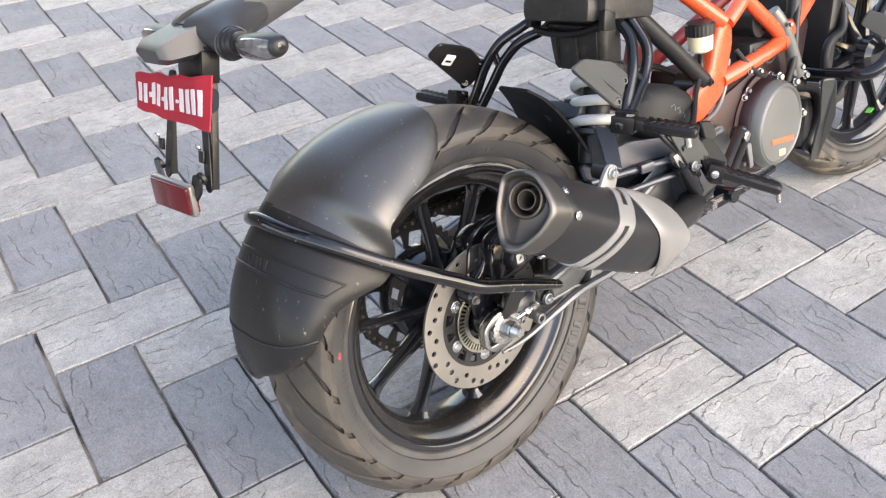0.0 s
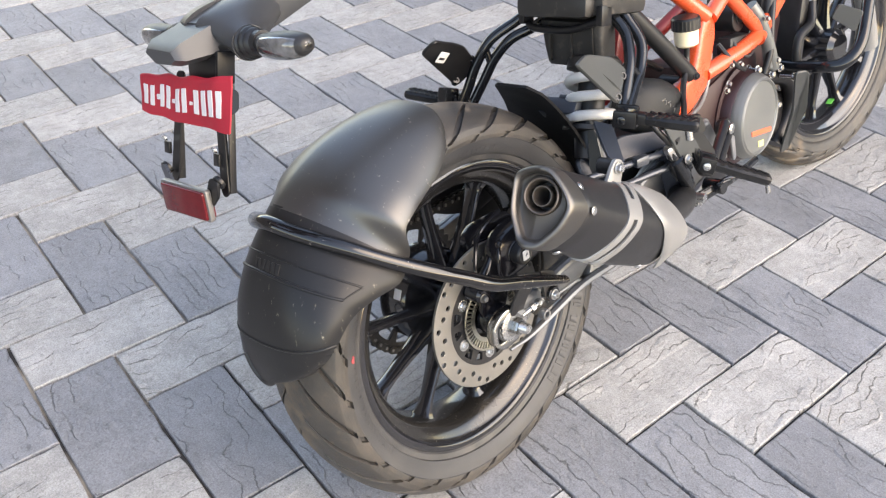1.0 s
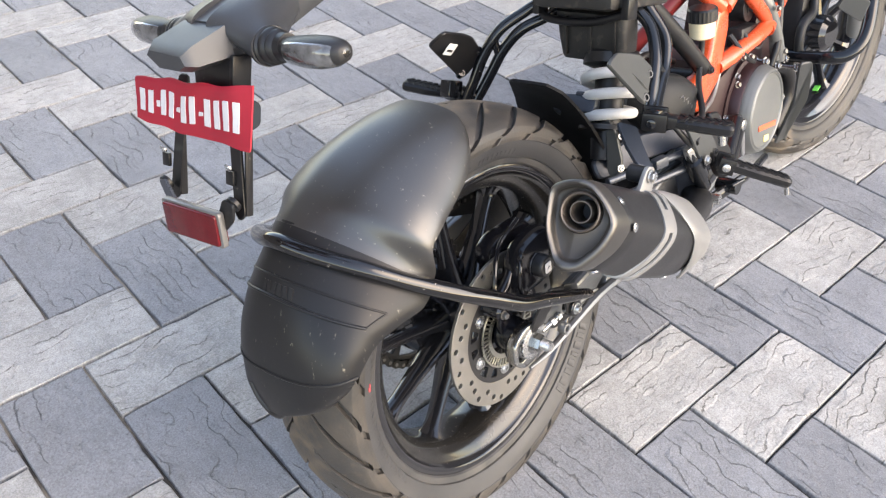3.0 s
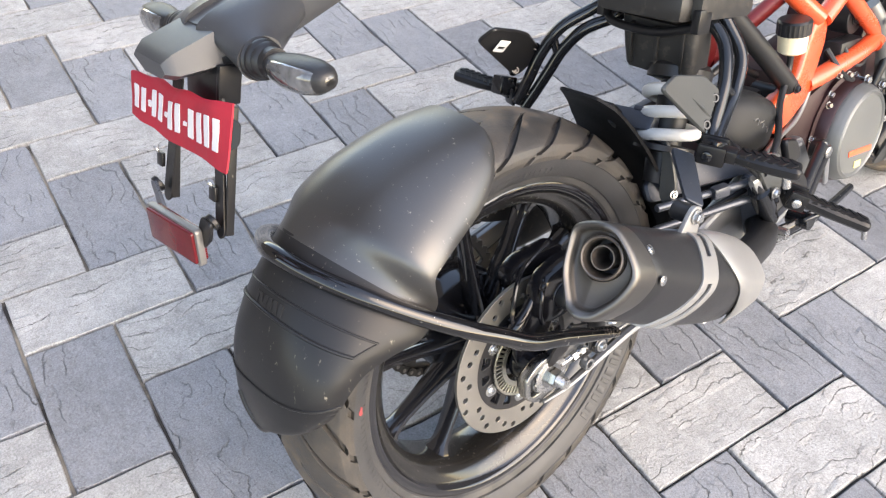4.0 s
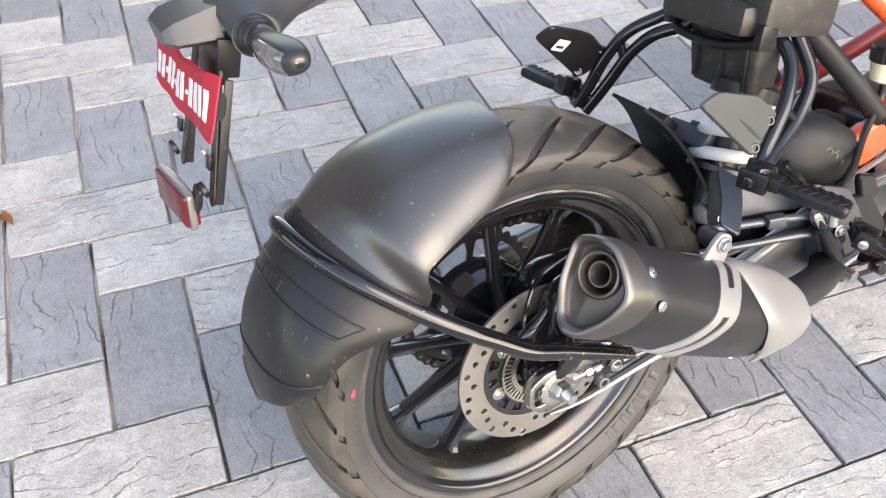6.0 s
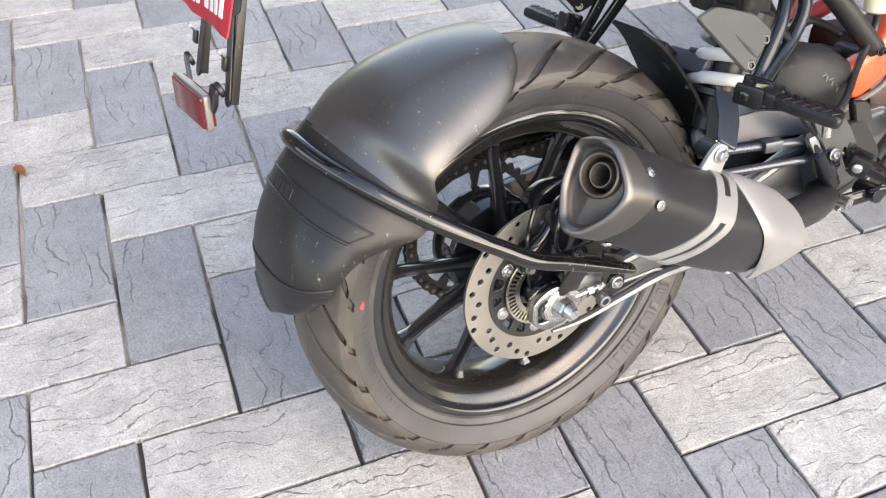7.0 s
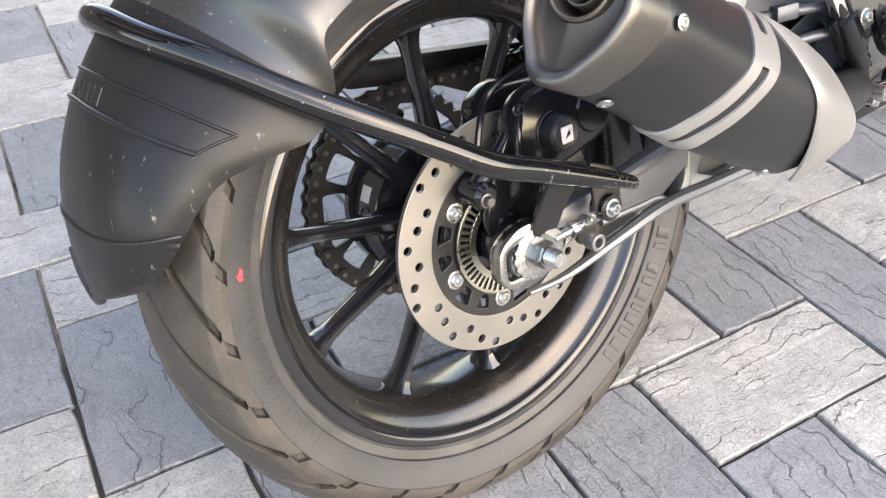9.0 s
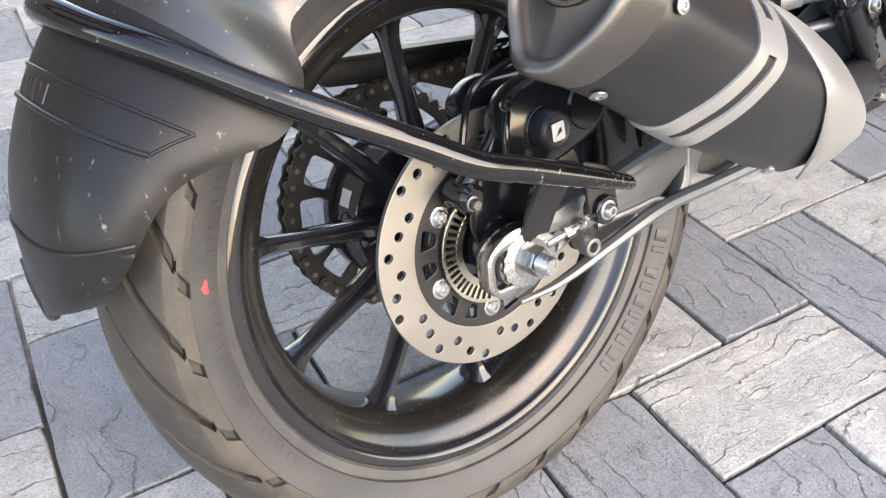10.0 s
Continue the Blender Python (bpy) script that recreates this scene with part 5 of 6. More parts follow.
# indicators
for s in (1, -1):
    c = TX + 0.0
    base_p = Vector((c + s * 0.064, -0.271, 0.798))
    bm = bmesh.new()
    lathe(bm, [(-0.004, 0.0185), (0.004, 0.0185), (0.006, 0.0165), (0.008, 0.0175), (0.012, 0.0170), (0.014, 0.0150), (0.016, 0.0160), (0.020, 0.0150), (0.022, 0.0130), (0.030, 0.0125)], base_p, (s, 0.0, 0.05), 28)
    stalk = part("indicator", bm, BLACK, tail, "black turn indicator on a rubber stalk")
    for name, mat, lab, part_of in (("body", BLACK, "", 0), ("lens", CLEAR, "smoky clear lens", 1)):
        bm = bmesh.new()
        rings = []
        n = 28
        for f, ry, rz in ((0.0, 0.0100, 0.0110), (0.05, 0.0135, 0.0130), (0.20, 0.0185, 0.0155), (0.45, 0.0225, 0.0175), (0.70, 0.0225, 0.0170), (0.88, 0.0180, 0.0140), (0.97, 0.0125, 0.0100), (1.0, 0.0070, 0.0060)):
            o = base_p + Vector((s * (0.024 + 0.078 * f), -0.002 + 0.006 * f, 0.001 + 0.001 * f))
            ring = []
            for i in range(n):
                a = 2 * math.pi * i / n
                y, z = math.cos(a), math.sin(a)
                # a keel line round the pod, flatter above
                y, z = math.copysign(abs(y) ** 0.8, y), math.copysign(abs(z) ** 0.9, z) * (0.85 if z > 0 else 1.05)
                k = 1.0
                if part_of:
                    k = 1.04 if (y < 0.4 and z < 0.75 and 0.08 < f < 0.93) else 0.86
                ring.append(o + Vector((0, y * ry * k * 0.74, z * rz * k * 0.82)))
            rings.append(ring)
        ring_strip(bm, rings)
        part(name, bm, mat, stalk, lab, sharp=50)

# ---- inner mudguard ahead of the tyre ----
bm = bmesh.new()
rows = []
for th in np.linspace(31.5, 88, 34):
    left = float(np.interp(th, [31.5, 33, 40, 50, 60], [0.004, -0.009, -0.030, -0.055, -0.070]))
    right = float(np.interp(th, [31.5, 35, 50, 65, 88], [0.062, 0.078, 0.098, 0.106, 0.106]))
    top = float(np.interp(th, [31.5, 50, 70, 88], [0.3445, 0.3390, 0.3350, 0.3350]))
    low = float(np.interp(th, [31.5, 35, 50, 65, 88], [0.3440, 0.3390, 0.3145, 0.2980, 0.2920]))
    row = []
    for f in np.linspace(0, 1, 30):
        x = left + (right - left) * f
        row.append(bm.verts.new(wheel_point(x, -th, top - (top - low) * max(0.0, (f - 0.35) / 0.65) ** 2.2)))
    rows.append(row)
for p, q in zip(rows, rows[1:]):
    for i in range(len(p) - 1):
        bm.faces.new((p[i], p[i + 1], q[i + 1], q[i]))
bmesh.ops.recalc_face_normals(bm, faces=bm.faces)
bmesh.ops.solidify(bm, geom=bm.faces[:], thickness=0.004)
inner = part("inner_mudguard", bm, DEEP, bike, "plain black inner mudguard close to the tyre", sharp=50)
# ribbed arm and link tabs of the mudguard, on the swingarm ahead of the tyre
bm = bmesh.new()
panel(bm, [(0.098, 0.268, 0.528), (0.118, 0.262, 0.505), (0.128, 0.262, 0.455), (0.122, 0.250, 0.425), (0.108, 0.250, 0.440), (0.102, 0.262, 0.490)], 0.008, 0.008, 0.002)
part("guard_arm", bm, GREY, inner, "dusty grey moulded arm beside the tyre")
for y, z in ((0.262, 0.497), (0.256, 0.447)):
    bm = bmesh.new()
    bolt(bm, (0.126, y, z), (1, -0.3, 0.2), 0.0045, 0.004)
    part("arm_screw", bm, ZINC, inner)
bm = bmesh.new()
for x, deg, size in ((0.002, -46, (0.004, 0.036, 0.014)), (0.034, -46, (0.004, 0.036, 0.014)), (0.018, -43.2, (0.032, 0.004, 0.014)), (0.018, -48.8, (0.032, 0.004, 0.014))):
    block(bm, wheel_point(x, deg, 0.345), size, (-46, 0, 0), 0.0012)
part("guard_bracket", bm, INK, inner, "open black box bracket on the inner mudguard")
bm = bmesh.new()
block(bm, wheel_point(0.050, -50.5, 0.350), (0.066, 0.036, 0.028), (-46, 0, 8), 0.005)
block(bm, wheel_point(0.062, -49.0, 0.365), (0.028, 0.020, 0.006), (-46, 0, 8), 0.002)
part("guard_box", bm, BLUED, inner, "glossy dark moulded box behind the mudguard")

# ---- rear subframe, passenger pegs and heel guards ----
XS = 0.019
A_PATH = [(0.070, 0.330, 0.722), (0.100, 0.332, 0.675), (0.136, 0.331, 0.640), (0.158, 0.307, 0.607), (0.168, 0.283, 0.581), (0.176, 0.258, 0.557), (0.186, 0.238, 0.545)]
B_PATH = [(0.088, 0.362, 0.710), (0.116, 0.360, 0.660), (0.146, 0.357, 0.616), (0.160, 0.329, 0.582), (0.172, 0.290, 0.561), (0.186, 0.250, 0.543)]
LA_PATH = [(-0.020, 0.338, 0.682), (-0.040, 0.327, 0.667), (-0.062, 0.310, 0.653), (-0.088, 0.276, 0.633), (-0.108, 0.255, 0.598), (-0.122, 0.240, 0.560), (-0.137, 0.228, 0.525)]
LB_PATH = [(-0.015, 0.335, 0.655), (-0.035, 0.323, 0.642), (-0.062, 0.296, 0.629), (-0.086, 0.278, 0.602), (-0.102, 0.264, 0.571), (-0.116, 0.250, 0.542), (-0.130, 0.236, 0.515)]


# chevron cleats on a peg's rubber
def cleats(bm, p0, p1, sd, up, w, h, count):
    for i in range(count):
        c = p0 + (p1 - p0) * ((i + 1.2) / (count + 1.2)) + up * h
        run = (p1 - p0) * (0.32 / (count + 1))
        for s in (-1, 1):
            a, b = c + run * 0.9 + sd * (s * w * 0.08), c - run * 0.9 + sd * (s * w * 0.80)
            rings = []
            for q in (a, b):
                rings.append([q - run - up * 0.002, q + run - up * 0.002, q + run * 0.7 + up * 0.0013, q - run * 0.7 + up * 0.0013])
            ring_strip(bm, rings)


def mirrored(p):
    return (2 * XS - p[0], p[1], p[2])


for s, name in ((1, "right"), (-1, "left")):
    side = (lambda p: p) if s > 0 else mirrored
    bm = bmesh.new()
    tube(bm, A_PATH if s > 0 else LA_PATH, 0.0086, 14)
    tube(bm, B_PATH if s > 0 else LB_PATH, 0.0086, 14)
    block(bm, side((0.200, 0.228, 0.546)), (0.022, 0.032, 0.028), (-20, 0, 0), 0.004)
    web = (A_PATH[3:7], B_PATH[3:6]) if s > 0 else (LA_PATH[3:7], LB_PATH[3:7])
    for k in (0.15, 0.85):
        p, q = [spline(w, 8)[int(k * (len(spline(w, 8)) - 1))] for w in web]
        tube(bm, [p, q], 0.0062, 10, 1)
    hoop = part("peg_hanger", bm, TUBE, bike, "bent black twin-tube passenger peg hanger")
    bm = bmesh.new()
    if s > 0:
        pts = [(0.175, 0.152, 0.646), (0.168, 0.185, 0.650), (0.161, 0.254, 0.625), (0.161, 0.289, 0.594), (0.172, 0.256, 0.575), (0.178, 0.241, 0.560), (0.179, 0.229, 0.566)]
    else:
        pts = [(-0.118, 0.143, 0.648), (-0.092, 0.152, 0.668), (-0.097, 0.200, 0.650), (-0.102, 0.226, 0.637), (-0.120, 0.264, 0.600), (-0.134, 0.252, 0.575), (-0.139, 0.228, 0.565)]
    panel(bm, pts, 0.006, 0.010, 0.002)
    heel = part("heel_guard", bm, GREY if s > 0 else BLACK, hoop, "dark grey plastic heel guard")
    if s > 0:
        bm = bmesh.new()
        tube(bm, [(0.174, 0.216, 0.612), (0.174, 0.236, 0.592), (0.172, 0.254, 0.574)], 0.003, 10, 4, [(0.0006, 0.0006), (0.0034, 0.0026), (0.0042, 0.003)])
        part("moulded_fold", bm, GREY, heel)
    for q in ((0.164, 0.272, 0.590), (0.1755, 0.240, 0.5695)) if s > 0 else (pts[4], pts[6]):
        bm = bmesh.new()
        v = Vector(q)
        if s < 0:
            v += (sum((Vector(p) for p in pts), Vector()) / len(pts) - v) * 0.18
        d = Vector((1, -0.25, 0.35)) if s > 0 else Vector((0.8, -0.3, 0.5))
        lathe(bm, [(-0.006, 0.0), (-0.006, 0.0062), (0.0052, 0.0062), (0.006, 0.0054), (0.006, 0.0036), (0.0035, 0.0032), (0.0035, 0.0)], v, d, 18)
        part("guard_screw", bm, TUBE, hoop)
    if s < 0:
        bm = bmesh.new()
        nn = Vector((0.836, -0.171, -0.522))
        u = (Vector(pts[3]) - Vector(pts[1])).normalized()
        mm = plane_frame(Vector((-0.1115, 0.1786, 0.6354)) + nn * 0.0065, u, nn.cross(u))
        plate(bm, [rounded([(-0.011, -0.010), (0.011, -0.010), (0.011, 0.010), (-0.011, 0.010)], 0.002)], 0.0012, mm, 0.0002)
        part("white_label", bm, LABEL, hoop, "small white label with a dark print")
        bm = bmesh.new()
        plate(bm, [[(-0.007, -0.005), (0.006, -0.005), (0.006, -0.001), (-0.007, -0.001)]], 0.0008, mm @ Matrix.Translation((0, 0.001, 0.0008 if (mm.to_3x3() @ Vector((0, 0, 1))).dot(nn) > 0 else -0.0008)), 0.0001)
        part("label_print", bm, BLACK, hoop)
    # passenger peg
    p0, p1 = ((0.206, 0.226, 0.548), (0.292, 0.266, 0.531)) if s > 0 else ((-0.170, 0.246, 0.528), (-0.252, 0.213, 0.549))
    p0, p1 = Vector(p0), Vector(p1)
    d = (p1 - p0).normalized()
    bm = bmesh.new()
    up = Vector((0, 0, 1))
    sd = d.cross(up).normalized()
    up = sd.cross(d)
    rings = []
    n = 44
    for i in range(n + 1):
        f = i / n
        k = (1.0, 0.98, 0.94, 0.87, 0.70)[max(0, i - n + 4)]
        w, h = (0.0095 + 0.0045 * min(1, f * 2.2)) * k, (0.0062 + 0.0015 * min(1, f * 2.2)) * k
        c = p0 + (p1 - p0) * (0.18 + 0.82 * f)
        rings.append([c + sd * (w * x) + up * (h * z) for x, z in ((-1, -0.5), (-0.7, -1), (0.7, -1), (1, -0.5), (1, 0.5), (0.7, 1), (-0.7, 1), (-1, 0.5))])
    ring_strip(bm, rings)
    cleats(bm, p0 + (p1 - p0) * 0.2, p1, sd, up, 0.0135, 0.0072, 6)
    for q in (-1, 1):
        block(bm, p0 - d * 0.006 + sd * (q * 0.0135), (0.034, 0.006, 0.026), (0, 8 * s, 24 * s), 0.004)
    block(bm, p0 + d * 0.004, (0.040, 0.018, 0.016), (0, 8 * s, 20 * s), 0.003)
    peg = part("passenger_peg", bm, INK, hoop, "folding ribbed black rubber passenger peg")
    bm = bmesh.new()
    rod(bm, p0 - d * 0.010 - sd * 0.018, p0 - d * 0.010 + sd * 0.018, 0.0038, seg=14)
    lathe(bm, [(0, 0.0065), (0.005, 0.0065), (0.006, 0.004)], p0 - d * 0.010 + sd * 0.0155, sd, 14)
    part("hinge_pin", bm, TUBE, peg, "dark steel hinge pin")
    if s > 0:
        bm = bmesh.new()
        rod(bm, p1 - d * 0.014 - up * 0.008, p1 - d * 0.010 - up * 0.024, 0.0055, seg=14)
        part("peg_feeler", bm, ZINC, peg)

# black strut from the seat to the frame
bm = bmesh.new()
tube(bm, [(0.070, 0.345, 0.718), (0.085, 0.405, 0.655), (0.100, 0.475, 0.580), (0.113, 0.552, 0.497)], 0.0145, 16, 4)
strut = part("subframe_strut", bm, MATT, bike, "straight matt black subframe strut")
bm = bmesh.new()
bolt(bm, (0.126, 0.550, 0.497), (1, 0, 0), 0.006, 0.006)
part("strut_bolt", bm, BLACK, strut)
bm = bmesh.new()
tube(bm, [(0.060, 0.425, 0.545), (0.062, 0.450, 0.549), (0.064, 0.490, 0.538), (0.070, 0.530, 0.512)], 0.0055, 12)
part("vent_hose", bm, BLACK, strut, "black rubber hose under the strut")
bm = bmesh.new()
tube(bm, [(-0.03, 0.345, 0.735), (-0.05, 0.42, 0.655), (-0.07, 0.49, 0.575), (-0.078, 0.552, 0.497)], 0.0145, 16, 4)
part("subframe_strut", bm, MATT, bike, "straight matt black subframe strut")

# underseat tray and seat underside
bm = bmesh.new()
block(bm, (0.052, 0.350, 0.695), (0.160, 0.120, 0.070), (-12, 0, 0), 0.012)
tray = part("underseat_tray", bm, DUSTY, bike, "dusty black plastic tray under the seat")
bm = bmesh.new()
block(bm, (0.02, 0.42, 0.745), (0.20, 0.26, 0.06), (-14, 0, 0), 0.014)
part("seat_base", bm, INK, tray, "black seat base")
bm = bmesh.new()
block(bm, (0.050, 0.284, 0.690), (0.135, 0.036, 0.038), (-12, 0, 0), 0.013)
part("tray_box", bm, DUSTY, tray)
for x in (-0.022, 0.126):
    bm = bmesh.new()
    block(bm, (x, 0.296, 0.672), (0.012, 0.026, 0.030), (-12, 0, 0), 0.003)
    part("tray_clip", bm, INK, tray)
for x in (0.018, 0.060, 0.100):
    bm = bmesh.new()
    block(bm, (x, 0.2985, 0.626), (0.004, 0.008, 0.058), (0, 4, 0), 0.001)
    part("flap_rib", bm, DUSTY, tray)
bm = bmesh.new()
tube(bm, [(-0.025, 0.30, 0.660), (0.0, 0.288, 0.652), (0.07, 0.286, 0.652), (0.13, 0.293, 0.668)], 0.006, 10)
part("tray_rim", bm, INK, tray)
bm = bmesh.new()
ring_strip(bm, [[Vector((x, y + 0.004 * math.sin(40 * x), z)) for x, y in rounded([(0.058 - w, 0.300), (0.058 + w, 0.300), (0.058 + w, 0.345), (0.058 - w, 0.345)], 0.012)] for z, w in ((0.590, 0.052), (0.595, 0.055), (0.62, 0.058), (0.66, 0.060))])
part("splash_flap", bm, DUSTY, tray, "dusty black splash flap")

# ---- shock absorber ----
S0, S1 = Vector((0.066, 0.372, 0.670)), Vector((0.092, 0.262, 0.452))
ax, su, sv = basis(S1 - S0)
ln = (S1 - S0).length
bm = bmesh.new()
pts = []
for i in range(3 * 24 + 1):
    a = 2 * math.pi * i / 24
    f = i / 72
    pts.append(S0 + ax * (ln * (0.40 + 0.37 * f)) + (su * math.cos(a) + sv * math.sin(a)) * 0.037)
tube(bm, pts, 0.0082, 12, 1)
shock = part("shock_absorber", bm, WHITE, bike, "white coil spring of the rear shock absorber")
bm = bmesh.new()
lathe(bm, [(0, 0.022), (ln * 0.32, 0.022), (ln * 0.34, 0.036), (ln * 0.37, 0.043), (ln * 0.43, 0.043), (ln * 0.44, 0.020), (ln * 0.78, 0.020), (ln * 0.79, 0.041), (ln * 0.82, 0.041), (ln * 0.83, 0.022), (ln, 0.018)], S0, ax, 32)
part("damper", bm, BLACK, shock, "black damper body and spring seats")
bm = bmesh.new()
lathe(bm, [(ln * 0.45, 0.0225), (ln * 0.78, 0.0225)], S0, ax, 28)
part("damper_tube", bm, MATT, shock, "dark damper tube")

# air box bulge, linkage and lower clutter
bm = bmesh.new()
rings = []
for f, rr in ((0, 0.018), (0.1, 0.032), (0.3, 0.041), (0.6, 0.043), (0.85, 0.037), (1, 0.02)):
    o = Vector((0.095, 0.366, 0.508)) + Vector((0.012, 0.118, -0.050)) * f
    ring = []
    for i in range(28):
        a = 2 * math.pi * i / 28
        u, v = (math.copysign(abs(k) ** 0.72, k) for k in (math.cos(a), math.sin(a)))
        ring.append(o + Vector((u * rr, v * rr * 0.5, v * rr)))
    rings.append(ring)
ring_strip(bm, rings)
box = part("air_box", bm, GLOOM, bike, "rounded dark grey plastic air box")
for y, z, wide, high in ((0.420, 0.500, 0.010, 0.0022), (0.424, 0.494, 0.003, 0.008), (0.433, 0.492, 0.010, 0.0022), (0.434, 0.485, 0.003, 0.008), (0.440, 0.481, 0.008, 0.0022), (0.446, 0.474, 0.004, 0.006)):
    bm = bmesh.new()
    block(bm, (0.1432 - 0.25 * max(0.0, z - 0.488), y, z), (0.003, wide, high), (0, 8, 0), 0.0004)
    part("moulded_mark", bm, RIMGREY, box)
bm = bmesh.new()
rod(bm, (0.122, 0.225, 0.438), (0.176, 0.425, 0.423), 0.0055, seg=14)
rod(bm, (0.112, 0.235, 0.395), (0.186, 0.440, 0.400), 0.0055, seg=14)
block(bm, (0.154, 0.322, 0.433), (0.014, 0.026, 0.016), (0, 0, -16), 0.003)
part("hanger_stay", bm, STAY, bike, "bluish grey steel stays to the footrest plate")
bm = bmesh.new()
panel(bm, [(0.078, 0.250, 0.452), (0.105, 0.345, 0.462), (0.140, 0.425, 0.446), (0.150, 0.430, 0.420), (0.118, 0.330, 0.424), (0.092, 0.245, 0.425)], 0.012, 0.012, 0.003)
panel(bm, [(0.140, 0.395, 0.425), (0.160, 0.400, 0.420), (0.168, 0.432, 0.340), (0.150, 0.440, 0.300), (0.128, 0.430, 0.310)], 0.012, 0.012, 0.003)
part("swingarm_web", bm, BLUED, swing, "bluish grey cast web of the swingarm", sharp=40)
bm = bmesh.new()
panel(bm, [(0.141, 0.224, 0.535), (0.162, 0.242, 0.524), (0.178, 0.232, 0.500), (0.214, 0.192, 0.488), (0.198, 0.176, 0.502), (0.160, 0.214, 0.505)], 0.006, 0.006)
part("silencer_bracket", bm, BLUED, bike, "dark steel silencer bracket")
bm = bmesh.new()
block(bm, (0.02, 0.43, 0.33), (0.15, 0.22, 0.13), (8, 0, 0), 0.03)
block(bm, (0.03, 0.60, 0.30), (0.16, 0.22, 0.14), (0, 0, 0), 0.03)
part("link_housing", bm, INK, bike, "dark castings round the swingarm pivot")

bm = bmesh.new()
tube(bm, [(0.140, 0.455, 0.432), (0.130, 0.495, 0.430), (0.122, 0.533, 0.429), (0.116, 0.575, 0.432), (0.110, 0.608, 0.446), (0.106, 0.632, 0.475), (0.100, 0.650, 0.505)], 0.0045, 12)
part("breather_hose", bm, RIMGREY, bike, "pale grey breather hose")
bm = bmesh.new()
rings = []
for f, rr in ((0, 0.008), (0.1, 0.022), (0.35, 0.031), (0.65, 0.033), (0.9, 0.026), (1, 0.012)):
    o = Vector((0.095, 0.505, 0.385)) + Vector((0.05, -0.010, 0.020)) * f
    rings.append([o + Vector((-0.3 * math.sin(a) * rr, math.cos(a) * rr * 1.2, math.sin(a) * rr)) for a in (2 * math.pi * i / 26 for i in range(26))])
ring_strip(bm, rings)
part("pivot_cover", bm, GLOOM, bike, "rounded grey plastic cover over the pivot")

# ---- right footrest, brake pedal and master cylinder ----
bm = bmesh.new()
panel(bm, [(0.178, 0.425, 0.445), (0.176, 0.462, 0.438), (0.185, 0.495, 0.385), (0.190, 0.480, 0.345), (0.190, 0.445, 0.360), (0.186, 0.425, 0.400)], 0.014, 0.012, 0.003)
panel(bm, [(0.172, 0.440, 0.470), (0.174, 0.470, 0.462), (0.178, 0.480, 0.430), (0.180, 0.445, 0.425)], 0.012, 0.010, 0.003)
tube(bm, [(0.188, 0.490, 0.372), (0.166, 0.574, 0.405)], 0.0085, 12, 1)
tube(bm, [(0.184, 0.512, 0.350), (0.162, 0.592, 0.378)], 0.0085, 12, 1)
lathe(bm, [(-0.016, 0.014), (-0.004, 0.0175), (0.0, 0.0175)], (0.160, 0.590, 0.389), (1, 0, 0), 28)
rest = part("footrest_plate", bm, INK, bike, "black forged footrest plate")
bm = bmesh.new()
guard_line = [(0.187, 0.343, 0.483), (0.187, 0.357, 0.487), (0.187, 0.405, 0.468), (0.187, 0.431, 0.434), (0.187, 0.447, 0.408), (0.187, 0.436, 0.400), (0.187, 0.420, 0.416), (0.187, 0.415, 0.381), (0.187, 0.401, 0.392)]
panel(bm, guard_line, 0.005, 0.007, 0.0015)
part("rider_heel_guard", bm, GREY, rest, "grey plastic heel guard")
for y, z in ((0.438, 0.408), (0.410, 0.391)):
    bm = bmesh.new()
    bolt(bm, (0.189, y, z), (1, 0, 0), 0.0045, 0.004)
    part("guard_screw", bm, BLACK, rest)
p0, p1 = Vector((0.218, 0.434, 0.391)), Vector((0.292, 0.483, 0.354))
bm = bmesh.new()
d = (p1 - p0).normalized()
sd = d.cross(Vector((0, 0, 1))).normalized()
up = sd.cross(d)
rings = []
for i in range(45):
    f = i / 44
    k = (1.0, 0.98, 0.94, 0.87, 0.70)[max(0, i - 40)]
    w, h = (0.0105 + 0.0035 * min(1, f * 2.2)) * k, 0.0078 * k
    c = p0 + (p1 - p0) * f
    rings.append([c + sd * (w * x) + up * (h * z) for x, z in ((-1, -0.5), (-0.7, -1), (0.7, -1), (1, -0.5), (1, 0.5), (0.7, 1), (-0.7, 1), (-1, 0.5))])
ring_strip(bm, rings)
cleats(bm, p0, p1, sd, up, 0.0130, 0.0074, 6)
for q in (-1, 1):
    block(bm, p0 - d * 0.010 + sd * (q * 0.012), (0.026, 0.006, 0.026), (0, 20, 30), 0.002)
block(bm, p0 - d * 0.006, (0.020, 0.018, 0.016), (0, 20, 30), 0.003)
part("footrest", bm, INK, rest, "ribbed black rubber footrest")
bm = bmesh.new()
rod(bm, p0 - d * 0.012 - sd * 0.018, p0 - d * 0.012 + sd * 0.018, 0.0038, seg=14)
lathe(bm, [(0, 0.0065), (0.005, 0.0065), (0.006, 0.004)], p0 - d * 0.012 + sd * 0.0155, sd, 14)
part("hinge_pin", bm, ZINC, rest, "bright steel hinge pin")
bm = bmesh.new()
rod(bm, p1 - d * 0.002 - up * 0.006, p1 + d * 0.006 - up * 0.022, 0.004, seg=12)
part("footrest_feeler", bm, ZINC, rest)
bm = bmesh.new()
m0, m1 = Vector((0.178, 0.366, 0.440)), Vector((0.178, 0.447, 0.312))
q = m1 - m0
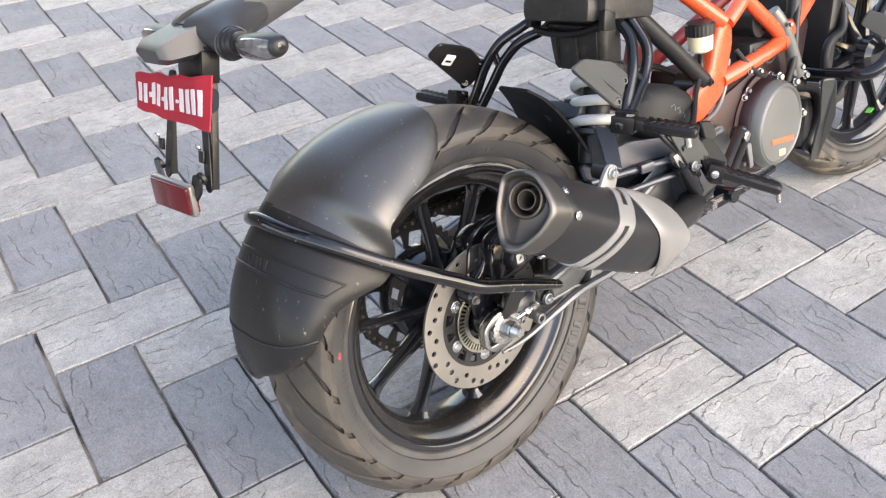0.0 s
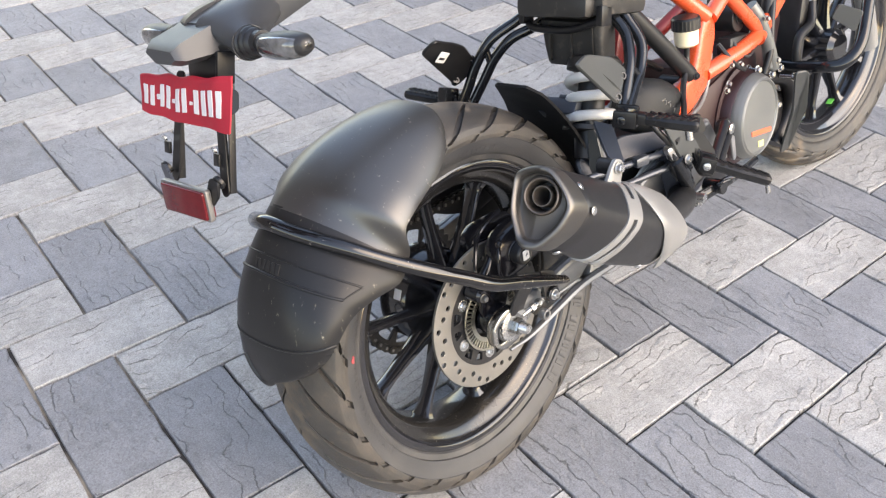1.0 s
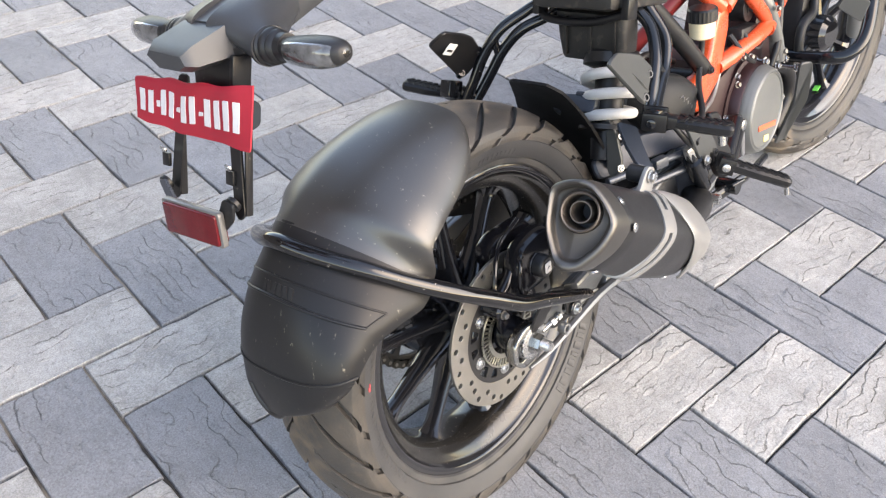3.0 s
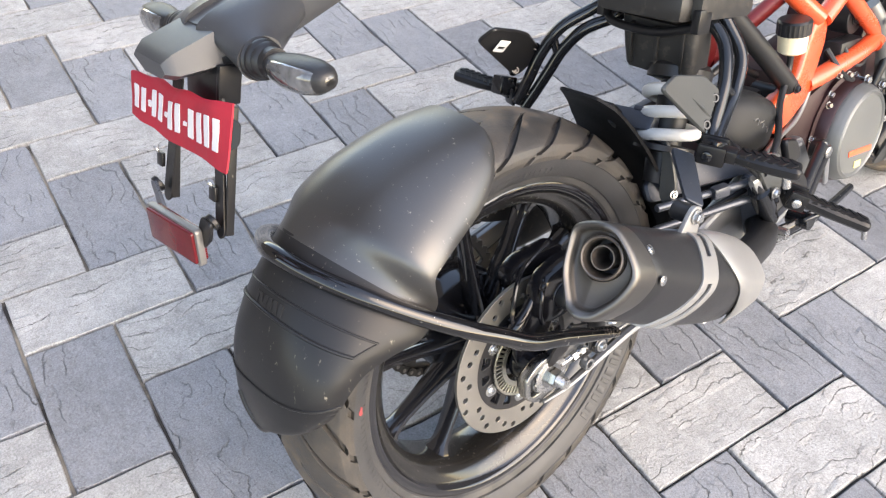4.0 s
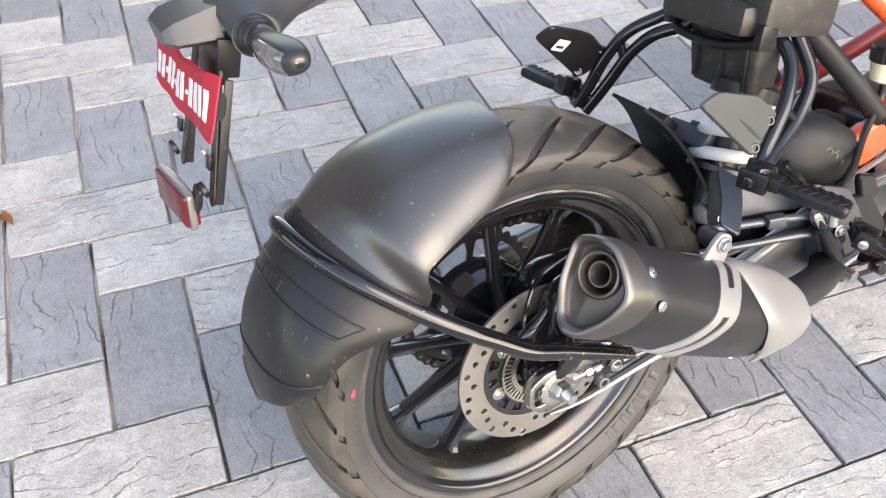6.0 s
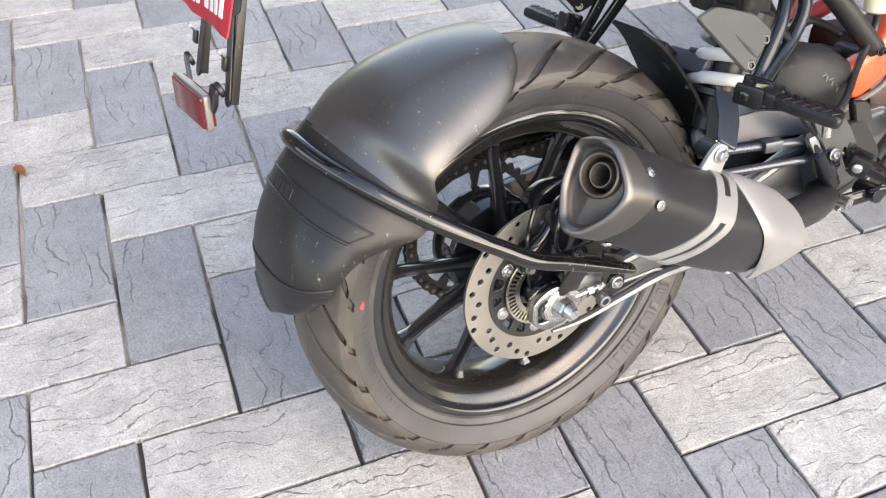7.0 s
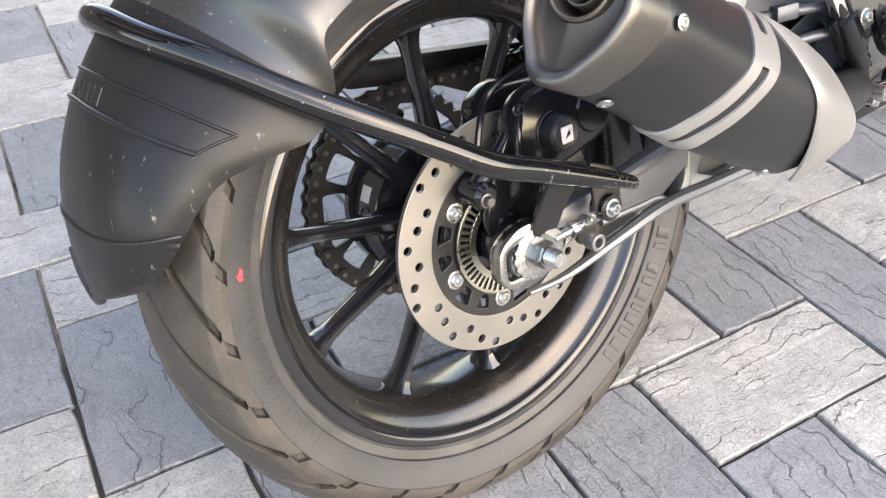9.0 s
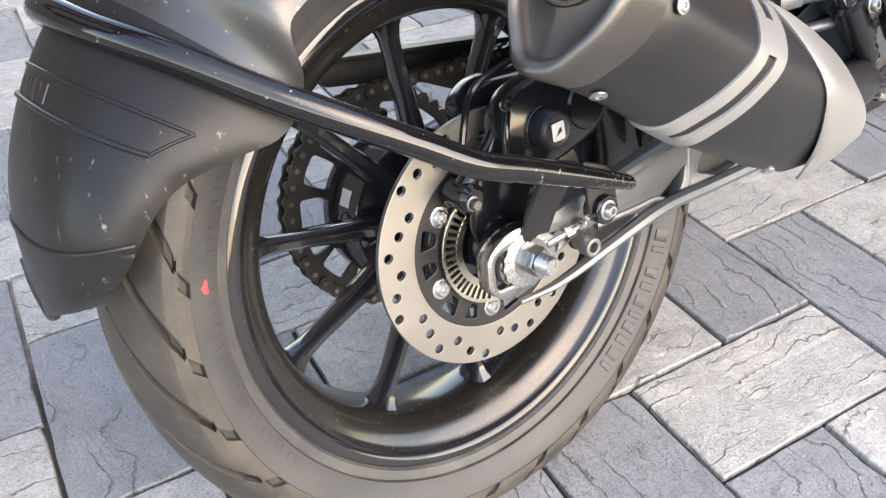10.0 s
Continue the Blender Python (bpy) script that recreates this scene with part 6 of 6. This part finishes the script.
lathe(bm, [(0, 0.0), (0.0, 0.0075), (0.026, 0.0095), (0.028, 0.0150), (0.072, 0.0155), (0.074, 0.0125), (0.080, 0.0135), (0.086, 0.0115), (0.092, 0.0130), (0.098, 0.0105), (0.104, 0.0120), (0.110, 0.0090), (0.116, 0.005), (0.145, 0.005)], m0, q, 22)
master = part("brake_master_cylinder", bm, TUBE, bike, "black rear brake master cylinder")
bm = bmesh.new()
lathe(bm, [(-0.004, 0.006), (0.0, 0.0092), (0.026, 0.0092), (0.028, 0.006)], m0, q, 6)
part("banjo_bolt", bm, ZINC, master, "silver banjo bolt")
bm = bmesh.new()
lathe(bm, [(0, 0.009), (0.018, 0.009)], m1 - q * 0.06, (1, 0.1, 0), 14)
part("clevis", bm, ZINC, master, "silver clevis pin")
bm = bmesh.new()
block(bm, m1 - q * 0.02, (0.020, 0.016, 0.022), (-30, 0, 0), 0.003)
part("clevis_fork", bm, ZINC, master)
bm = bmesh.new()
tube(bm, [(0.180, 0.372, 0.445), (0.176, 0.350, 0.470), (0.160, 0.345, 0.490), (0.130, 0.36, 0.49), (0.10, 0.42, 0.47)], 0.0048, 10)
part("brake_line", bm, BLACK, master, "black brake line from the banjo")
bm = bmesh.new()
bolt(bm, (0.196, 0.392, 0.414), (1, 0, 0), 0.0062, 0.006)
part("cylinder_bolt", bm, ZINC, master)
bm = bmesh.new()
tube(bm, [(0.178, 0.44, 0.314), (0.192, 0.50, 0.318), (0.198, 0.56, 0.318), (0.190, 0.64, 0.312)], 0.0065, 10, 6, [(0.007, 0.012), (0.006, 0.011), (0.006, 0.008), (0.006, 0.007)])
rod(bm, (0.170, 0.492, 0.322), (0.206, 0.492, 0.322), 0.013, seg=24)
tube(bm, [(0.205, 0.47, 0.335), (0.212, 0.49, 0.337), (0.212, 0.51, 0.330), (0.205, 0.525, 0.320)], 0.0028, 8)
part("brake_pedal", bm, TUBE, bike, "black steel brake pedal lever")
bm = bmesh.new()
bolt(bm, (0.160, 0.590, 0.389), (1, 0, 0), 0.0105, 0.011, hexed=True)
part("pivot_bolt", bm, ZINC, rest, "large silver pivot bolt")
bm = bmesh.new()
panel(bm, [(0.158, 0.606, 0.368), (0.158, 0.620, 0.364), (0.156, 0.630, 0.315), (0.156, 0.620, 0.313)], 0.004, 0.004, 0.0008)
part("stay_strip", bm, ZINC, rest, "bright metal strip below the pivot")

# brake fluid reservoir
bm = bmesh.new()
lathe(bm, [(0, 0.014), (0.004, 0.020), (0.030, 0.0215), (0.032, 0.0215)], (0.112, 0.548, 0.550), (0, 0, 1), 36)
tank = part("fluid_reservoir", bm, CREAM, bike, "cream plastic brake fluid reservoir")
bm = bmesh.new()
ring = []
for z, r in ((0.0, 0.0245), (0.018, 0.0245), (0.021, 0.022)):
    ring.append([Vector((0.112 + (r - 0.001 * (i % 2)) * math.cos(a), 0.548 + (r - 0.001 * (i % 2)) * math.sin(a), 0.580 + z)) for i, a in ((j, 2 * math.pi * j / 48) for j in range(48))])
ring_strip(bm, ring)
part("cap", bm, BLACK, tank, "knurled black screw cap")
bm = bmesh.new()
tube(bm, [(0.112, 0.548, 0.552), (0.112, 0.545, 0.52), (0.13, 0.50, 0.49), (0.17, 0.43, 0.47), (0.188, 0.37, 0.45)], 0.0052, 10)
part("hose", bm, BLACK, tank)

# ---- orange trellis frame ----
bm = bmesh.new()
plate(bm, [rounded([(0.528, 0.425), (0.488, 0.450), (0.498, 0.480), (0.538, 0.492), (0.568, 0.508), (0.588, 0.560), (0.602, 0.585), (0.640, 0.580), (0.640, 0.540), (0.618, 0.487), (0.606, 0.458), (0.570, 0.440)], 0.012)], 0.026, Matrix.Translation((0.105, 0, 0)) @ SIDE, 0.007)
tube(bm, [(0.112, 0.616, 0.583), (0.095, 0.575, 0.622), (0.075, 0.52, 0.675)], 0.0145, 16, 4)
tube(bm, [(0.112, 0.628, 0.578), (0.112, 0.660, 0.595), (0.108, 0.70, 0.615), (0.09, 0.80, 0.67)], 0.0145, 16, 4)
tube(bm, [(0.108, 0.610, 0.480), (0.118, 0.66, 0.487), (0.125, 0.74, 0.495), (0.122, 0.81, 0.502)], 0.0145, 16, 4)
tube(bm, [(0.125, 0.78, 0.495), (0.115, 0.85, 0.520), (0.105, 0.93, 0.552), (0.09, 1.02, 0.60)], 0.0155, 16, 4)
tube(bm, [(0.11, 0.690, 0.605), (0.118, 0.74, 0.557), (0.122, 0.80, 0.503)], 0.0125, 16, 4)
trellis = part("trellis_frame", bm, ORANGE, bike, "bright orange tubular trellis frame", sharp=50)
# the far side repeats the orange frame in a red darkened for shade
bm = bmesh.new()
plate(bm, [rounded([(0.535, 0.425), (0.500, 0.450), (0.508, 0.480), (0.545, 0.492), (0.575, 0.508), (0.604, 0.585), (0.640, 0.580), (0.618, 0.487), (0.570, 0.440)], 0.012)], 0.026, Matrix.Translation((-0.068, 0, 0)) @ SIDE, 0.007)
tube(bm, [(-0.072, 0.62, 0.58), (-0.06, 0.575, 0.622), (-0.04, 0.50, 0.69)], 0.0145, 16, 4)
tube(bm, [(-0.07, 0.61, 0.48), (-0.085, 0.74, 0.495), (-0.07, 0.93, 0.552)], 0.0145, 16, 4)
part("far_side_frame", bm, DKRED, trellis, "red-orange tubes of the frame's other side, shade put into their colour")
bm = bmesh.new()
rod(bm, (0.06, 0.545, 0.478), (0.100, 0.545, 0.478), 0.018, seg=24)
block(bm, (0.06, 0.50, 0.47), (0.05, 0.06, 0.05), bevel=0.01)
part("mount_lug", bm, INK, trellis, "black rubber mounting lug")
bm = bmesh.new()
bolt(bm, (0.096, 0.552, 0.470), (1, -0.2, 0.1), 0.0095, 0.008)
part("mount_bolt", bm, GOLDZ, trellis)
bm = bmesh.new()
bolt(bm, (0.108, 0.745, 0.545), (1, 0, 0), 0.009, 0.008)
rod(bm, (0.06, 0.745, 0.545), (0.108, 0.745, 0.545), 0.026, seg=26)
part("coil_mount", bm, BLACK, trellis, "round black mount between the tubes")

# ---- engine ----
bm = bmesh.new()
block(bm, (0.02, 0.72, 0.36), (0.17, 0.26, 0.20), (10, 0, 0), 0.03)
engine = part("engine", bm, ENGINE, bike, "dark brown-black single-cylinder engine")
bm = bmesh.new()
block(bm, (0.02, 0.86, 0.42), (0.15, 0.14, 0.22), (-20, 0, 0), 0.02)
part("cylinder", bm, ENGINE, engine)
bm = bmesh.new()
block(bm, (0.03, 0.66, 0.46), (0.13, 0.14, 0.05), (-8, 0, 0), 0.015)
part("gearbox_top", bm, ENGINE, engine)
bm = bmesh.new()
tube(bm, [(0.115, 0.775, 0.560), (0.125, 0.790, 0.530), (0.130, 0.818, 0.470), (0.128, 0.842, 0.420)], 0.0125, 16, 4)
part("coolant_pipe", bm, COVER, engine, "grey metal coolant pipe")
for x, y, z, r in ((0.142, 0.786, 0.532, 0.006), (0.140, 0.835, 0.437, 0.007), (0.132, 0.700, 0.470, 0.006), (0.132, 0.665, 0.480, 0.005), (0.135, 0.640, 0.440, 0.006)):
    bm = bmesh.new()
    bolt(bm, (x, y, z), (1, -0.2, 0.2), r * 0.75, 0.005, hexed=True)
    part("flange_bolt", bm, PIN, engine)
for line, r in (([(0.118, 0.700, 0.512), (0.130, 0.705, 0.490), (0.134, 0.730, 0.478), (0.128, 0.765, 0.490), (0.118, 0.790, 0.515)], 0.0035), ([(0.11, 0.66, 0.52), (0.128, 0.668, 0.492), (0.132, 0.690, 0.470), (0.130, 0.720, 0.455)], 0.0045)):
    bm = bmesh.new()
    tube(bm, line, r, 8)
    part("wire", bm, BLACK, engine)
bm = bmesh.new()
block(bm, (0.105, 0.725, 0.500), (0.03, 0.075, 0.035), (-8, 0, 0), 0.008)
part("ignition_cover", bm, BLACK, engine, "black plastic cover over the cylinder base")
bm = bmesh.new()
CC = Vector((0.0, 0.744, 0.353))
lathe(bm, [(0.03, 0.088), (0.06, 0.093), (0.098, 0.093), (0.100, 0.0975), (0.108, 0.0975), (0.110, 0.0895), (0.126, 0.0865), (0.130, 0.083)], CC, (1, 0, 0), 56)
part("clutch_case", bm, ENGINE, engine, "dark clutch case")
bm = bmesh.new()
lathe(bm, [(0.129, 0.0820), (0.142, 0.0805), (0.149, 0.0760), (0.1500, 0.0700), (0.1480, 0.0685), (0.1480, 0.0)], CC, (1, 0, 0), 64)
cover = part("clutch_cover", bm, COVER, engine, "round grey clutch cover")
bm = bmesh.new()
lathe(bm, [(0.1285, 0.0835), (0.1330, 0.0840), (0.1480, 0.0765), (0.1515, 0.0720), (0.1500, 0.0700), (0.1300, 0.0800)], CC, (1, 0, 0), 64, loop=True)
part("cover_rim", bm, COVER, cover, "bevelled metal rim")
bm = bmesh.new()
plate(bm, [[(-0.034, -0.029), (0.046, -0.046), (0.046, -0.036), (-0.034, -0.019)]], 0.0012, Matrix.Translation(CC + Vector((0.1489, 0, 0))) @ SIDE, 0.0002)
part("orange_bar", bm, STRIPE, cover)
bm = bmesh.new()
plate(bm, [[(-0.008, -0.060), (0.014, -0.0645), (0.014, -0.052), (-0.008, -0.0475)]], 0.0012, Matrix.Translation(CC + Vector((0.1489, 0, 0))) @ SIDE, 0.0002)
part("yellow_label", bm, YELLOW, cover)
for i in range(7):
    bm = bmesh.new()
    a = radians(20 + 50 * i)
    bolt(bm, CC + Vector((0.108, 0.0935 * math.cos(a), 0.091 * math.sin(a))), (1, 0, 0), 0.005, 0.006, hexed=True)
    part("case_bolt", bm, ZINC, engine)
for line, r in (([(0.13, 0.80, 0.42), (0.135, 0.815, 0.46), (0.13, 0.83, 0.51), (0.12, 0.86, 0.56), (0.1, 0.92, 0.62)], 0.007), ([(0.11, 0.84, 0.50), (0.115, 0.85, 0.55), (0.10, 0.88, 0.62)], 0.013)):
    bm = bmesh.new()
    tube(bm, line, r, 10)
    part("hose", bm, BLACK, engine, "black rubber hose")
bm = bmesh.new()
tube(bm, [(0.075, 0.975, 0.380), (0.12, 0.965, 0.382), (0.18, 0.955, 0.388), (0.218, 0.965, 0.395), (0.235, 1.00, 0.425), (0.225, 1.06, 0.50)], 0.0125, 14)
part("crash_bar", bm, TUBE, bike, "matt black crash bar")
bm = bmesh.new()
panel(bm, [(0.150, 0.895, 0.395), (0.165, 0.925, 0.390), (0.150, 0.955, 0.300), (0.085, 1.015, 0.175), (0.062, 1.020, 0.155), (0.085, 0.985, 0.200), (0.135, 0.920, 0.300)], 0.006, 0.012, 0.002)
part("belly_spoiler", bm, GREY, bike, "grey plastic belly spoiler fin")
bm = bmesh.new()
panel(bm, [(0.13, 1.02, 0.56), (0.16, 1.12, 0.50), (0.15, 1.20, 0.53), (0.12, 1.16, 0.64), (0.11, 1.05, 0.66)], 0.008, 0.02, 0.003)
part("radiator_shroud", bm, GREY, bike, "grey radiator shroud")
bm = bmesh.new()
block(bm, (0.0, 1.02, 0.44), (0.22, 0.04, 0.20), (-15, 0, 0), 0.01)
part("radiator", bm, BLACK, bike, "black radiator")
for line, paint, lab in (([(0.106, 1.395, 0.300), (0.115, 1.347, 0.403), (0.119, 1.270, 0.570), (0.122, 1.200, 0.720)], SATIN, "pale grey front fork leg"), ([(-0.090, 1.425, 0.300), (-0.085, 1.378, 0.403), (-0.080, 1.300, 0.570), (-0.076, 1.230, 0.720)], BLACK, "dark front fork leg")):
    bm = bmesh.new()
    tube(bm, line, 0.021, 20, 4, [(0.026, 0.026), (0.021, 0.021), (0.021, 0.021), (0.024, 0.024)])
    part("fork_leg", bm, paint, bike, lab)
bm = bmesh.new()
panel(bm, [(0.186, 0.971, 0.484), (0.200, 0.975, 0.512), (0.238, 1.002, 0.490), (0.226, 0.994, 0.450)], 0.005, 0.006, 0.0015)
part("shroud_wing", bm, GREY, bike, "grey plastic wing of the radiator shroud")
bm = bmesh.new()
tube(bm, [(0.11, 1.06, 0.49), (0.12, 1.035, 0.455), (0.12, 0.986, 0.443), (0.12, 0.970, 0.420), (0.12, 0.968, 0.388)], 0.0095, 14)
part("radiator_hose", bm, MATT, bike, "dull black rubber radiator hose")
bm = bmesh.new()
panel(bm, [(0.128, 0.803, 0.490), (0.128, 0.828, 0.482), (0.128, 0.836, 0.418), (0.128, 0.816, 0.424)], 0.014, 0.005, 0.002)
part("cylinder_stay", bm, COVER, engine, "grey cast engine stay")
for y, z in ((0.774, 0.436), (0.833, 0.408), (0.870, 0.410), (0.860, 0.335), (0.934, 0.370)):
    bm = bmesh.new()
    rod(bm, (0.10, y, z), (0.130, y, z), 0.004, seg=12)
    bolt(bm, (0.129, y, z), (1, -0.1, 0.1), 0.0065, 0.006, hexed=True)
    part("stay_bolt", bm, ZINC, engine)
bm = bmesh.new()
block(bm, (0.02, 1.02, 0.245), (0.09, 0.09, 0.12), (-20, 0, 12), 0.03)
tube(bm, [(0.05, 0.95, 0.36), (0.07, 1.03, 0.33), (0.07, 1.05, 0.26), (0.06, 0.99, 0.19)], 0.019, 16)
part("sump_cover", bm, INK, engine, "black casting below the cylinder")
# side stand on the far side
bm = bmesh.new()
tube(bm, [(-0.09, 0.56, 0.27), (-0.16, 0.50, 0.16), (-0.245, 0.44, 0.062)], 0.012, 12, 3)
block(bm, (-0.250, 0.435, 0.066), (0.045, 0.06, 0.008), (0, 14, 0), 0.003)
part("side_stand", bm, TUBE, bike, "black steel side stand")

# ---- front wheel ----
FA = Vector((0.0, 1.365, 0.303))


def steer(bm, rest_on_ground=False):
    """Turns the front wheel a little to the right about its upright axis."""
    turn = Matrix.Translation(FA) @ Matrix.Rotation(radians(-10), 4, "Z") @ Matrix.Translation(-FA)
    for v in bm.verts:
        v.co = settle(turn @ v.co) if rest_on_ground else turn @ v.co


bm = bmesh.new()
rim_mesh(bm, FA, 0.74)
steer(bm)
front = part("front_wheel", bm, WHEEL, bike, "gloss black cast front wheel")
bm = bmesh.new()
tyre_mesh(bm, 416, 16, False, FA)
for v in bm.verts:
    v.co.x *= 0.74
steer(bm, True)
part("tyre", bm, RUBBER, front, "black front tyre", sharp=45)
for i in range(10):
    bm = bmesh.new()
    a = radians(27 + 36 * i)
    rings = []
    for r, w, t in ((0.035, 0.03, 0.05), (0.08, 0.018, 0.034), (0.15, 0.014, 0.024), (0.182, 0.02, 0.03), (0.190, 0.03, 0.04)):
        c = FA + Vector((0, -r * math.sin(a), r * math.cos(a)))
        tan = Vector((0, -math.cos(a), -math.sin(a)))
        rings.append([c + tan * (u * w) + Vector((v * t, 0, 0)) for u, v in ((-0.5, -0.25), (-0.25, -0.5), (0.25, -0.5), (0.5, -0.25), (0.5, 0.25), (0.25, 0.5), (-0.25, 0.5), (-0.5, 0.25))])
    ring_strip(bm, rings)
    steer(bm)
    part("spoke", bm, WHEEL, front)
bm = bmesh.new()
lathe(bm, [(-0.06, 0.03), (-0.05, 0.042), (0.05, 0.042), (0.06, 0.03)], FA, (1, 0, 0), 36)
steer(bm)
part("hub", bm, WHEEL, front)
bm = bmesh.new()
plate(bm, [circle(FA.y, FA.z, 0.15, 72), circle(FA.y, FA.z, 0.115, 60)], 0.0045, Matrix.Translation((-0.065, 0, 0)) @ SIDE, 0.0005)
steer(bm)
part("brake_disc", bm, STEEL, front, "steel front brake disc")
bm = bmesh.new()
panel(bm, [(0.002, 1.420, 0.128), (0.016, 1.422, 0.128), (0.018, 1.438, 0.136), (0.004, 1.436, 0.136)], 0.003, 0.002, 0.0005)
part("green_tag", bm, GREEN, front, "small bright green tag")

# ---- a dry leaf on the paving ----
bm = bmesh.new()
rows = []
for i in range(9):
    f = i / 8
    w = 0.010 * math.sin(math.pi * min(1, f * 0.95 + 0.03)) ** 0.8
    rows.append([Vector((f * 0.045 - 0.0225, v * w, 0.004 + 0.006 * v * v + 0.004 * math.sin(3 * f))) for v in (-1, -0.5, 0, 0.5, 1)])
vs = [[bm.verts.new(p) for p in r] for r in rows]
for a, b in zip(vs, vs[1:]):
    for i in range(4):
        bm.faces.new((a[i], a[i + 1], b[i + 1], b[i]))
bmesh.ops.solidify(bm, geom=bm.faces[:], thickness=0.0005)
me = bpy.data.meshes.new("fallen_leaf")
bm.to_mesh(me)
bm.free()
me.materials.append(LEAF)
leaf = tagged(new("fallen_leaf", me), "small dry reddish-brown leaf lying on the paving", "leaf")
leaf.matrix_basis = pose(-0.962, -0.580, 0.001, 0, 0, 20)

# ---- paving: herringbone of light and dark blocks ----
CELL, CROSS, TURN_P, P0 = 0.15364, 0.1527, radians(81.97), Vector((0.6570, -0.8152))
GAP = 0.0042


def paver_mesh(name, rng, mat):
    """One block: worn top edge, chamfer and sides; its long way along x."""
    lx, ly = CELL - GAP / 2, (CELL - GAP) / 2
    per = [(u, -1) for u in (-1, -0.8, -0.55, -0.3, -0.1, 0.15, 0.4, 0.62, 0.85)] + [(1, v) for v in (-1, -0.6, -0.15, 0.3, 0.7)]
    per += [(-u, -v) for u, v in per]
    rings = []
    jit = []
    for _ in per:
        chip = rng.uniform(0.001, 0.003) if rng.random() < 0.09 else 0.0
        jit.append((rng.uniform(-0.0014, 0.0006) - chip, rng.uniform(-0.0014, 0.0006) - chip))
    for inset, z, amount in ((0.0020, 0.0, 1.6), (0.0006, -0.0016, 1.0), (0.0, -0.0095, 0.6), (0.0, -0.055, 0.0)):
        ring = []
        for (u, v), (a, b) in zip(per, jit):
            x = u * lx - math.copysign(inset, u) * (abs(u) == 1) + a * amount * (abs(u) == 1) * u
            y = v * ly - math.copysign(inset, v) * (abs(v) == 1) + b * amount * (abs(v) == 1) * v
            ring.append((x, y, z))
        rings.append(ring)
    n = len(per)
    verts = [p for r in rings for p in r]
    faces = [tuple(range(n))]
    for k in range(3):
        for i in range(n):
            j = (i + 1) % n
            faces.append((k * n + i, (k + 1) * n + i, (k + 1) * n + j, k * n + j))
    me = bpy.data.meshes.new(name)
    me.from_pydata(verts, [], faces)
    layer = me.uv_layers.new(name="face")
    for lp in me.loops:
        p = me.vertices[lp.vertex_index].co
        layer.data[lp.index].uv = (p.x, p.y)
    me.materials.append(mat)
    return me


rng = random.Random(4)
kinds = {0: [paver_mesh("paving_block", rng, PAVER_LIGHT) for _ in range(5)], 1: [paver_mesh("paving_block", rng, PAVER_DARK) for _ in range(5)]}
spots = []
for i in range(-60, 61):
    for j in range(-60, 61):
        d = (i + j) % 4
        if d == 2:
            c, kind, turn = Vector((i + 1, j + 0.5)), 0, TURN_P
        elif d == 0:
            c, kind, turn = Vector((i + 0.5, j + 1)), 1, TURN_P + math.pi / 2
        else:
            continue
        c = Vector((c.x * CELL, c.y * CROSS))
        w = Vector((c.x * math.cos(TURN_P) - c.y * math.sin(TURN_P), c.x * math.sin(TURN_P) + c.y * math.cos(TURN_P))) + P0
        if (w - Vector((-0.4, 0.4))).length < 5.5:
            spots.append(((w - Vector((-0.45, 0.25))).length, w, kind, turn))
spots.sort(key=lambda s: s[0])
pavement = tagged(new("pavement"), "herringbone paving of light cream and blue-grey slate-textured blocks", "paving", kind="structure")
rest_data = {0: ([], [], []), 1: ([], [], [])}
for k, (dist, w, kind, turn) in enumerate(spots):
    m = Matrix.Translation((w.x, w.y, rng.uniform(-0.0012, 0.0012))) @ Matrix.Rotation(turn + (math.pi if rng.random() < 0.5 else 0), 4, "Z") @ Euler((rng.gauss(0, 0.004), rng.gauss(0, 0.003), rng.gauss(0, 0.002))).to_matrix().to_4x4()
    me = kinds[kind][rng.randrange(5)]
    if k < 300:
        ob = new("paving_block", me)
        ob.parent = pavement
        ob.matrix_basis = m
    else:
        vs, fs, uvs = rest_data[kind]
        b = len(vs)
        vs.extend(tuple(m @ v.co) for v in me.vertices)
        for p in me.polygons:
            fs.append(tuple(b + q for q in p.vertices))
            uvs.extend((me.vertices[q].co.x, me.vertices[q].co.y) for q in p.vertices)
for kind, mat, lab in ((0, PAVER_LIGHT, "light cream paving blocks further off"), (1, PAVER_DARK, "blue-grey paving blocks further off")):
    vs, fs, uvs = rest_data[kind]
    me = bpy.data.meshes.new("far_paving")
    me.from_pydata(vs, [], fs)
    layer = me.uv_layers.new(name="face")
    layer.data.foreach_set("uv", np.array(uvs, dtype=np.float32).ravel())
    me.materials.append(mat)
    ob = new("far_paving", me)
    ob.parent = pavement
    tagged(ob, lab, kind="stuff")
